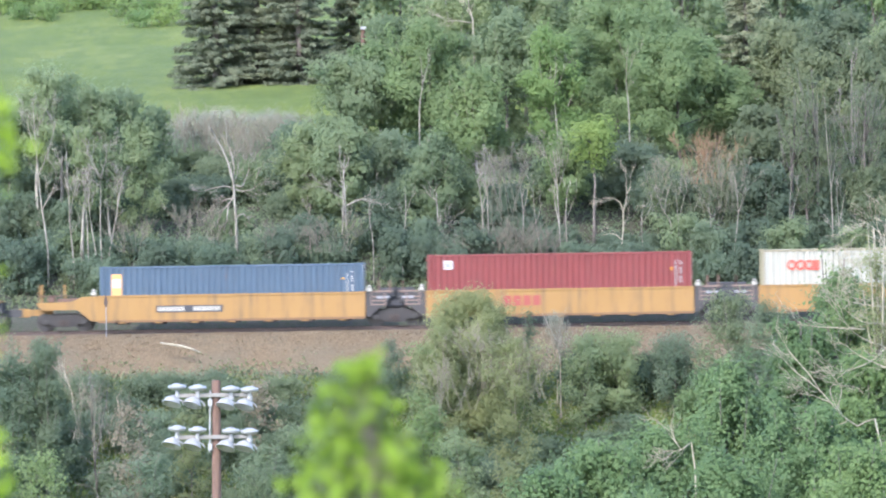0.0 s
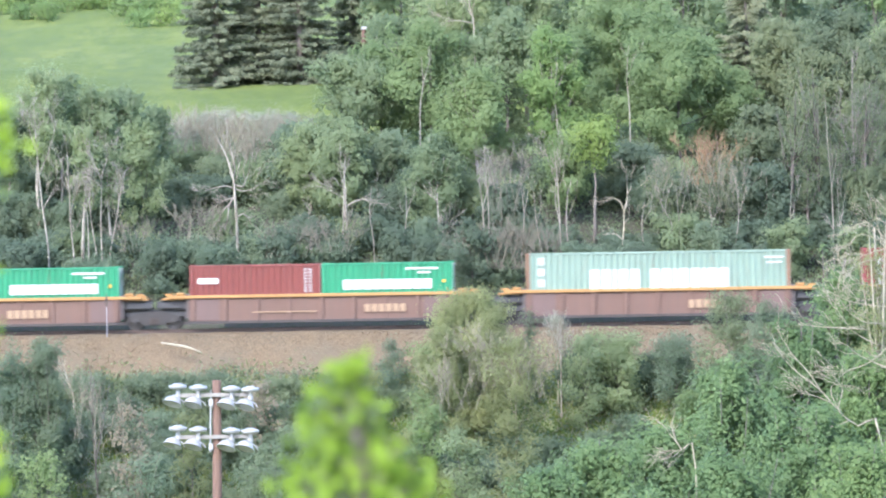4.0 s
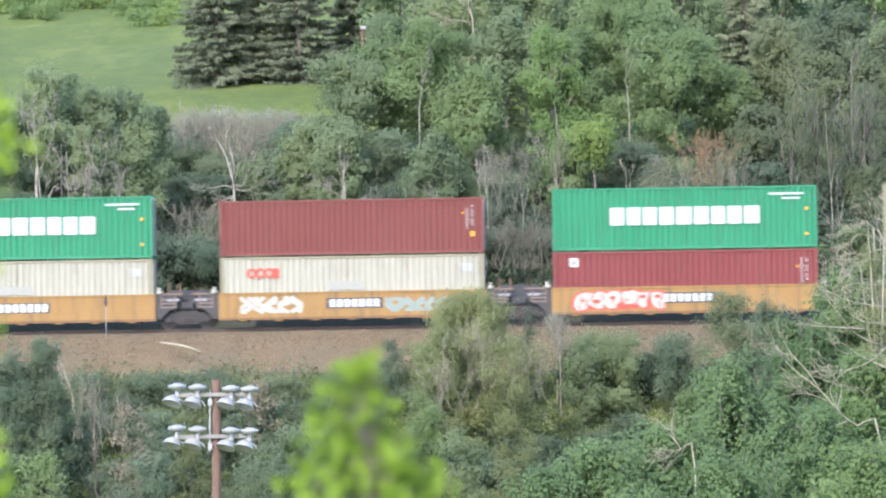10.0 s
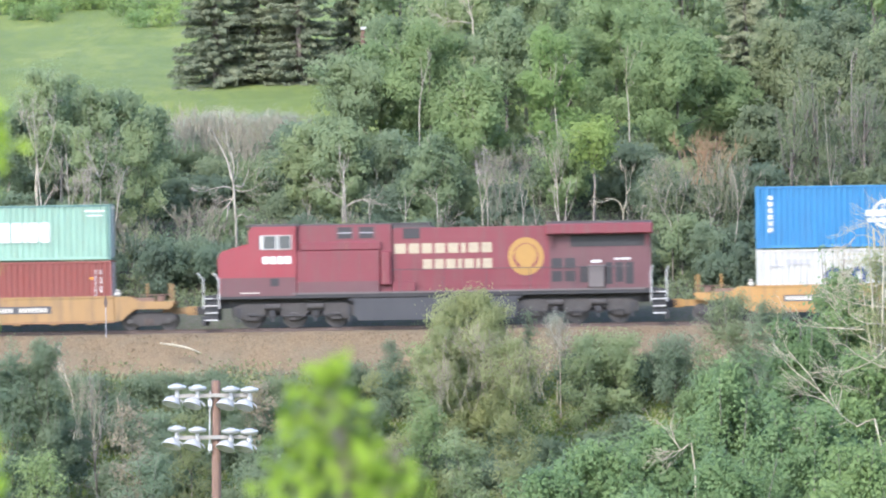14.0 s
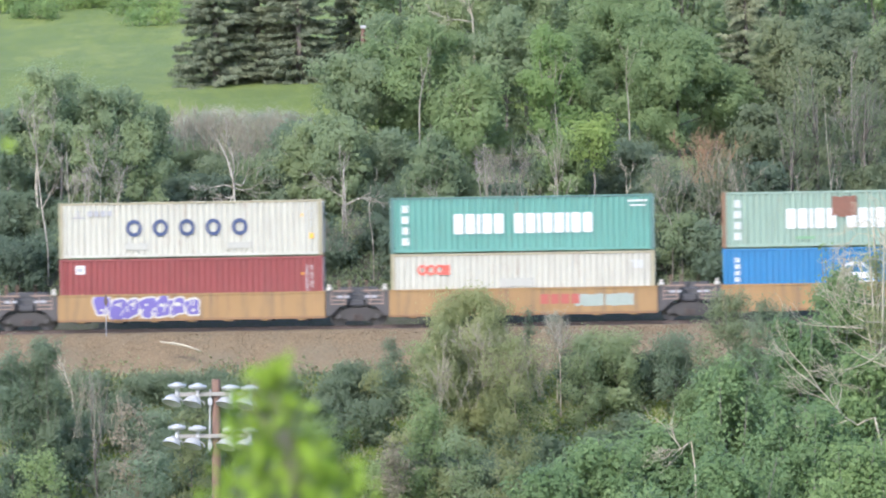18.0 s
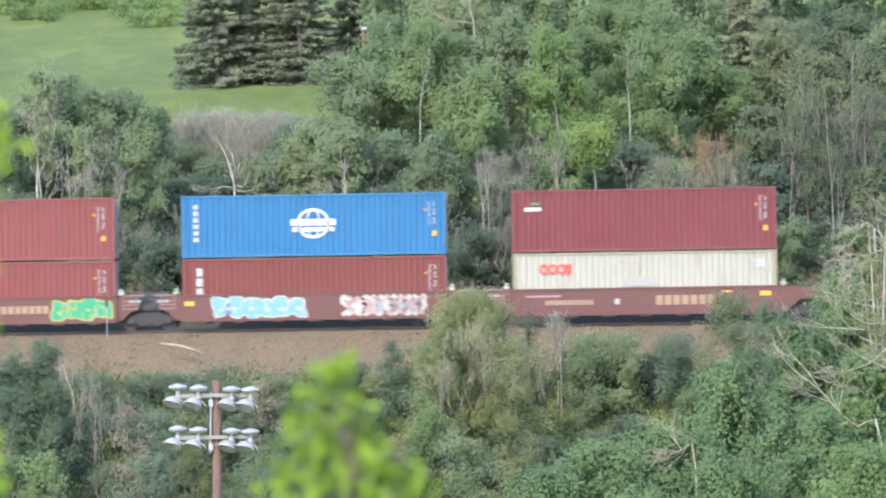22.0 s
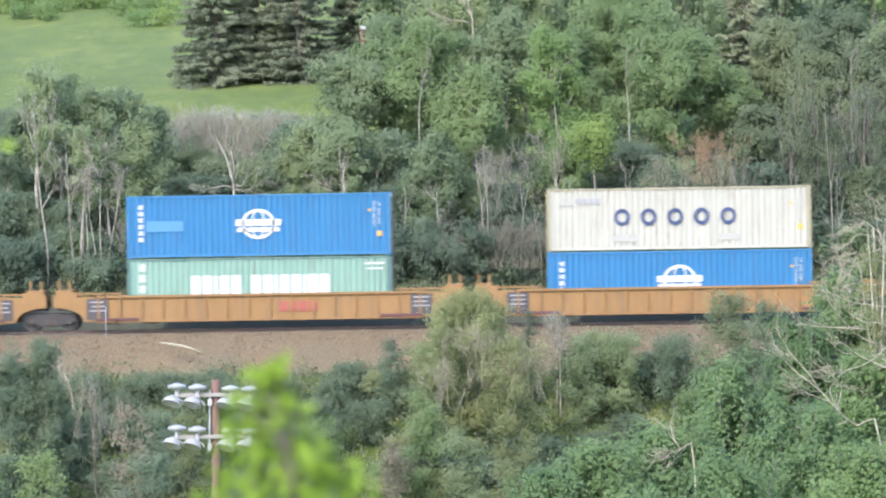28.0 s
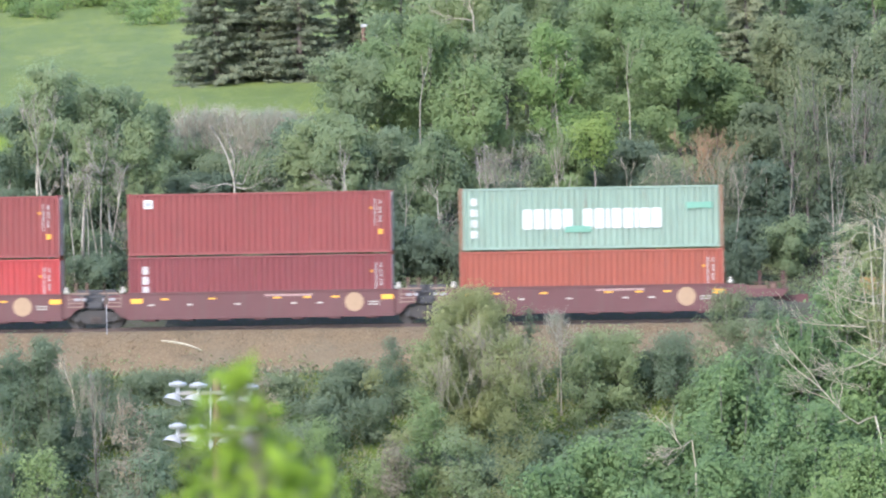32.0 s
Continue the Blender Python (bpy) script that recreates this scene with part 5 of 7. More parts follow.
        for k in (-1.0, 1.0):
            p("brake_cylinder", lambda bm: tube(bm, [(bx + k - 0.35, -1.28, 0.98), (bx + k + 0.35, -1.28, 0.98)], [0.14, 0.14], 10), TRUCK_GREY, parent=bog)
            p("spring", lambda bm: box(bm, bx + k - 0.16, bx + k + 0.16, -1.26, -1.15, 0.48, 0.84, 0.03), TRUCK_GREY, parent=bog)
        for k in (-2.55, -0.98, 0.98, 2.55):
            p("brake_hanger", lambda bm: prism(bm, [(bx + k - 0.10, 0.96), (bx + k + 0.10, 0.96), (bx + k + 0.05, 0.30), (bx + k - 0.05, 0.30)], -1.30, -1.22), LOCO_FRAME, parent=bog)
        p("sand_pipe", lambda bm: (tube(bm, [(bx - 2.9, -1.25, 1.25), (bx - 2.8, -1.25, 0.6), (bx - 2.6, -1.2, 0.2)], [0.03] * 3, 6), tube(bm, [(bx + 2.9, -1.25, 1.25), (bx + 2.8, -1.25, 0.6), (bx + 2.6, -1.2, 0.2)], [0.03] * 3, 6)), TRUCK_GREY, parent=bog)
        p("brake_rod", lambda bm: tube(bm, [(bx - 2.2, -1.31, 0.62), (bx - 0.6, -1.31, 0.56), (bx + 0.6, -1.31, 0.56), (bx + 2.2, -1.31, 0.62)], [0.03] * 4, 6), LOCO_FRAME, parent=bog)
        for k in (-1.95, 0.0, 1.95):
            p("axle_box", lambda bm: box(bm, bx + k - 0.20, bx + k + 0.20, -1.27, -1.10, 0.34, 0.72, 0.04), TRUCK_GREY, parent=bog)
            w = part("wheelset", wheelset_mesh(0.53), M["steel_wheel"], bog, at=pose(bx + k, 0, 0.53))
            WHEELS.append((w, (bx + k, 0, 0.53), 0.53, mid + bx + k))
    MOVERS.append((root, mid, 0.0))


# ---- the train, car by car, from its right-hand end ----
H = LEN / 2
SM = "yellow smooth-sided well car, soiled, under its container load"


def stack(mid, lower, upper=None):
    top = load(*lower[:3], mid, DECK, lower[3])
    if upper:
        load(*upper[:3], mid, top + 0.026, upper[3])


def build_train():
    b = "bars"
    smooth_car(14.68 + H, "yellow", "black", False, True, SM, [])
    stack(14.68 + H, ("white", "red_short", HC, "weathered white container with short red lettering"))
    smooth_car(-0.69 + H, "yellow", "black", False, False, SM, [(b, -2.6, 0.86, 1.7, 0.46, "redwine_ink")])
    stack(-0.69 + H, ("red", "square_logo", HC, "red corrugated container with a small white square emblem"))
    smooth_car(-15.88 + H, "yellow", "black", True, False, SM, [("patch", -3.5, 0.80, 3.1, 0.32, "black_ink"), (b, -3.4, 0.86, 1.2, 0.20, "cream_ink"), (b, -1.75, 0.86, 1.2, 0.20, "cream_ink")])
    stack(-15.88 + H, ("slate", "orange_panel", STD, "dull slate blue container with an orange upright panel at one end"))
    for s, left, mk in ((-35.5, False, []), (-51.01, False, [(b, 1.4, 0.62, 1.6, 0.38, "tan_ink")]), (-66.59, False, [(b, 2.0, 0.68, 1.9, 0.36, "tan_ink"), ("patch", -3.2, 0.72, 3.0, 0.05, "tan_ink")]),
                        (-82.05, False, [(b, 0.9, 0.62, 1.9, 0.38, "tan_ink")]), (-97.6, True, [])):
        ribbed_car(s + H, left, s == -35.5, "rust-brown ribbed well car with a yellow top rail", mk)
    stack(-35.5 + H, ("red", "column_white", HC, "red corrugated container with white upright lettering"))
    stack(-51.01 + H, ("sage", "two_words_low", HC, "pale green container with bold white lettering blocks"))
    for s, c1, k1, l1, c2, k2, l2 in ((-66.59, "brick", "short_red", "short red container with small white lettering", "green", "short_green", "short bright green container with white lettering band"),
                                      (-82.05, "green", "short_green", "short bright green container with white lettering band", "green", "short_green", "short bright green container with white lettering band"),
                                      (-97.6, "blue", "short_globe", "short blue container with white globe emblem", "green", "short_green", "short bright green container with white lettering band")):
        load(c1, k1, STD, s + 3.03, DECK, l1, 6.058)
        load(c2, k2, STD, s + 6.13 + 3.03, DECK, l2, 6.058)
    # yellow cars ahead of and behind the locomotive
    for s, left, right, mk in (
        (-117.23, False, True, [("tag", -5.2, 0.56, 2.5, 1.0, "black_ink"), ("tag", -5.15, 0.60, 2.4, 0.95, "green_ink"), (b, 2.0, 0.95, 3.0, 0.26, "tan_ink")]),
        (-132.53, False, False, [("tag", -5.3, 0.52, 4.3, 0.95, "red_ink"), ("bubble", -5.1, 0.56, 4.1, 0.98, "cream_ink/red_ink"), ("patch", -1.2, 0.84, 2.6, 0.48, "black_ink"), (b, -1.05, 0.90, 2.3, 0.36, "white")]),
        (-147.94, False, False, [("tag", -5.2, 0.62, 2.9, 0.85, "cream_ink"), ("patch", -1.2, 0.84, 2.6, 0.48, "black_ink"), (b, -1.05, 0.90, 2.3, 0.36, "white"), ("tag", 1.5, 0.62, 4.6, 0.72, "mint_ink")]),
        (-163.26, False, False, [("patch", -1.2, 0.84, 2.5, 0.46, "black_ink"), (b, -1.1, 0.88, 2.3, 0.38, "white")]),
        (-178.68, True, False, [("patch", -4.9, 0.86, 3.1, 0.30, "black_ink"), (b, -4.8, 0.92, 1.2, 0.18, "cream_ink"), (b, -3.2, 0.92, 1.2, 0.18, "cream_ink"), ("round", -0.05, 1.05, 0.36, 0, "cream_ink"), ("round", 4.15, 1.05, 0.36, 0, "cream_ink"), ("tag", 1.0, 0.95, 2.0, 0.4, "cream_ink")]),
        (-220.73, False, True, [("patch", 0.2, 0.85, 3.1, 0.34, "black_ink"), (b, 0.3, 0.91, 1.2, 0.20, "cream_ink"), (b, 1.8, 0.91, 1.3, 0.20, "cream_ink")]),
        (-236.02, False, False, [("tag", 0.8, 0.60, 3.4, 0.9, "tan_ink"), ("tag", 0.3, 0.52, 4.6, 0.3, "pink_ink")]),
        (-251.37, False, False, [(b, 0.8, 0.86, 1.8, 0.45, "redwine_ink"), ("patch", 2.4, 0.72, 1.3, 0.62, "mint_ink"), ("patch", 3.8, 0.72, 1.3, 0.62, "mint_ink")]),
        (-266.72, False, False, [("bubble", -4.5, 0.46, 4.9, 1.08, "violet_ink/cream_ink")]),
        (-282.14, True, False, [("patch", -3.2, 0.85, 3.1, 0.34, "black_ink"), (b, -3.1, 0.91, 1.2, 0.20, "tan_ink"), (b, -1.6, 0.91, 1.3, 0.20, "tan_ink"), ("tag", 3.4, 0.62, 1.5, 0.85, "pink_ink")]),
    ):
        smooth_car(s + H, "dull_yellow" if s < -200 else "yellow", "black", left, right, SM, mk)
    stack(-117.23 + H, ("aqua", "white_tag", HC, "turquoise container with a white panel, lower in its stack"), ("white", "rings", HC, "rust-stained white container with navy ring lettering"))
    stack(-132.53 + H, ("red", "square_logo", HC, "red corrugated container, lower in its stack"), ("green", "long_green", HC, "bright green container with bold white lettering blocks"))
    stack(-147.94 + H, ("cream", "red_short", HC, "cream-white container with short red lettering"), ("brick", "plain", STD, "brick red corrugated container on a white one"))
    stack(-163.26 + H, ("cream", "red_short", HC, "cream-white container with short red lettering"), ("green", "long_green", HC, "bright green container with bold white lettering blocks"))
    stack(-178.68 + H, ("pearl", "rings_low", HC, "pale grey container with navy ring lettering low down"), ("blue", "globe", HC, "bright blue container with a white globe emblem"))
    make_locomotive(-203.66 + 10.1)
    stack(-220.73 + H, ("brick", "yellow_word", HC, "dark red container with yellow lettering"), ("mint", "two_words", STD, "pale teal container with white lettering in two words"))
    stack(-236.02 + H, ("blue", "globe", HC, "bright blue container with a white globe emblem"), ("sage", "two_words_patched", STD, "faded green container with a brown rusty patch"))
    stack(-251.37 + H, ("white", "red_short", HC, "stained white container with short red lettering"), ("teal", "two_words", STD, "teal container with white lettering in two words"))
    stack(-266.72 + H, ("red", "square_logo", HC, "red corrugated container, lower in its stack"), ("white", "rings", STD, "white container with navy ring lettering"))
    stack(-282.14 + H, ("mint", "two_words_low", HC, "faded teal container with white lettering in two words"), ("cream", "red_short", HC, "yellowed white container with short red lettering"))
    # red-brown cars
    y = "yellow_ink"
    for s, left, right, mk in (
        (-301.76, False, True, [(b, 0.5, 0.80, 2.7, 0.44, "tan_ink"), (b, -4.6, 0.86, 2.2, 0.22, "tan_ink"), ("patch", -1.4, 0.86, 0.22, 0.26, "cream_ink"), (b, -5.5, 1.22, 1.6, 0.10, "pink_ink"), ("patch", 3.6, 1.32, 0.4, 0.10, y), ("patch", 5.3, 1.15, 0.5, 0.22, y)]),
        (-317.05, False, False, [("bubble", -4.7, 0.46, 4.3, 1.08, "sky_ink/cream_ink"), ("tag", -4.2, 0.62, 3.3, 0.7, "violet_ink"), ("tag", 1.2, 0.48, 4.0, 1.05, "cream_ink"), ("tag", 1.5, 0.52, 3.6, 0.95, "pink_ink"), ("tag", 2.4, 0.6, 2.4, 0.6, "grey_ink"), ("patch", -6.0, 1.1, 0.45, 0.2, y)]),
        (-332.38, False, False, [("bubble", -4.5, 0.48, 4.6, 1.03, "mint_ink/cream_ink"), ("tag", -4.2, 0.6, 4.0, 0.8, "sky_ink"), (b, 0.5, 0.85, 2.5, 0.36, "tan_ink"), ("bubble", 3.2, 0.48, 2.7, 1.06, "green_ink/lime_ink"), ("tag", 3.4, 0.62, 2.3, 0.75, "mint_ink")]),
        (-347.61, False, False, [("bubble", -5.2, 0.48, 6.2, 1.06, "lime_ink/tan_ink"), ("tag", -4.9, 0.52, 5.6, 0.95, "lime_ink"), ("tag", 1.2, 0.58, 4.6, 0.95, "cream_ink"), ("tag", 1.6, 0.62, 3.9, 0.8, "grey_ink"), ("tag", 1.5, 0.60, 4.2, 0.85, "cream_ink")]),
        (-362.97, True, False, [(b, 0.6, 0.78, 2.7, 0.46, "tan_ink"), ("tag", 2.2, 0.95, 2.0, 0.5, "lime_ink"), ("patch", -1.5, 0.80, 0.22, 0.26, "cream_ink"), (b, -5.2, 0.52, 0.9, 0.10, "cream_ink"), (b, 0.2, 1.38, 1.4, 0.09, "pink_ink"), ("patch", -5.0, 1.1, 0.4, 0.1, y), ("patch", 5.4, 1.2, 0.45, 0.2, y)]),
    ):
        smooth_car(s + H, "redbrown", "redbrown", left, right, "red-brown smooth-sided well car with faded stencils and graffiti", mk)
    stack(-301.76 + H, ("cream", "red_short", HC, "cream container with short red lettering"), ("maroon", "small_white_word", HC, "maroon container with a small white word"))
    stack(-317.05 + H, ("brick", "column_white", HC, "brick red container with white upright lettering"), ("blue", "globe", HC, "bright blue container with a white globe emblem"))
    stack(-332.38 + H, ("salmon", "column_white", HC, "faded red container with white upright lettering"), ("salmon", "square_logo", HC, "faded red container with a small square emblem"))
    stack(-347.61 + H, ("pearl", "rings_low", HC, "white container with navy ring lettering, lower in its stack"), ("orange", "column_white", HC, "orange container with white upright lettering"))
    stack(-362.97 + H, ("navy", "yellow_word", HC, "navy blue container with yellow lettering"), ("red", "square_logo", HC, "red corrugated container with a small square emblem"))
    for s, left, right, mk in ((-384.41, False, True, []), (-403.86, False, False, [(b, 0.95, 0.75, 1.7, 0.46, "redwine_ink")]), (-423.28, True, False, [])):
        long_car(s + H, left, right, "long amber-yellow ribbed well car with arched ends", mk)
    stack(-384.41 + H, ("blue", "globe", HC, "bright blue container with a white globe emblem"), ("white", "rings", HC, "white container with navy ring lettering"))
    stack(-403.86 + H, ("mint", "two_words_low", HC, "faded pale green container with white lettering"), ("blue", "globe_worn", HC, "blue container with a worn white emblem"))
    stack(-423.28 + H, ("mint", "white_tag", HC, "faded pale green container with a white panel"), ("blue", "globe", HC, "bright blue container with a white globe emblem"))
    # dark red cars at the end
    for s, right in ((-444.89, True), (-460.23, False), (-475.61, False)):
        mk = [("round", 4.35, 1.05, 0.44, 0, "tan_ink"), (b, 0.2, 1.36, 2.2, 0.10, "pink_ink")]
        mk += [("patch", q, 1.26, 0.34, 0.08, y) for q in (-4.6, -2.4, 0.6, 2.0, 3.3)] + [("patch", q, 1.00, 0.28, 0.07, "cream_ink") for q in (-5.2, -3.4, -1.2, 1.4, 2.6)]
        mk += [("patch", -6.0, 1.12, 0.55, 0.22, y), ("patch", 5.6, 1.15, 0.55, 0.22, y), (b, 5.0, 0.90, 0.5, 0.06, "cream_ink"), (b, 5.0, 1.02, 0.5, 0.06, "cream_ink")]
        smooth_car(s + H, "darkred", "darkred", False, right, "dark red smooth-sided well car with yellow reflectors", mk)
    stack(-444.89 + H, ("rustred", "plain", HC, "orange-red container, lower in its stack"), ("sage", "two_words_smeared", HC, "pale green container with white lettering and teal smears"))
    stack(-460.23 + H, ("maroon", "column_white", HC, "maroon container with white upright lettering"), ("red", "square_logo", HC, "red corrugated container with a small square emblem"))
    stack(-475.61 + H, ("scarlet", "plain", HC, "bright red container, lower in its stack"), ("red", "square_logo", HC, "red corrugated container with a small square emblem"))


build_train()

# ---- plants ----
def sight(h, v, d):
    """The place d metres off at a bearing from the tripod: h counts across from left, v down, 784 and 441 straight ahead."""
    a, f = radians(0.95), 784 / math.tan(radians(3.5))
    dx, dy = (h - 784) / f, (441 - v) / f
    return Vector(((dx * math.cos(a) + dy * math.sin(a)) * d, d, 3.5 + (-dx * math.sin(a) + dy * math.cos(a)) * d))


def unit(v):
    return v / np.maximum(np.linalg.norm(v, axis=1, keepdims=True), 1e-6)


def leaf_mesh(name, c, normal, size, aspect, rng, droop=None, corners=4):
    """Many separate leaves, each a pointed blade of four corners, or of three where it stays far off."""
    n = len(c)
    r = unit(rng.normal(size=(n, 3))) if droop is None else unit(droop + 0.35 * rng.normal(size=(n, 3)))
    a = unit(r - normal * np.sum(r * normal, axis=1, keepdims=True))
    b = np.cross(normal, a)
    s = size * rng.uniform(0.65, 1.35, (n, 1))
    fold = normal * s * rng.uniform(-0.12, 0.2, (n, 1))
    if corners == 4:
        co = np.stack([c - a * s * 0.5, c + b * s * aspect * 0.5 + fold, c + a * s * 0.5, c - b * s * aspect * 0.5 + fold], axis=1).reshape(-1)
    else:
        co = np.stack([c + a * s * 0.55, c - a * s * 0.35 + b * s * aspect * 0.5, c - a * s * 0.35 - b * s * aspect * 0.5], axis=1).reshape(-1)
    q = corners
    me = bpy.data.meshes.new(name)
    me.vertices.add(q * n), me.loops.add(q * n), me.polygons.add(n)
    me.vertices.foreach_set("co", co.astype(np.float32))
    me.loops.foreach_set("vertex_index", np.arange(q * n, dtype=np.int32))
    me.polygons.foreach_set("loop_start", np.arange(0, q * n, q, dtype=np.int32))
    me.materials.append(None)
    me.update()
    return me


SUNWARD = np.array([list(SUN_DIR)])


def leaves_round(name, centres, sigma, count, size, aspect, rng, up=0.95, corners=3):
    """Leaves scattered round clump centres, turned outwards and to the sky."""
    centres, sigma = np.array(centres), np.array(sigma)
    w = sigma[:, 0] ** 2
    pick = rng.choice(len(centres), count, p=w / w.sum())
    ball = rng.normal(size=(count, 3))
    shell = unit(ball) * np.minimum(np.linalg.norm(ball, axis=1, keepdims=True), 1.9) ** 0.75
    loose = np.where(rng.random((count, 1)) < 0.15, rng.uniform(1.3, 1.9, (count, 1)), 0.9)
    c = centres[pick] + shell * sigma[pick] * loose
    outward = unit((c - centres.mean(axis=0)) * np.array([1.0, 1.0, 0.6]))
    normal = unit(0.45 * unit(rng.normal(size=(count, 3))) + 0.8 * up * SUNWARD + 0.65 * unit(ball) + 0.5 * outward)
    return leaf_mesh(name, c, normal, size, aspect, rng, corners=corners)


def tree(h, d, top, wide, leafy, wood, seed, count=7000, leaf=0.19, start=0.25, aspect=0.72, limbs=13, name="tree", label="", category="tree", bare=0.0, base_z=None, shape=0.55, lean=0.0, group="", corners=3):
    """A broadleaf tree or shrub: bent trunk, limbs, twigs and clumps of leaves. top is the view height of its tip, wide its half width in view units."""
    rng = np.random.default_rng(seed)
    x = sight(h, 441, d).x
    z0 = land(x, d) if base_z is None else base_z
    high = max(0.8, sight(h, top, d).z - z0)
    rad = wide * d / 12808.0
    root = tagged(new(name), label, category, group)
    root.location = (x, d, z0 - 0.05)
    bm = bmesh.new()
    k = 7
    bend = np.cumsum(rng.normal(0, 0.045 * high / k, (k, 2)), axis=0) * 1.6
    pts = [np.array([bend[i, 0] + lean * high * (i / (k - 1)) ** 1.5, bend[i, 1], high * 0.97 * i / (k - 1)]) for i in range(k)]
    r0 = 0.035 + 0.0095 * high
    low = 4 if category == "shrub" else k
    r0 *= 0.55 if category == "shrub" else 1.0
    tube(bm, pts[:low], [r0 * (1 - 0.85 * i / (low - 1)) for i in range(low)], 7)

    def on_trunk(f):
        q = f * (k - 1)
        i = min(int(q), k - 2)
        return pts[i] + (pts[i + 1] - pts[i]) * (q - i)
    centres, sig = [], []
    az = rng.uniform(0, 6.28)
    puff = 0.16 + 0.065 * rad
    cap = high
    for i in range(limbs):
        f = start + (0.95 - start) * (i + rng.uniform(0.1, 0.9)) / limbs
        g = (f - start) / (1 - start)
        reach = rad * (0.35 + 0.65 * math.sin(math.pi * min(1, max(0.02, g ** shape)))) * rng.uniform(0.7, 1.15)
        az += 2.4 + rng.normal(0, 0.4)
        el = rng.uniform(0.15, 0.75) + 0.4 * g
        o = on_trunk(f)
        u = np.array([math.cos(az), math.sin(az), 0])
        p1 = o + u * reach * 0.5 + np.array([0, 0, reach * 0.5 * math.tan(min(el, 1.1))]) * 0.55
        p2 = o + u * reach * 0.95 + np.array([0, 0, reach * math.tan(min(el, 1.1))]) * 0.5 + rng.normal(0, 0.08, 3)
        p2[2] = min(p2[2], high * 0.99)
        rl = max(0.012, r0 * (1 - f) * 0.42)
        tube(bm, [o, p1, p2], [rl, rl * 0.6, 0.010], 4)
        for _ in range(4):
            e = p1 + (p2 - p1) * rng.uniform(-0.4, 0.95)
            t = e + rng.normal(0, 0.33, 3) * reach * 0.75 + np.array([0, 0, 0.14 * reach])
            t[2] = min(t[2], high)
            tube(bm, [e, (e + t) / 2 + rng.normal(0, 0.04, 3), t], [rl * 0.45, rl * 0.3, 0.006], 3)
            for q in (1.0, 0.55):
                k2 = puff * rng.uniform(0.5, 1.5)
                centres.append(e + (t - e) * q + rng.normal(0, 0.05, 3)), sig.append([k2, k2, k2 * 0.85])
        for q in (0.6, 1.0):
            k2 = puff * rng.uniform(0.7, 1.4)
            centres.append(o + (p2 - o) * q + rng.normal(0, 0.06 * rad, 3)), sig.append([k2, k2, k2 * 0.85])
    for _ in range(8 if category == "shrub" else 10):
        g = rng.uniform(min(max(0.25, start), 0.72), 0.75)
        a = rng.uniform(0, 6.28)
        o = on_trunk(g)
        t = np.array([o[0] + math.cos(a) * rad * rng.uniform(0.3, 0.95), o[1] + math.sin(a) * rad * rng.uniform(0.3, 0.95), high * rng.uniform(max(g + 0.1, 0.66), 1.0)])
        tube(bm, [o, o * 0.45 + t * 0.55 + np.array([0, 0, -0.12 * (t[2] - o[2])]), t], [r0 * 0.35, r0 * 0.22, 0.008], 4)
        for q in (0.45, 0.62, 0.78, 0.9, 1.0):
            k2 = puff * rng.uniform(0.5, 1.15) * (1.2 - 0.55 * q)
            centres.append(o + (t - o) * q + rng.normal(0, 0.07, 3)), sig.append([k2, k2, k2 * 1.5])
    part("trunk", bm, wood, root, smooth=True)
    for f in (0.80, 0.87, 0.93, 0.98):
        centres.append(on_trunk(f) + rng.normal(0, 0.1, 3)), sig.append([puff * 0.8, puff * 0.8, puff * 0.9])
    if bare < 1:
        part("crown", leaves_round("crown", centres, sig, int(count * 1.5), leaf * 0.82, aspect, rng, corners=corners), leafy, root)
    return root


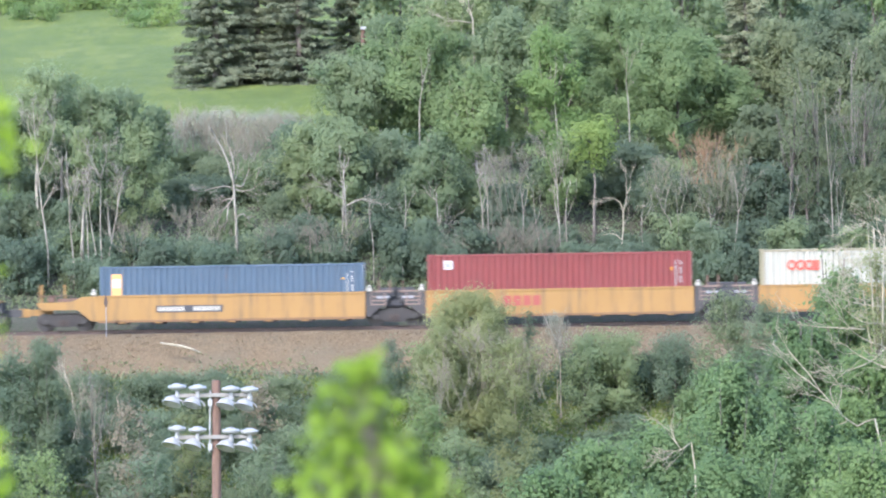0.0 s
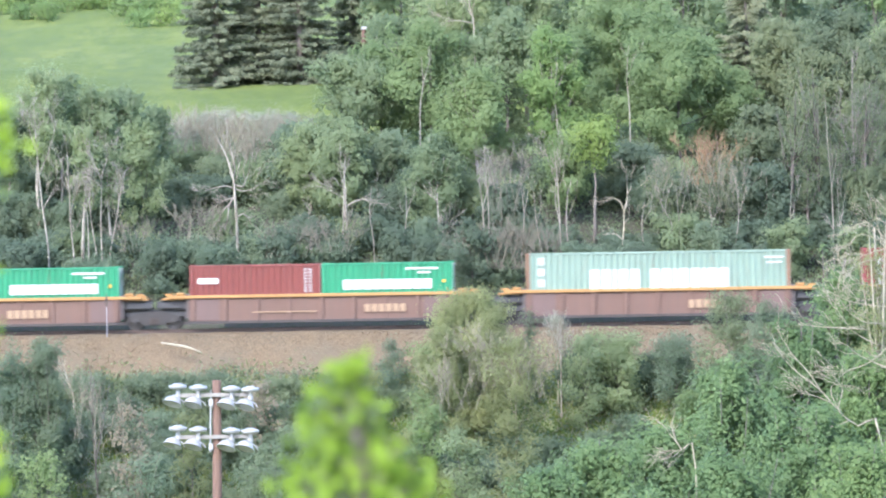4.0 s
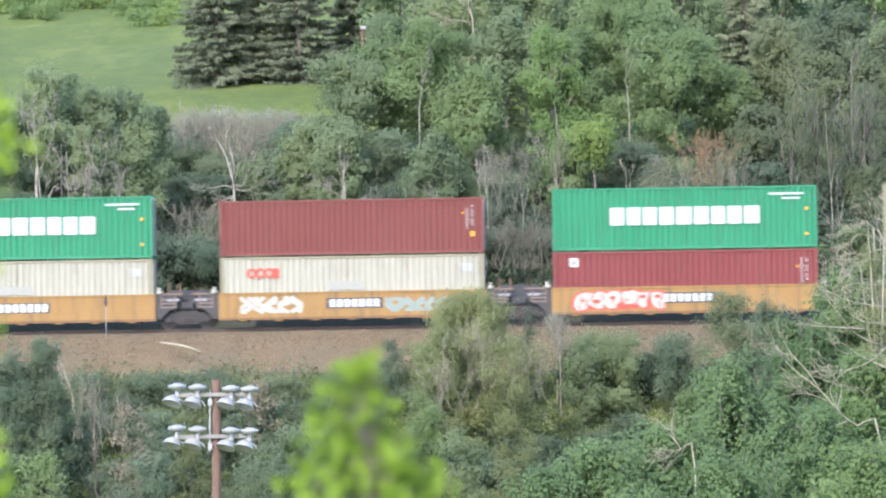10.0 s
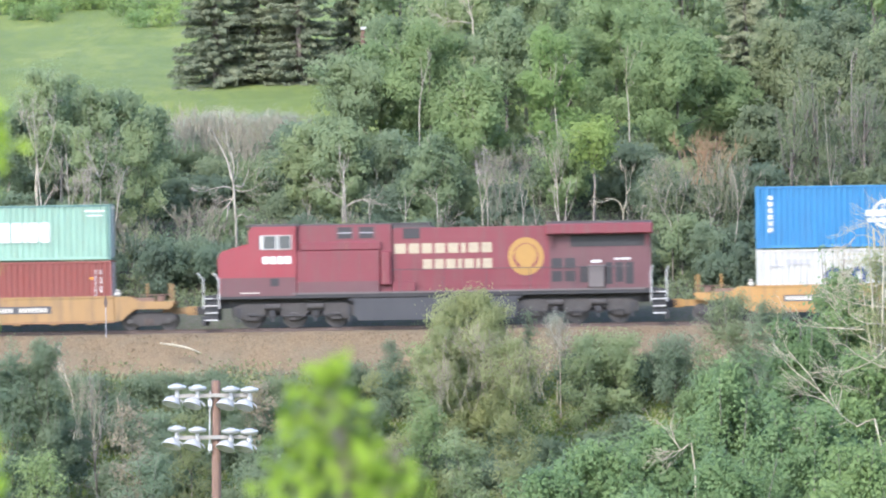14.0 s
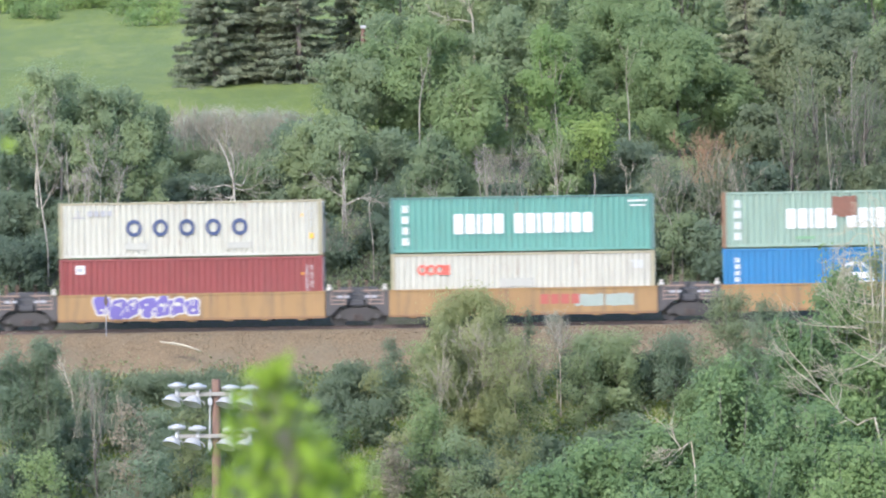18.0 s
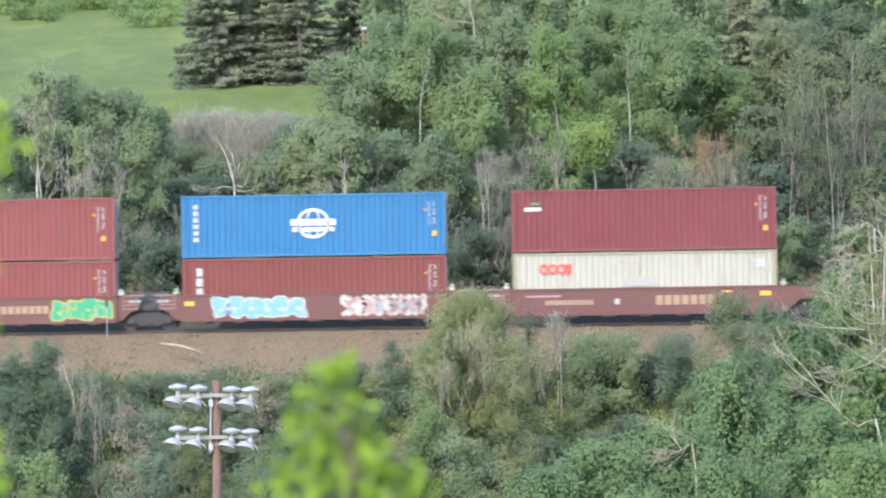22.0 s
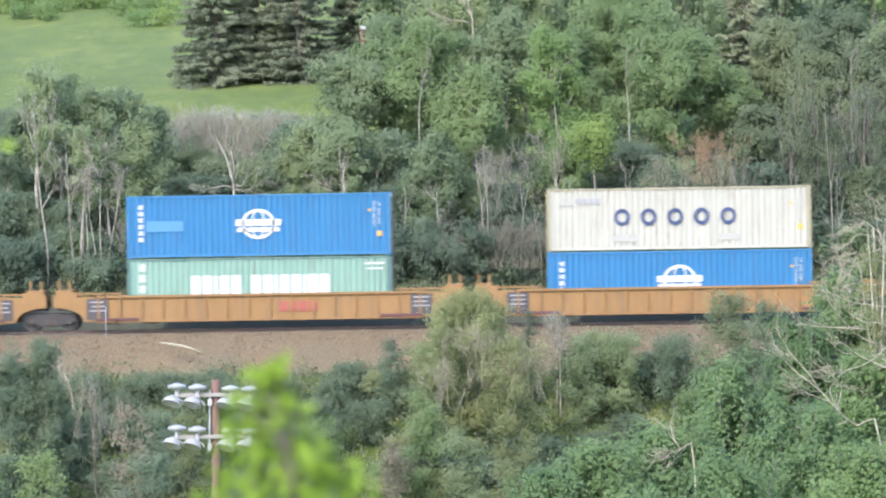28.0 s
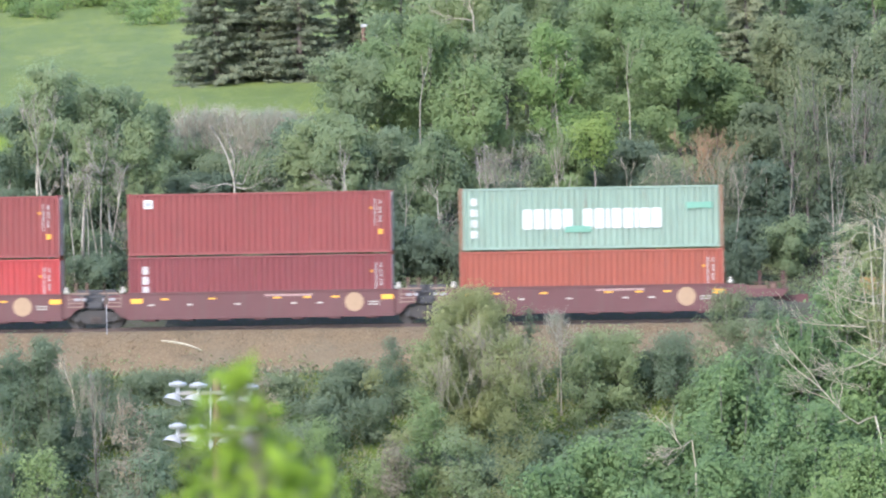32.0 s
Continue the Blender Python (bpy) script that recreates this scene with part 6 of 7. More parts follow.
def spruce(h, d, top, base_half, seed, count=11000, label="tall dark green spruce on the meadow edge"):
    """A spruce: straight trunk, whorls of drooping boughs, each hung with needle sprays."""
    rng = np.random.default_rng(seed)
    x = sight(h, 441, d).x
    z0 = land(x, d)
    high, rad = sight(h, top, d).z - z0, base_half * d / 12808.0
    root = tagged(new("spruce_tree"), label, "tree", "spruces")
    root.location = (x, d, z0 - 0.1)
    bm = bmesh.new()
    tube(bm, [(0, 0, 0), (0, 0, high * 0.5), (0, 0, high)], [0.20, 0.11, 0.01], 8)
    c, nrm, ax = [], [], []
    z = 0.25
    while z < high * 0.98:
        f = z / high
        reach = rad * (1 - f) ** 0.85
        for _ in range(max(6, int(18 * (1 - 0.5 * f)))):
            a, ln = rng.uniform(0, 6.283), reach * rng.uniform(0.65, 1.12)
            u = np.array([math.cos(a), math.sin(a), 0])
            o = np.array([0, 0, z + rng.uniform(-0.17, 0.17)])
            tip = o + u * ln + np.array([0, 0, -0.10 * ln + rng.normal(0, 0.06)])
            mid = (o + tip) / 2 + np.array([0, 0, -0.10 * ln])
            tube(bm, [o, mid, tip], [0.03, 0.018, 0.006], 3)
            k = max(8, int(ln * 48))
            t = rng.uniform(0.12, 1.0, (k, 1)) ** 0.75
            pt = o * (1 - t) ** 2 + 2 * mid * t * (1 - t) + tip * t * t
            side = np.array([-u[1], u[0], 0])
            pt = pt + side * rng.normal(0, 0.16, (k, 1)) * (0.4 + ln * 0.32) * (1.15 - t) + np.array([0, 0, -0.06]) + rng.normal(0, 1, (k, 3)) * np.array([0.05, 0.05, 0.045])
            c.append(pt), nrm.append(unit(0.9 * SUNWARD + 0.55 * rng.normal(size=(k, 3)) + 0.3 * u)), ax.append(np.tile(u + np.array([0, 0, -0.35]), (k, 1)))
        z += 0.46 * (1 - 0.35 * f)
    part("trunk", bm, M["trunk_dark"], root)
    part("needles", leaf_mesh("needles", np.concatenate(c), np.concatenate(nrm), 0.27, 0.34, rng, np.concatenate(ax), corners=3), M["needle"], root)
    return root


def rounded(ps, cuts=3):
    """A smooth line through the given points."""
    out = []
    for i in range(len(ps) - 1):
        a, b = ps[max(0, i - 1)], ps[i]
        c, d = ps[i + 1], ps[min(len(ps) - 1, i + 2)]
        for k in range(cuts):
            t = k / cuts
            out.append(0.5 * (2 * b + (c - a) * t + (2 * a - 5 * b + 4 * c - d) * t * t + (3 * b - a - 3 * c + d) * t ** 3))
    return out + [ps[-1]]


def twig(bm, s, run, long, r, rng, depth):
    """A thin bent shoot that forks again and again."""
    u = Vector((run.x + rng.uniform(-0.55, 0.55), run.y * 0.4 + rng.uniform(-0.35, 0.35), run.z + rng.uniform(-0.45, 0.55)))
    u = u.normalized() if u.length > 0.05 else Vector((0, 0, 1))
    sag = Vector((u.z * 0.6, 0, -u.x)) * rng.choice((-1, 1)) * rng.uniform(0.08, 0.24) * long
    e = s + u * long
    tube(bm, [s, s + u * long * 0.33 + sag * 0.9, s + u * long * 0.67 + sag, e], [max(r, 0.008), max(r * 0.75, 0.007), max(r * 0.5, 0.006), 0.004], 3)
    if depth:
        for _ in range(3):
            twig(bm, s.lerp(e, rng.uniform(0.3, 0.95)) + sag * 0.8, u, long * rng.uniform(0.35, 0.6), r * 0.6, rng, depth - 1)


def bare_bush(h, d, top, low, wide, stems, wood, seed, label, name="bare_bush", r=0.012, group=""):
    """A leafless bush: many thin stems that fan out from one foot and fork near their ends."""
    rng = random.Random(seed)
    o = sight(h, low, d)
    high, half = sight(h, top, d).z - o.z, wide * d / 12808.0
    root = tagged(new(name), label, "shrub", group)
    root.location = o
    for _ in range(stems):
        bm = bmesh.new()
        q, k = rng.uniform(-1, 1), rng.uniform(0.6, 1.0)
        f = Vector((q * half * 0.75 + rng.uniform(-0.2, 0.2) * half, rng.uniform(-0.4, 0.4), -0.15))
        e = Vector((q * half + rng.uniform(-0.8, 0.8) * half, rng.uniform(-0.7, 0.7), high * k * (1 - 0.25 * q * q)))
        m = f.lerp(e, 0.5) + Vector((-q * half * rng.uniform(0.0, 0.3), 0, 0.06 * high))
        tube(bm, [f, m, e], [r, r * 0.75, 0.005], 3)
        for _ in range(4):
            g = rng.uniform(0.35, 0.95)
            p = f.lerp(m, g * 2) if g < 0.5 else m.lerp(e, g * 2 - 1)
            twig(bm, p, (e - f).normalized(), high * rng.uniform(0.15, 0.34), r * 0.6, rng, 1)
        part("stem", bm, wood, root)
    return root


def dead_wood(h, d, lines, label, wood="trunk_dead", name="dead_tree", thick=0.05, category="dead tree", twigs=7):
    """A leafless tree drawn from its trunk and limbs, given as bearings."""
    root = tagged(new(name), label, category)
    o = sight(h, 441, d)
    root.location = (o.x, d, land(o.x, d))
    rng = random.Random(int(h))
    for i, line in enumerate(lines):
        bm = bmesh.new()
        ps = [sight(a, b, d) - Vector(root.location) + Vector((0, rng.uniform(-0.4, 0.4) * (j > 0), 0)) for j, (a, b) in enumerate(line)]
        if i == 0:
            ps = [Vector((ps[0].x, 0, 0))] + ps
        ps = rounded(ps)
        t = thick * (1.0 if i == 0 else 0.55)
        rr = [t * (1 - 0.75 * j / (len(ps) - 1)) for j in range(len(ps))]
        tube(bm, ps, rr, 5)
        for _ in range(twigs):
            j = rng.randrange(max(1, len(ps) // 2), len(ps))
            s = ps[j - 1].lerp(ps[j], rng.random())
            run = (ps[j] - ps[j - 1]).normalized()
            twig(bm, s, run, rng.uniform(0.35, 1.15), t * 0.30, rng, 1 if thick < 0.05 else 2)
        part("trunk" if i == 0 else "limb", bm, M[wood], root, smooth=True)
    return root


def build_woods():
    pale, dark, dead = M["trunk_pale"], M["trunk_dark"], M["trunk_dead"]
    A, B = "grey-green aspen with thin pale trunk on the slope", "leafy green birch on the wooded slope"
    # aspens at the left of the slope, their pale stems bare below
    for i, (h, d, top, w, m, n) in enumerate(((70, 352, 118, 62, "aspen", 7000), (112, 356, 130, 58, "aspen", 6500), (170, 354, 150, 60, "aspen", 7500), (222, 357, 158, 52, "aspen", 6500),
                                              (15, 353, 190, 50, "shrub", 5500), (262, 360, 195, 52, "aspen", 5000), (142, 349, 215, 34, "aspen", 2600), (195, 350, 245, 34, "aspen", 1500))):
        tree(h, d, top, w * 0.88, M[m], pale, 100 + i, int(n * 0.72), 0.18, 0.42, label=A, name="aspen_tree", group="aspens on the slope")
    # stems standing in front of the left thicket
    S = "slender pale bare aspen in front of the thicket"
    dead_wood(72, 346.5, [[(84, 440), (74, 370), (66, 300), (62, 240), (58, 190)], [(68, 310), (84, 270), (96, 225), (92, 190)], [(64, 270), (52, 235), (44, 200)], [(75, 370), (95, 330)]], S, "trunk_pale", "bare_aspen", 0.055)
    dead_wood(124, 346.5, [[(130, 462), (124, 400), (121, 330), (116, 270)], [(122, 340), (110, 300)], [(123, 380), (134, 330)]], S, "trunk_pale", "bare_aspen", 0.05)
    dead_wood(180, 346.3, [[(180, 472), (177, 400), (178, 330), (176, 312)], [(177, 315), (165, 290), (158, 278)], [(177, 315), (186, 285), (190, 262)], [(178, 330), (160, 316), (145, 312)]], S, "trunk_pale", "bare_aspen", 0.055)
    dead_wood(155, 346.6, [[(172, 465), (160, 390), (152, 310)], [(160, 390), (156, 330)]], S, "trunk_pale", "bare_aspen", 0.05)
    dead_wood(208, 346.6, [[(190, 468), (204, 390), (216, 320), (222, 300)], [(207, 380), (209, 330)]], S, "trunk_pale", "bare_aspen", 0.055)
    dead_wood(600, 348, [[(604, 445), (607, 380), (606, 320)], [(606, 350), (580, 335)]], S, "trunk_pale", "bare_aspen", 0.06)
    dead_wood(850, 349, [[(855, 430), (853, 370), (846, 315)], [(853, 370), (862, 330)]], S, "trunk_pale", "bare_aspen", 0.06)
    # mixed woodland across the middle and right
    rows = ((632, 362, 100, 75, "aspen", 9000), (675, 366, 85, 80, "birch", 9500), (705, 371, 40, 80, "aspen", 9000), (610, 352, 215, 62, "aspen", 6500), (545, 354, 225, 55, "aspen", 5500),
            (680, 354, 240, 62, "shrub", 6500), (760, 362, 45, 85, "birch", 9500), (820, 369, -40, 95, "aspen", 10500), (850, 357, 120, 72, "birch", 8000), (905, 364, 20, 80, "aspen", 9500),
            (770, 350, 235, 55, "aspen", 5000), (985, 358, 40, 62, "lime", 6500), (1000, 352, 235, 50, "birch", 4200), (935, 372, -60, 95, "aspen", 10500), (1090, 369, -30, 90, "birch", 10500),
            (1205, 359, 70, 112, "birch", 14500), (1150, 366, 30, 90, "birch", 10000), (1275, 361, 105, 75, "birch", 9000), (1048, 350, 205, 50, "bright", 1900), (1120, 354, 265, 60, "shaded", 6500),
            (1165, 351, 310, 55, "shaded", 5500), (1345, 356, 200, 70, "olive", 7500), (1395, 362, 35, 78, "olive", 9000), (1445, 356, 90, 62, "olive", 6500), (1490, 362, 15, 85, "olive", 9000),
            (1550, 357, 60, 70, "olive", 7500), (1360, 349, 300, 60, "shaded", 6500), (1455, 350, 320, 56, "shaded", 5500), (1540, 350, 300, 50, "olive", 4500), (520, 358, 215, 48, "shrub", 4500),
            (1020, 366, 60, 70, "birch", 7500), (735, 352, 300, 45, "shrub", 4500), (900, 350, 330, 48, "shaded", 4200), (1250, 352, 330, 58, "shaded", 6000), (1600, 360, 40, 80, "aspen", 8000))
    for i, (h, d, top, w, m, n) in enumerate(rows):
        tree(h, d, top, w, M[m], pale if i % 3 else dark, 200 + i, n, 0.20, 0.66 if m == "bright" else 0.22, label=B if m in ("birch", "bright", "lime") else "olive-green half-bare tree on the wooded slope" if m == "olive" else A, name="birch_tree" if m in ("birch", "bright", "lime") else "aspen_tree", group="woodland trees")
    # far rows that close the wood behind
    for i in range(29):
        h = 720 + i * 33
        d = 385 + (i * 7 % 5) * 7
        tree(h, d, -130 + (i * 37 % 60), 78, M[("aspen", "birch", "shrub")[i % 3]], dark, 300 + i, 3600, 0.32, 0.12, label="woodland tree higher up the slope", name="woodland_tree", group="woodland trees", limbs=11)
    # thicket at the foot of the slope behind the train
    rng = random.Random(9)
    for i in range(60):
        h = -20 + i * 27 + rng.uniform(-12, 12)
        d = 344.5 + rng.uniform(0, 6)
        m = rng.choice(("shaded", "shrub", "aspen", "shaded", "shaded", "shrub"))
        top = rng.uniform(385, 455) if not (h < 250 or 350 < h < 470) else rng.uniform(425, 472)
        tree(h, d - (h - 784) * 0.001, top, rng.uniform(30, 52), M[m], dark, 400 + i, 2600, 0.17, 0.06, label="dense green shrub at the foot of the slope", category="shrub", name="shrub", group="shrubs behind the track", limbs=9, shape=0.8)
    for i in range(30):
        h = 230 + i * 46 + rng.uniform(-15, 15)
        if h > 1600:
            continue
        tree(h, 352 + rng.uniform(0, 6), rng.uniform(290, 390), rng.uniform(40, 62), M[rng.choice(("shaded", "aspen", "shrub", "shaded"))], dark, 480 + i, 3600, 0.18, 0.08, label="dense green shrub on the wooded slope", category="shrub", name="shrub", group="shrubs on the slope", limbs=10, shape=0.7)
    for i in range(26):
        h = -20 + i * 23 + rng.uniform(-10, 10)
        d = 357 + rng.uniform(0, 12)
        tree(h, d, rng.uniform(255, 330), rng.uniform(40, 58), M[rng.choice(("shrub", "aspen", "shrub", "bank", "shrub"))], dark, 560 + i, 3200, 0.19, 0.06, label="dense green shrub on the wooded slope", category="shrub", name="shrub", group="shrubs on the slope", limbs=10, shape=0.7)
    for i in range(9):
        h = -5 + i * 29
        tree(h, 351.5 + rng.uniform(0, 2.5), rng.uniform(318, 372), rng.uniform(32, 44), M[("shaded", "shrub", "shaded")[i % 3]], dark, 600 + i, 2600, 0.17, 0.06, label="dense green shrub behind the pale aspen stems", category="shrub", name="shrub", group="shrubs on the slope", limbs=10, shape=0.8)
    tree(250, 351, 205, 44, M["aspen"], dark, 612, 4200, 0.18, 0.12, label="dense green shrub on the wooded slope", category="shrub", name="shrub", group="shrubs on the slope", limbs=12, shape=0.75)
    # grey brush below the meadow, rusty bush
    for i, (h, top, w, m) in enumerate(((320, 215, 42, "grey"), (365, 200, 45, "grey"), (420, 195, 48, "grey"), (470, 200, 45, "grey"), (515, 205, 40, "grey"), (345, 250, 45, "silver"), (450, 255, 48, "shrub"), (300, 235, 45, "shrub"), (500, 270, 45, "aspen"))):
        tree(h, 366 + i % 3, top, w, M[m], M["trunk_dead"], 520 + i, 3400, 0.14, 0.10, 0.35, label="grey leafless brush below the meadow" if m == "grey" else "shrub below the meadow", category="shrub", name="brush", group="brush below the meadow", limbs=14, shape=0.8)
    tree(1262, 349, 245, 46, M["rusty"], M["trunk_dead"], 540, 1000, 0.12, 0.15, 0.4, label="rust-coloured half-dead bush on the slope", category="shrub", name="rusty_bush", limbs=16, shape=0.9)
    tree(1275, 348.3, 285, 50, M["olive"], M["trunk_grey"], 542, 3200, 0.14, 0.10, 0.5, label="olive half-bare bush on the slope", category="shrub", name="brush", limbs=16, shape=0.85)
    tree(1180, 348, 290, 46, M["olive"], M["trunk_grey"], 541, 2600, 0.12, 0.15, 0.4, label="grey-brown half-dead bush on the slope", category="shrub", name="brush", limbs=16, shape=0.9)
    # spruces
    spruce(388, 400, -230, 92, 600)
    spruce(462, 402, -280, 95, 601)
    spruce(535, 400, -240, 92, 602)
    spruce(628, 405, -200, 85, 603)
    spruce(1326, 366, -150, 92, 604, label="dark spruce among the broadleaf trees")
    # leafless trees
    dead_wood(415, 347.2, [[(418, 402), (416, 370), (414, 337), (411, 314), (399, 277), (382, 243), (372, 226)], [(411, 314), (414, 298), (412, 281), (406, 262), (401, 243), (400, 215)], [(414, 334), (430, 338), (451, 333)], [(414, 334), (400, 329), (386, 331), (374, 333), (361, 338)],
                        [(414, 345), (406, 359), (391, 376), (382, 402)], [(415, 350), (402, 352), (388, 358)], [(412, 325), (428, 330), (434, 315), (440, 300)], [(417, 385), (430, 378), (442, 390)], [(404, 362), (402, 385), (400, 398)]], "bleached dead tree with bent limbs", "trunk_pale", thick=0.085, twigs=5)
    dead_wood(1100, 345.5, [[(1098, 465), (1103, 403), (1103, 373), (1109, 351), (1108, 325)], [(1102, 372), (1096, 357), (1082, 350), (1066, 351)], [(1101, 425), (1090, 415), (1078, 412)], [(1104, 395), (1112, 385)], [(1108, 345), (1116, 330)]], "bleached dead stem behind the track", thick=0.07, twigs=2)
    for h, line in ((861, [(863, 365), (858, 310), (855, 256)]), (986, [(990, 405), (981, 350), (986, 286), (984, 262)]), (1003, [(1005, 455), (1001, 390), (1004, 340), (1010, 318)]), (1180, [(1189, 405), (1176, 375), (1161, 343)]), (1200, [(1207, 448), (1200, 390), (1196, 338)]),
                    (1470, [(1474, 420), (1471, 330), (1464, 270), (1459, 170)]), (1486, [(1487, 460), (1485, 400), (1480, 330)]), (148, [(155, 418), (152, 370), (148, 316)]), (655, [(660, 430), (653, 380), (656, 330)]), (715, [(712, 440), (718, 380), (716, 330)]),
                    (925, [(922, 460), (926, 380), (919, 318)]), (950, [(958, 450), (948, 395), (944, 350)]), (1135, [(1139, 450), (1134, 400), (1140, 355)]), (1255, [(1251, 450), (1257, 400), (1254, 360)]), (1305, [(1300, 440), (1306, 380), (1302, 330)]), (1400, [(1404, 450), (1397, 390), (1401, 320)]),
                    (745, [(742, 200), (747, 150), (744, 100)]), (983, [(986, 235), (981, 170), (984, 110)]), (1110, [(1113, 200), (1108, 140), (1111, 80)])):
        low = line[0][1] > 300
        dead_wood(h, 345.8 if low else 357, [line, [line[1], ((line[1][0] + line[2][0]) / 2 + 9, (line[1][1] + line[2][1]) / 2), (line[2][0] + 15, line[2][1] + 6)]], "thin pale stem standing in the wood", "trunk_pale", "bare_aspen", 0.034 if low else 0.04, twigs=2)
    dead_wood(890, 350, [[(890, 420), (885, 350), (865, 280)], [(890, 400), (900, 330), (905, 275)], [(890, 400), (875, 330), (856, 300)], [(893, 400), (915, 330), (922, 290)]], "cluster of bare grey stems on the slope", "trunk_grey", thick=0.04, twigs=12)
    dead_wood(1510, 352, [[(1516, 430), (1512, 330), (1508, 220), (1506, 105)], [(1511, 300), (1490, 230), (1485, 190)], [(1512, 340), (1535, 250), (1548, 200)], [(1509, 250), (1520, 180)]], "tall bare grey tree with few twigs", "trunk_grey", thick=0.075, twigs=12)
    dead_wood(985, 351, [[(992, 430), (988, 370), (984, 310), (979, 265)], [(985, 330), (970, 285), (962, 262)]], "pale bare birch on the slope", "trunk_pale", "dead_birch", 0.06)
    dead_wood(612, 349.5, [[(614, 440), (611, 370), (607, 300)], [(611, 365), (640, 352), (665, 360)]], "grey bare aspen on the slope", "trunk_pale", "dead_aspen", 0.10)
    dead_wood(778, 348, [[(778, 500), (776, 420), (772, 340)], [(776, 430), (790, 390)]], "thin pale trunk behind the track", "trunk_pale", "dead_aspen", 0.08)
    dead_wood(545, 347, [[(550, 470), (548, 420), (544, 385)]], "thin pale bare aspen behind the track", "trunk_pale", "dead_aspen", 0.07)
    dead_wood(1485, 346, [[(1487, 500), (1484, 450), (1482, 415)]], "thin pale bare aspen behind the track", "trunk_pale", "dead_aspen", 0.10)
    dead_wood(830, 365, [[(838, 60), (832, 20), (826, -10)], [(834, 40), (800, 36), (778, 44)]], "bare bleached limb in the treetops", "trunk_dead", "dead_sapling", 0.07)
    # sparse grey trees at the right of the wood
    for i, (h, top, w) in enumerate(((1400, 150, 40), (1425, 230, 36), (1455, 110, 44), (1478, 200, 38), (1530, 130, 44), (1552, 190, 40))):
        tree(h, 348.5 + 0.4 * i, top, w, M["olive"], M["trunk_dark"], 650 + i, 1500, 0.13, 0.30, 0.5, label="sparse grey half-bare tree on the slope", name="sparse_tree", group="sparse trees on the slope", limbs=16)
    # leafless bushes: in the wood, below the meadow and on the bank
    for i, (h, d, top, low, w, n, m, lab) in enumerate((
            (893, 345.6, 265, 368, 30, 15, "bush_twig", "grey leafless bush on the slope"), (1245, 347.6, 232, 320, 46, 26, "rust_twig", "rust-brown leafless bush on the slope"),
            (1178, 347.2, 278, 335, 40, 11, "brush_twig", "grey-brown leafless bush on the slope"), (1300, 348, 275, 345, 40, 8, "brush_twig", "grey-brown leafless bush on the slope"),
            (305, 362, 190, 265, 40, 26, "brush_twig", "pale leafless brush below the meadow"), (350, 363, 195, 262, 42, 30, "brush_twig", "pale leafless brush below the meadow"),
            (405, 362, 200, 270, 44, 32, "brush_twig", "pale leafless brush below the meadow"), (455, 363, 198, 268, 44, 30, "brush_twig", "pale leafless brush below the meadow"),
            (505, 362, 205, 275, 42, 26, "brush_twig", "pale leafless brush below the meadow"), (430, 358, 235, 300, 42, 26, "brush_twig", "pale leafless brush below the meadow"),
            (160, 313.5, 650, 770, 36, 9, "brush_twig", "pale leafless shrub on the bank"), (195, 314, 695, 785, 42, 7, "brush_twig", "pale leafless shrub on the bank"),
            (870, 320.5, 572, 680, 62, 20, "brush_twig", "grey bare shoots in the willow bush"), (800, 319.5, 630, 720, 60, 16, "brush_twig", "grey bare shoots in the willow bush"),
            (930, 319.5, 612, 700, 40, 20, "brush_twig", "grey bare shoots in the willow bush"), (985, 326.5, 560, 600, 14, 16, "brush_twig", "small grey leafless shrub"),
            (850, 344.6, 392, 468, 50, 34, "bush_twig", "tangle of grey bare brush behind the track"), (905, 344.4, 385, 470, 55, 38, "bush_twig", "tangle of grey bare brush behind the track"), (962, 344.6, 398, 468, 48, 34, "bush_twig", "tangle of grey bare brush behind the track"),
            (590, 345, 380, 440, 45, 24, "bush_twig", "tangle of grey bare brush behind the track"), (500, 344.8, 395, 450, 50, 24, "bush_twig", "tangle of grey bare brush behind the track"), (350, 346, 350, 420, 50, 26, "bush_twig", "tangle of grey bare brush behind the track"), (240, 346, 380, 440, 40, 20, "bush_twig", "tangle of grey bare brush behind the track"),
            (1270, 346.6, 275, 370, 60, 13, "brush_twig", "olive-grey leafless bush on the slope"),
            (500, 330.3, 648, 690, 40, 18, "brush_twig", "dry brown weeds on the bank"), (330, 329.5, 655, 700, 45, 18, "brush_twig", "dry brown weeds on the bank"))):
        bare_bush(h, d, top, low, w, n, M[m], 1200 + i, lab, group="leafless bushes")
    # taller weeds at the top of the meadow
    for i in range(34):
        h, v = -20 + (i * 61.8) % 390, 6 + (i * 53 % 61) * (i * 7 % 10) / 10
        d = 400.0
        while d < 640 and sight(h, v, d).z > land(sight(h, v, d).x, d):
            d += 2.0
        high = 0.35 + 0.8 * (i * 29 % 10) / 10
        tree(h, d, v - high / d * 12808, 18 + 5 * (i % 5), M[("bright", "lime", "bright", "lime")[i % 4]], dark, 670 + i, 420, 0.20, 0.05, label="bright green bush at the top of the meadow", category="shrub", name="meadow_bush", group="bushes on the meadow", limbs=8, shape=0.85)
    # the bank below the track
    def topline(h):
        return 600 if h < 105 else 655 if h < 690 else 600 if h < 1230 else 575
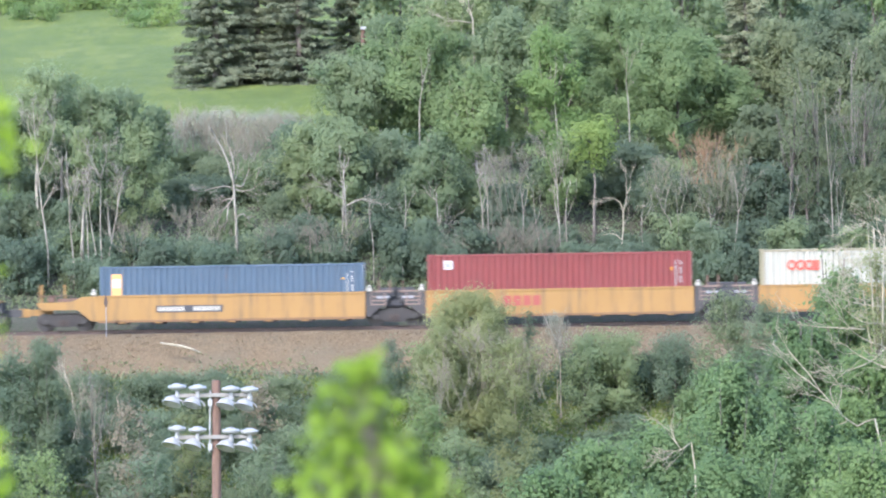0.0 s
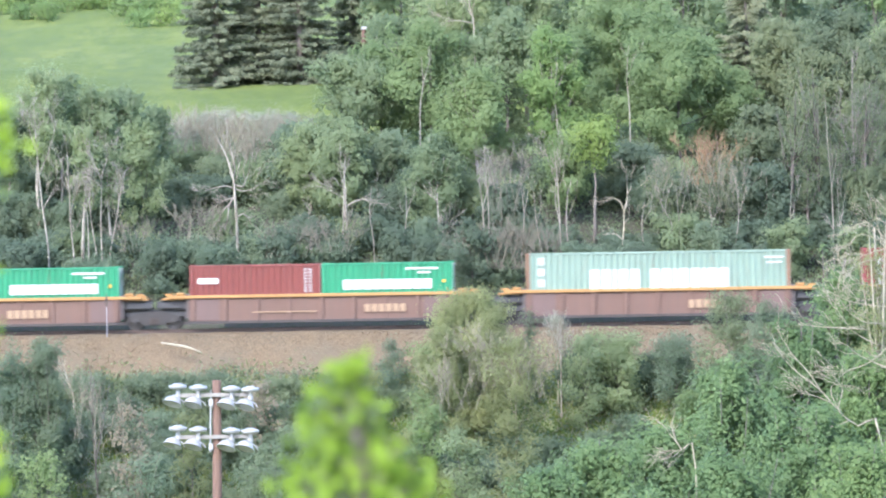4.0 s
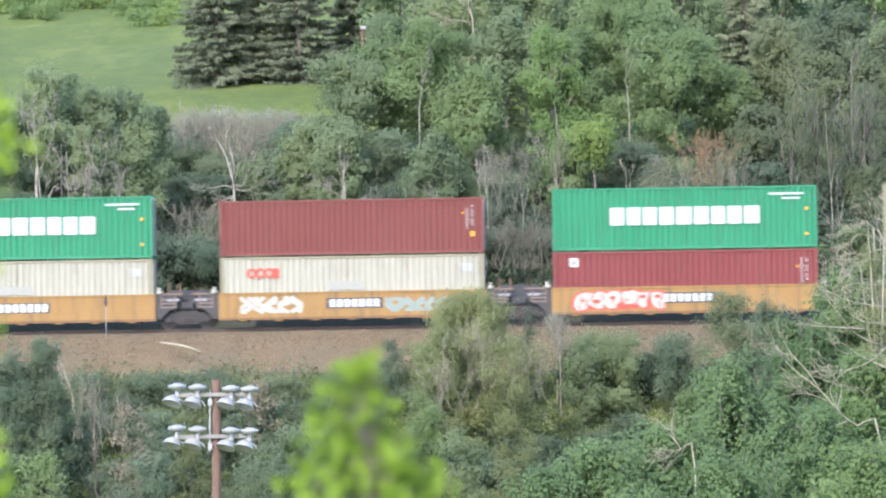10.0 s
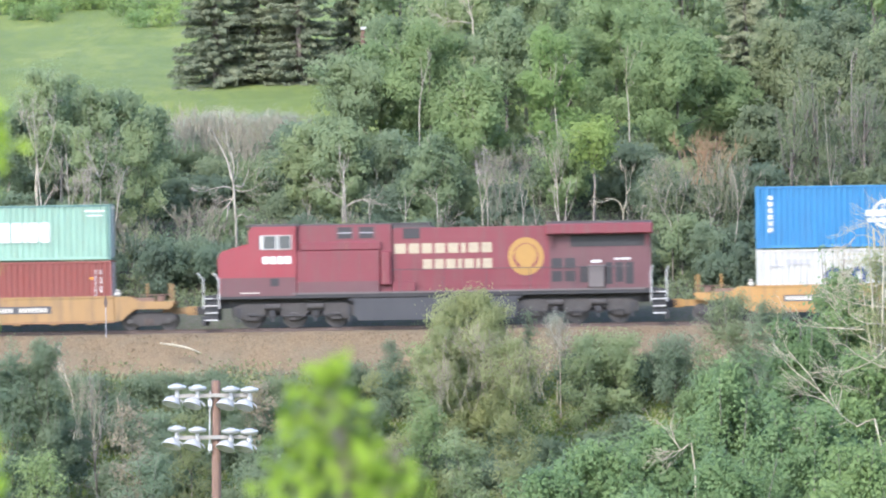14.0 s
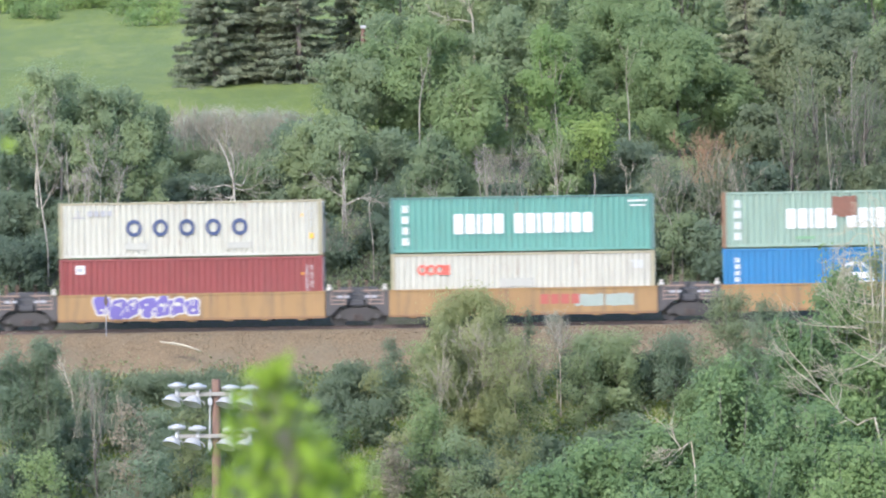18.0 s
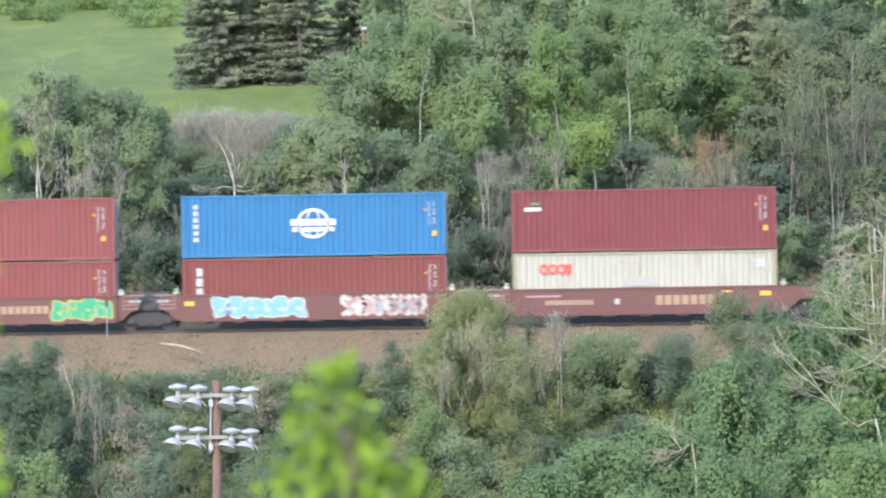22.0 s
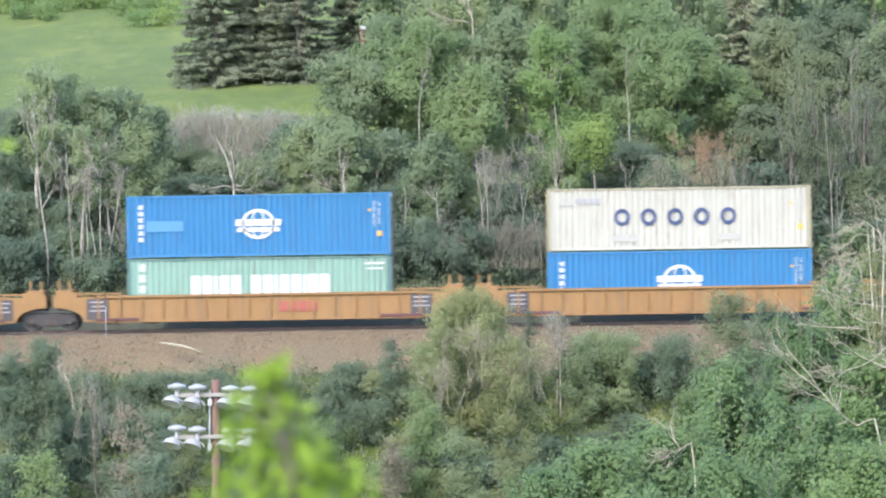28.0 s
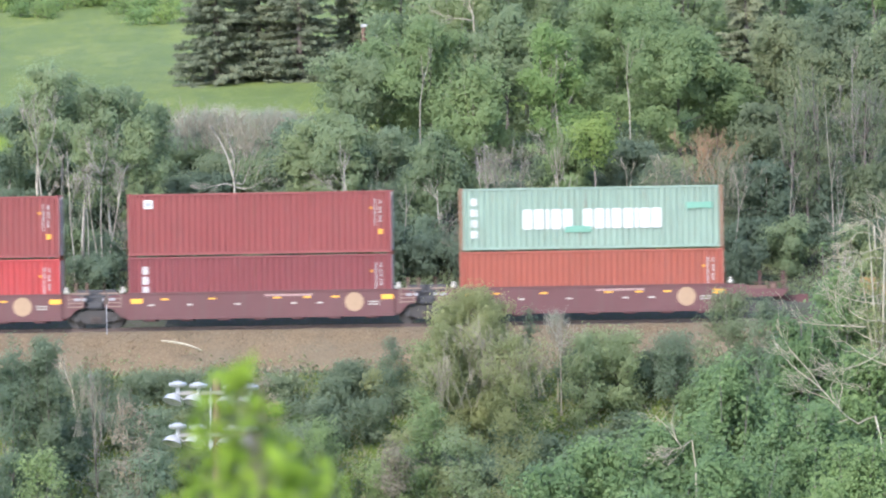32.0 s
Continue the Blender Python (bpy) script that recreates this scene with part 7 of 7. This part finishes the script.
    for i in range(120):
        h = -30 + (i * 61.8) % 1640
        w = -7.5 - rng.random() ** 1.3 * 17
        d = 336 + w
        x = sight(h, 441, d).x
        z = land(x, d)
        lim = sight(h, topline(h), d).z - z
        want = rng.uniform(1.0, 2.6)
        high = min(want, lim + rng.uniform(-0.4, 0.1))
        if high < 0.5:
            continue
        base_v = 441 - (z - 3.5) / d * 12808 - (h - 784) * 0.0166
        m = rng.choice(("bank", "bank", "shrub", "willow" if h > 650 else "bank", "bank", "birch" if h > 650 else "bank"))
        # dark leaf tone paints in the deep shade between willow and poplars
        m = "shaded" if 850 < h < 1190 and i % 3 else m
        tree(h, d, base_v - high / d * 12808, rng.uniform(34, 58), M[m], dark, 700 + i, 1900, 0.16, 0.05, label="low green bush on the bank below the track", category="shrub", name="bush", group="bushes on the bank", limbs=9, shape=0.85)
    # larger shrubs in front of the track
    tree(840, 324, 522, 92, M["willow"], M["trunk_dead"], 830, 19000, 0.15, 0.12, 0.5, label="olive willow bush standing before the track", category="shrub", name="willow_bush", limbs=20, shape=0.75)
    tree(775, 322, 580, 62, M["willow"], M["trunk_dead"], 831, 8000, 0.15, 0.1, 0.5, label="olive willow bush standing before the track", category="shrub", name="willow_bush", limbs=14, shape=0.8)
    tree(905, 320, 585, 60, M["willow"], M["trunk_dead"], 832, 7000, 0.15, 0.1, 0.5, label="olive willow bush standing before the track", category="shrub", name="willow_bush", limbs=14, shape=0.8)
    tree(1288, 325, 510, 55, M["bank"], dark, 833, 7000, 0.13, 0.06, 0.6, label="dark green bush before the track", category="shrub", name="bush", limbs=16, shape=0.8)
    tree(1345, 323, 525, 55, M["bank"], dark, 834, 6000, 0.13, 0.06, 0.6, label="dark green bush before the track", category="shrub", name="bush", limbs=16, shape=0.8)
    tree(940, 327, 540, 16, M["bank"], dark, 835, 900, 0.12, 0.1, label="small upright green bush", category="shrub", name="bush", limbs=8)
    tree(985, 327, 545, 22, M["grey"], dead, 836, 1100, 0.10, 0.5, 0.4, label="grey seed-headed dead shrub", category="shrub", name="brush", limbs=8)
    tree(1090, 326, 596, 60, M["aspen"], dark, 837, 4500, 0.14, 0.06, label="green bush before the track", category="shrub", name="bush", limbs=12, shape=0.8)
    tree(1030, 325, 588, 40, M["aspen"], dark, 838, 3000, 0.14, 0.06, label="green bush before the track", category="shrub", name="bush", limbs=12, shape=0.8)
    tree(50, 318, 588, 62, M["bank"], dark, 839, 6500, 0.15, 0.06, label="green bush before the track", category="shrub", name="bush", limbs=14, shape=0.8)
    for i, (h, d, top, w, m, n) in enumerate(((232, 313, 705, 44, "tan", 1500), (690, 315, 782, 36, "tan", 1500), (455, 322, 668, 44, "tan", 1100), (330, 318, 720, 40, "willow", 1900), (745, 317, 690, 46, "birch", 2800),
                                              (560, 317, 742, 44, "birch", 2600), (470, 315, 790, 50, "shrub", 2600), (250, 311, 800, 55, "shrub", 2800), (70, 311, 790, 60, "birch", 3200), (820, 314, 760, 50, "aspen", 2800), (905, 313, 800, 50, "willow", 2600))):
        tree(h, d, top, w, M[m], dark, 860 + i, n, 0.15, 0.06, label="half-dry brown bush on the bank" if m == "tan" else "leafy green bush on the bank", category="shrub", name="bush", group="bushes on the bank", limbs=13, shape=0.85)
    tree(18, 317, 612, 52, M["shrub"], dark, 843, 5000, 0.15, 0.06, label="green bush before the track", category="shrub", name="bush", limbs=14, shape=0.8)
    tree(88, 317, 600, 40, M["bank"], dark, 844, 4500, 0.15, 0.06, label="green bush before the track", category="shrub", name="bush", limbs=14, shape=0.8)
    tree(1060, 326.5, 590, 70, M["aspen"], dark, 845, 3600, 0.13, 0.05, label="low green bush on the ballast edge", category="shrub", name="bush", limbs=14, shape=0.85)
    tree(1190, 326.5, 592, 60, M["shrub"], dark, 846, 3200, 0.13, 0.05, label="low green bush on the ballast edge", category="shrub", name="bush", limbs=14, shape=0.85)
    tree(690, 326, 600, 26, M["shrub"], dark, 840, 1500, 0.13, 0.06, label="small green bush before the track", category="shrub", name="bush", limbs=9, shape=0.8)
    tree(165, 314, 640, 42, M["grey"], dark, 841, 450, 0.10, 0.1, 0.35, label="pale dead shrub on the bank", category="shrub", name="brush", limbs=18, shape=0.9)
    dead_wood(990, 326, [[(992, 715), (991, 650), (989, 585)], [(991, 640), (1002, 610)]], "thin bare sapling on the bank", "trunk_pale", "dead_sapling", 0.06)
    dead_wood(120, 327, [[(128, 700), (118, 670), (108, 640)], [(120, 680), (104, 655)]], "thin bare sapling on the bank", "trunk_dead", "dead_sapling", 0.05)
    # tall poplars rising from the valley floor
    for i, (h, d, top, w, n) in enumerate(((1464, 252, 428, 26, 3400), (1500, 252, 478, 90, 16000), (1420, 250, 545, 100, 17000), (1300, 247, 645, 105, 16000), (1190, 244, 735, 95, 13000), (1060, 241, 758, 95, 13000), (955, 239, 815, 80, 10000), (1550, 246, 600, 95, 14000), (1420, 240, 700, 110, 14000), (1290, 236, 790, 100, 9000), (1500, 236, 780, 110, 10000), (1130, 236, 850, 90, 6000))):
        tree(h, d, top, w, M["poplar"], dark, 900 + i, int(n * 1.3), 0.150, 0.86 if w < 40 else 0.30, 0.85, label="large leafy green poplar rising from the valley", name="poplar_tree", group="poplars in the valley", limbs=34, shape=0.8)
    tree(1545, 248.5, 372, 50, M["willow"], M["trunk_dead"], 914, 5200, 0.12, 0.62, 0.4, label="pale-leaved half-dead tree beside the poplars", name="sparse_tree", limbs=26, shape=0.7)
    arcs = ("pale dead branches hanging out over the poplars", "trunk_dead", "dead_tree")
    dead_wood(1620, 243, [[(1700, 720), (1640, 680), (1568, 650), (1527, 632), (1505, 618)], [(1640, 672), (1568, 615), (1545, 607), (1515, 590), (1493, 568), (1478, 545)], [(1630, 590), (1568, 573), (1530, 570), (1505, 555), (1490, 538)],
                          [(1600, 545), (1543, 540), (1500, 532), (1465, 515)], [(1530, 582), (1485, 580), (1440, 577), (1415, 572)], [(1568, 615), (1540, 640), (1500, 655), (1475, 656)]], *arcs, 0.046, twigs=6)
    dead_wood(1625, 244, [[(1690, 640), (1640, 560), (1600, 490), (1568, 440), (1552, 400), (1548, 360)], [(1620, 520), (1580, 500), (1540, 505), (1510, 492), (1490, 470)], [(1600, 490), (1560, 462), (1530, 462), (1505, 478), (1500, 500)],
                          [(1590, 470), (1560, 430), (1530, 415), (1512, 420), (1500, 440)], [(1580, 455), (1575, 410), (1568, 380)], [(1600, 495), (1570, 520), (1535, 530), (1505, 525)], [(1570, 440), (1545, 445), (1520, 455), (1508, 470)], [(1565, 420), (1535, 395), (1518, 398)]], *arcs, 0.034, twigs=8)
    dead_wood(1500, 242.5, [[(1560, 790), (1518, 754), (1490, 735), (1450, 690), (1400, 650), (1368, 608)], [(1470, 712), (1440, 700), (1415, 690)], [(1450, 690), (1430, 660), (1395, 620), (1392, 600)], [(1490, 735), (1470, 700), (1475, 680), (1505, 686)],
                            [(1500, 745), (1470, 755), (1450, 752)], [(1510, 815), (1487, 790), (1470, 780), (1445, 755)], [(1487, 790), (1505, 800), (1512, 820)], [(1480, 725), (1490, 690), (1478, 672)]], "bleached dead branches among the poplar leaves", "trunk_dead", "dead_tree", 0.042, twigs=6)
    dead_wood(1195, 240, [[(1230, 830), (1205, 795), (1180, 762)], [(1205, 795), (1190, 800)]], "bleached bare twig among the leaves", "trunk_dead", "dead_sapling", 0.04)


build_woods()


def build_grass():
    """Blades and weeds: longer on the bank, short on the meadow."""
    rng = np.random.default_rng(77)
    def field(name, n, lo, hi, x0, x1, size, mat, label, tilt=0.45):
        xs, ws = rng.uniform(x0, x1, n), rng.uniform(lo, hi, n)
        pts = np.array([(x, 336 + w - x * TS, land(x, 336 + w - x * TS)) for x, w in zip(xs, ws)])
        c = pts + np.array([0, 0, size * 0.4])
        up = np.tile(np.array([0.0, -0.05, 1.0]), (n, 1))
        nrm = unit(tilt * rng.normal(size=(n, 3)) + SUNWARD)
        tagged(part(name, leaf_mesh(name, c, nrm, size, 0.30, rng, up), M[mat], None), label, "grass", kind="stuff")
    field("bank_grass", 22000, -22, -5.2, -24, 24, 0.28, "dry_grass", "dry and green grass on the bank")
    field("verge_grass", 5000, 6.2, 14, -24, 24, 0.34, "bank_grass", "weeds on the verge behind the track")


build_grass()


def build_undergrowth():
    """Low weeds and seedlings that hide the soil of both slopes."""
    rng = np.random.default_rng(78)
    def weeds(name, n, lo, hi, tall, mat, label):
        xs, ws = rng.uniform(-24, 26, n), rng.uniform(lo, hi, n)
        pts = np.array([(x, 336 + w - x * TS, land(x, 336 + w - x * TS)) for x, w in zip(xs, ws)])
        heap = np.array([max(0.1, noise.noise((x * 0.5, w * 0.5, 3.3)) + 0.5) for x, w in zip(xs, ws)])
        pts[:, 2] += rng.uniform(0, 1, n) ** 1.5 * tall * heap
        nrm = unit(0.9 * rng.normal(size=(n, 3)) + SUNWARD)
        tagged(part(name, leaf_mesh(name, pts, nrm, 0.17, 0.6, rng, corners=3), M[mat], None), label, "undergrowth", kind="stuff")
    weeds("slope_weeds", 60000, 6.4, 34, 0.8, "bank", "low green weeds under the trees")
    weeds("bank_weeds", 36000, -24, -5.6, 0.7, "bank", "low green weeds on the bank")
    weeds("ballast_weeds", 1400, -5.2, -3.7, 0.3, "olive", "sparse weeds growing out of the ballast")
    weeds("pale_weeds", 8000, -8.5, -4.7, 0.45, "willow", "pale dry weeds along the ballast edge")


build_undergrowth()

# ---- floodlight pole ----
def build_floodlights():
    d = 205.0
    foot = sight(378, 441, d)
    z0 = land(foot.x, d)
    root = tagged(new("floodlight_pole"), "brown wooden pole with eight pale floodlights on two crossarms", "floodlight")
    root.location = (foot.x, d, z0)
    o = Vector(root.location)

    def at(h, v, forward=0.0):
        return sight(h, v, d) - o - Vector((0, forward, 0))
    bm = bmesh.new()
    top = at(382, 672)
    tube(bm, [(top.x - 0.12, 0, 0), (top.x - 0.06, 0, top.z * 0.6), (top.x, 0, top.z - 0.05), (top.x, 0, top.z)], [0.17, 0.14, 0.125, 0.10], 12)
    part("pole", bm, M["pole"], root, smooth=True)
    bm = bmesh.new()
    a, b = at(372, 690, 0.15), at(371, 800, 0.15)
    tube(bm, [a, b], [0.025, 0.025], 6)
    for v in (712, 790):
        q = at(372, v, 0.16)
        box(bm, q.x - 0.06, q.x + 0.06, q.y - 0.04, q.y + 0.04, q.z - 0.09, q.z + 0.09)
    part("conduit", bm, M["lamp_metal"], root)
    for v in (702, 776):
        bm = bmesh.new()
        p, q = at(312, v - 5, 0.16), at(444, v - 2, 0.16)
        box(bm, p.x, q.x, p.y - 0.05, p.y + 0.05, (p.z + q.z) / 2 - 0.055, (p.z + q.z) / 2 + 0.055, 0.008)
        arm = part("crossarm", bm, M["arm_grey"], root)
        for k, h in enumerate((314, 350, 409, 442)):
            vv = v + (0, 2, 4, 5)[k]
            c = at(h, vv, 0.17)
            lamp = part("lamp_cap", shared(("lamp_cap",), lamp_cap), M["lamp_metal"], arm, at=Matrix.Translation(c))
            part("reflector", shared(("reflector",), reflector, True), M["lamp_metal"], arm, at=Matrix.Translation(c + Vector((-0.08, -0.02, 0.09))) @ pose(0, 0, 0, -20, 16, 0))
            part("bracket", shared(("bracket",), lambda bm: tube(bm, [(0.0, -0.02, -0.02), (0.16, -0.05, -0.14), (0.2, -0.06, -0.22)], [0.02, 0.02, 0.02], 5)), M["lamp_metal"], arm, at=Matrix.Translation(c))


def turned(bm, prof, sides=18):
    """A body of revolution round z."""
    rows = [[bm.verts.new((r * math.cos(2 * math.pi * k / sides), r * math.sin(2 * math.pi * k / sides), z)) for k in range(sides)] for r, z in prof]
    for a, b in zip(rows, rows[1:]):
        for k in range(sides):
            bm.faces.new((a[k], a[(k + 1) % sides], b[(k + 1) % sides], b[k]))
    bm.faces.new(rows[0][::-1]), bm.faces.new(rows[-1])
    bmesh.ops.recalc_face_normals(bm, faces=bm.faces)


def lamp_cap(bm):
    turned(bm, [(0.075, -0.02), (0.085, 0.06), (0.065, 0.09), (0.060, 0.21), (0.14, 0.215), (0.225, 0.235), (0.25, 0.262), (0.262, 0.30), (0.235, 0.335), (0.14, 0.35), (0.09, 0.385), (0.03, 0.392)])


def reflector(bm):
    turned(bm, [(0.06, -0.06), (0.10, -0.10), (0.17, -0.14), (0.215, -0.19), (0.245, -0.25), (0.26, -0.285), (0.285, -0.30), (0.285, -0.32), (0.25, -0.32), (0.18, -0.25), (0.03, -0.16)])


build_floodlights()


def build_small_things():
    # thin marker post beside the track
    p = sight(188, 590, 334.1)
    root = tagged(new("marker_post"), "thin white trackside post with a dark arrow-shaped top", "marker post")
    root.location = (p.x, 334.1, -0.2)
    bm = bmesh.new()
    tube(bm, [(0, 0, -0.15), (0, 0, 1.75)], [0.022, 0.022], 6)
    part("post", bm, M["grey_ink"], root)
    bm = bmesh.new()
    prism(bm, [(-0.03, 1.30), (0.03, 1.30), (0.10, 1.50), (0.07, 1.62), (0.0, 1.90), (-0.07, 1.62), (-0.10, 1.50)], -0.03, 0.01)
    part("arrow_head", bm, M["rail"], root)
    # fallen branch on the ballast
    root = tagged(new("fallen_branch"), "pale bare branch lying on the ballast", "branch")
    a = sight(283, 606, 331.6)
    root.location = a
    bm = bmesh.new()
    pts = [sight(283, 606, 331.6), sight(303, 609, 331.5), sight(322, 612, 331.4), sight(340, 617, 331.2), sight(354, 623, 331.0)]
    tube(bm, [q - a for q in pts], [0.03, 0.055, 0.06, 0.05, 0.03], 6)
    tube(bm, [pts[1] - a, pts[1] - a + Vector((0.2, -0.05, 0.14))], [0.025, 0.008], 4)
    part("wood", bm, M["trunk_dead"], root, smooth=True)
    # far wooden pole in the wood
    p = sight(643, 110, 372)
    root = tagged(new("utility_pole"), "weathered red-brown wooden pole with a pale cap", "pole")
    zb = land(p.x, 372)
    root.location = (p.x, 372, zb)
    top = sight(643, 52, 372).z - zb
    bm = bmesh.new()
    tube(bm, [(0, 0, -0.2), (0, 0, top)], [0.15, 0.11], 10)
    part("pole", bm, M["pole"], root)
    bm = bmesh.new()
    box(bm, -0.16, 0.20, -0.12, 0.12, top, top + 0.16, 0.03)
    part("cap", bm, M["lamp_metal"], root)


build_small_things()

# ---- young trees close to the camera, out of focus ----
SWAYING = []
SWAY = [(0, 655), (1, 655), (2, 642), (3, 630), (4.5, 632), (6, 636), (7, 627), (8, 635), (9, 638), (10, 650), (11, 640), (12, 635), (13, 560), (14, 598), (15, 560), (16.5, 482), (17, 470),
        (18, 495), (19, 530), (20, 562), (21, 600), (22, 608), (23, 600), (24, 544), (25, 508), (25.5, 542), (26.5, 515), (28, 491), (29, 490), (30, 492), (31, 442), (32, 430)]


def sapling(d, stem, clumps, leaf, seed, reach, label):
    """A young tree: thin stem from the ground, side twigs, broad pointed leaves round the given bearings."""
    rng = np.random.default_rng(seed)
    base = sight(stem, 900, d)
    z0 = land(base.x, d)
    root = tagged(new("sapling"), label, "young tree", group="young trees by the camera")
    root.location = (base.x, d, z0)
    o = Vector(root.location)
    pts = [sight(h, v, d) - o for h, v, r in clumps]
    bm = bmesh.new()
    tip = pts[0]
    tube(bm, [(0, 0, -0.05), (tip.x * 0.3, 0, tip.z * 0.5), (tip.x * 0.8, 0, tip.z * 0.85), tip], [0.004, 0.003, 0.002, 0.001], 6)
    part("stem", bm, M["trunk_dark"], root)
    c, nrm = [], []
    for (h, v, r), q in zip(clumps, pts):
        bm = bmesh.new()
        s = Vector((tip.x * 0.6, 0, min(q.z - 0.06, tip.z * 0.9)))
        tube(bm, [s, s.lerp(q, 0.6) + Vector((0, 0, 0.01)), q], [0.0022, 0.0016, 0.0010], 4)
        part("twig", bm, M["trunk_dark"], root)
        rad = r * d / 12808.0
        n = max(8, int((r / 22) ** 2 * 4.2))
        c.append(np.array(q) + rng.normal(0, 0.62, (n, 3)) * rad)
        nrm.append(unit(rng.normal(size=(n, 3)) * 0.7 + np.array([[-0.2, -0.6, 0.7]])))
    part("leaves", leaf_mesh("leaves", np.concatenate(c), np.concatenate(nrm), leaf, 0.50, rng), M["near"], root)
    tall = tip.z
    rows = [(t, pose(o.x, o.y, o.z, 0, math.degrees(math.atan((h - 640) * d / 12808.0 * reach / tall)), 0)) for t, h in SWAY]
    SWAYING.append((root, rows))


sapling(9.0, 655, [(644, 642, 20), (622, 652, 18), (640, 668, 26), (608, 674, 20), (630, 700, 34), (592, 708, 24), (655, 705, 26), (575, 690, 18), (560, 728, 20), (672, 745, 22), (585, 802, 36), (700, 800, 30), (618, 738, 36), (578, 748, 24), (650, 742, 30), (604, 778, 38), (650, 786, 44), (560, 786, 22), (690, 772, 18),
                   (626, 822, 50), (690, 822, 40), (738, 830, 34), (560, 832, 36), (520, 850, 26), (590, 866, 54), (660, 868, 60), (730, 868, 46), (640, 925, 95), (730, 925, 70), (540, 925, 60)],
        0.025, 31, 1.0, "young tree with bright yellow-green leaves close to the camera")
sapling(8.5, -95, [(-40, 140, 30), (-16, 178, 26), (-4, 215, 24), (2, 255, 24), (-8, 292, 24), (-30, 250, 36), (-44, 330, 44), (-16, 780, 26), (-14, 830, 32), (-6, 872, 26), (-60, 600, 50), (-60, 480, 40)],
        0.027, 32, 0.28, "young tree with bright yellow-green leaves close to the camera")


# ---- what moves ----
def motions():
    for thing, s, z in MOVERS:
        walk(thing, [(t, track_pose(s + travelled(t), z)) for t in STEPS])
    # wheels turn while they are near the open stretch
    for wheel, (x, y, z), r, s in WHEELS:
        rows = [(0.0, pose(x, y, z))]
        lo = next((k for k in range(0, 961) if s + travelled(k / 30) > -24), 960)
        hi = next((k for k in range(lo, 961) if s + travelled(k / 30) > 24), 960)
        base = travelled(lo / 30)
        for k in range(max(1, lo), hi + 1):
            rows.append((k / 30, pose(x, y, z, 0, math.degrees((travelled(k / 30) - base) / r) % 360.0, 0)))
        if rows[-1][0] < 32.0:
            rows.append((32.0, rows[-1][1]))
        walk(wheel, rows)
    for thing, rows in SWAYING:
        walk(thing, rows)


motions()
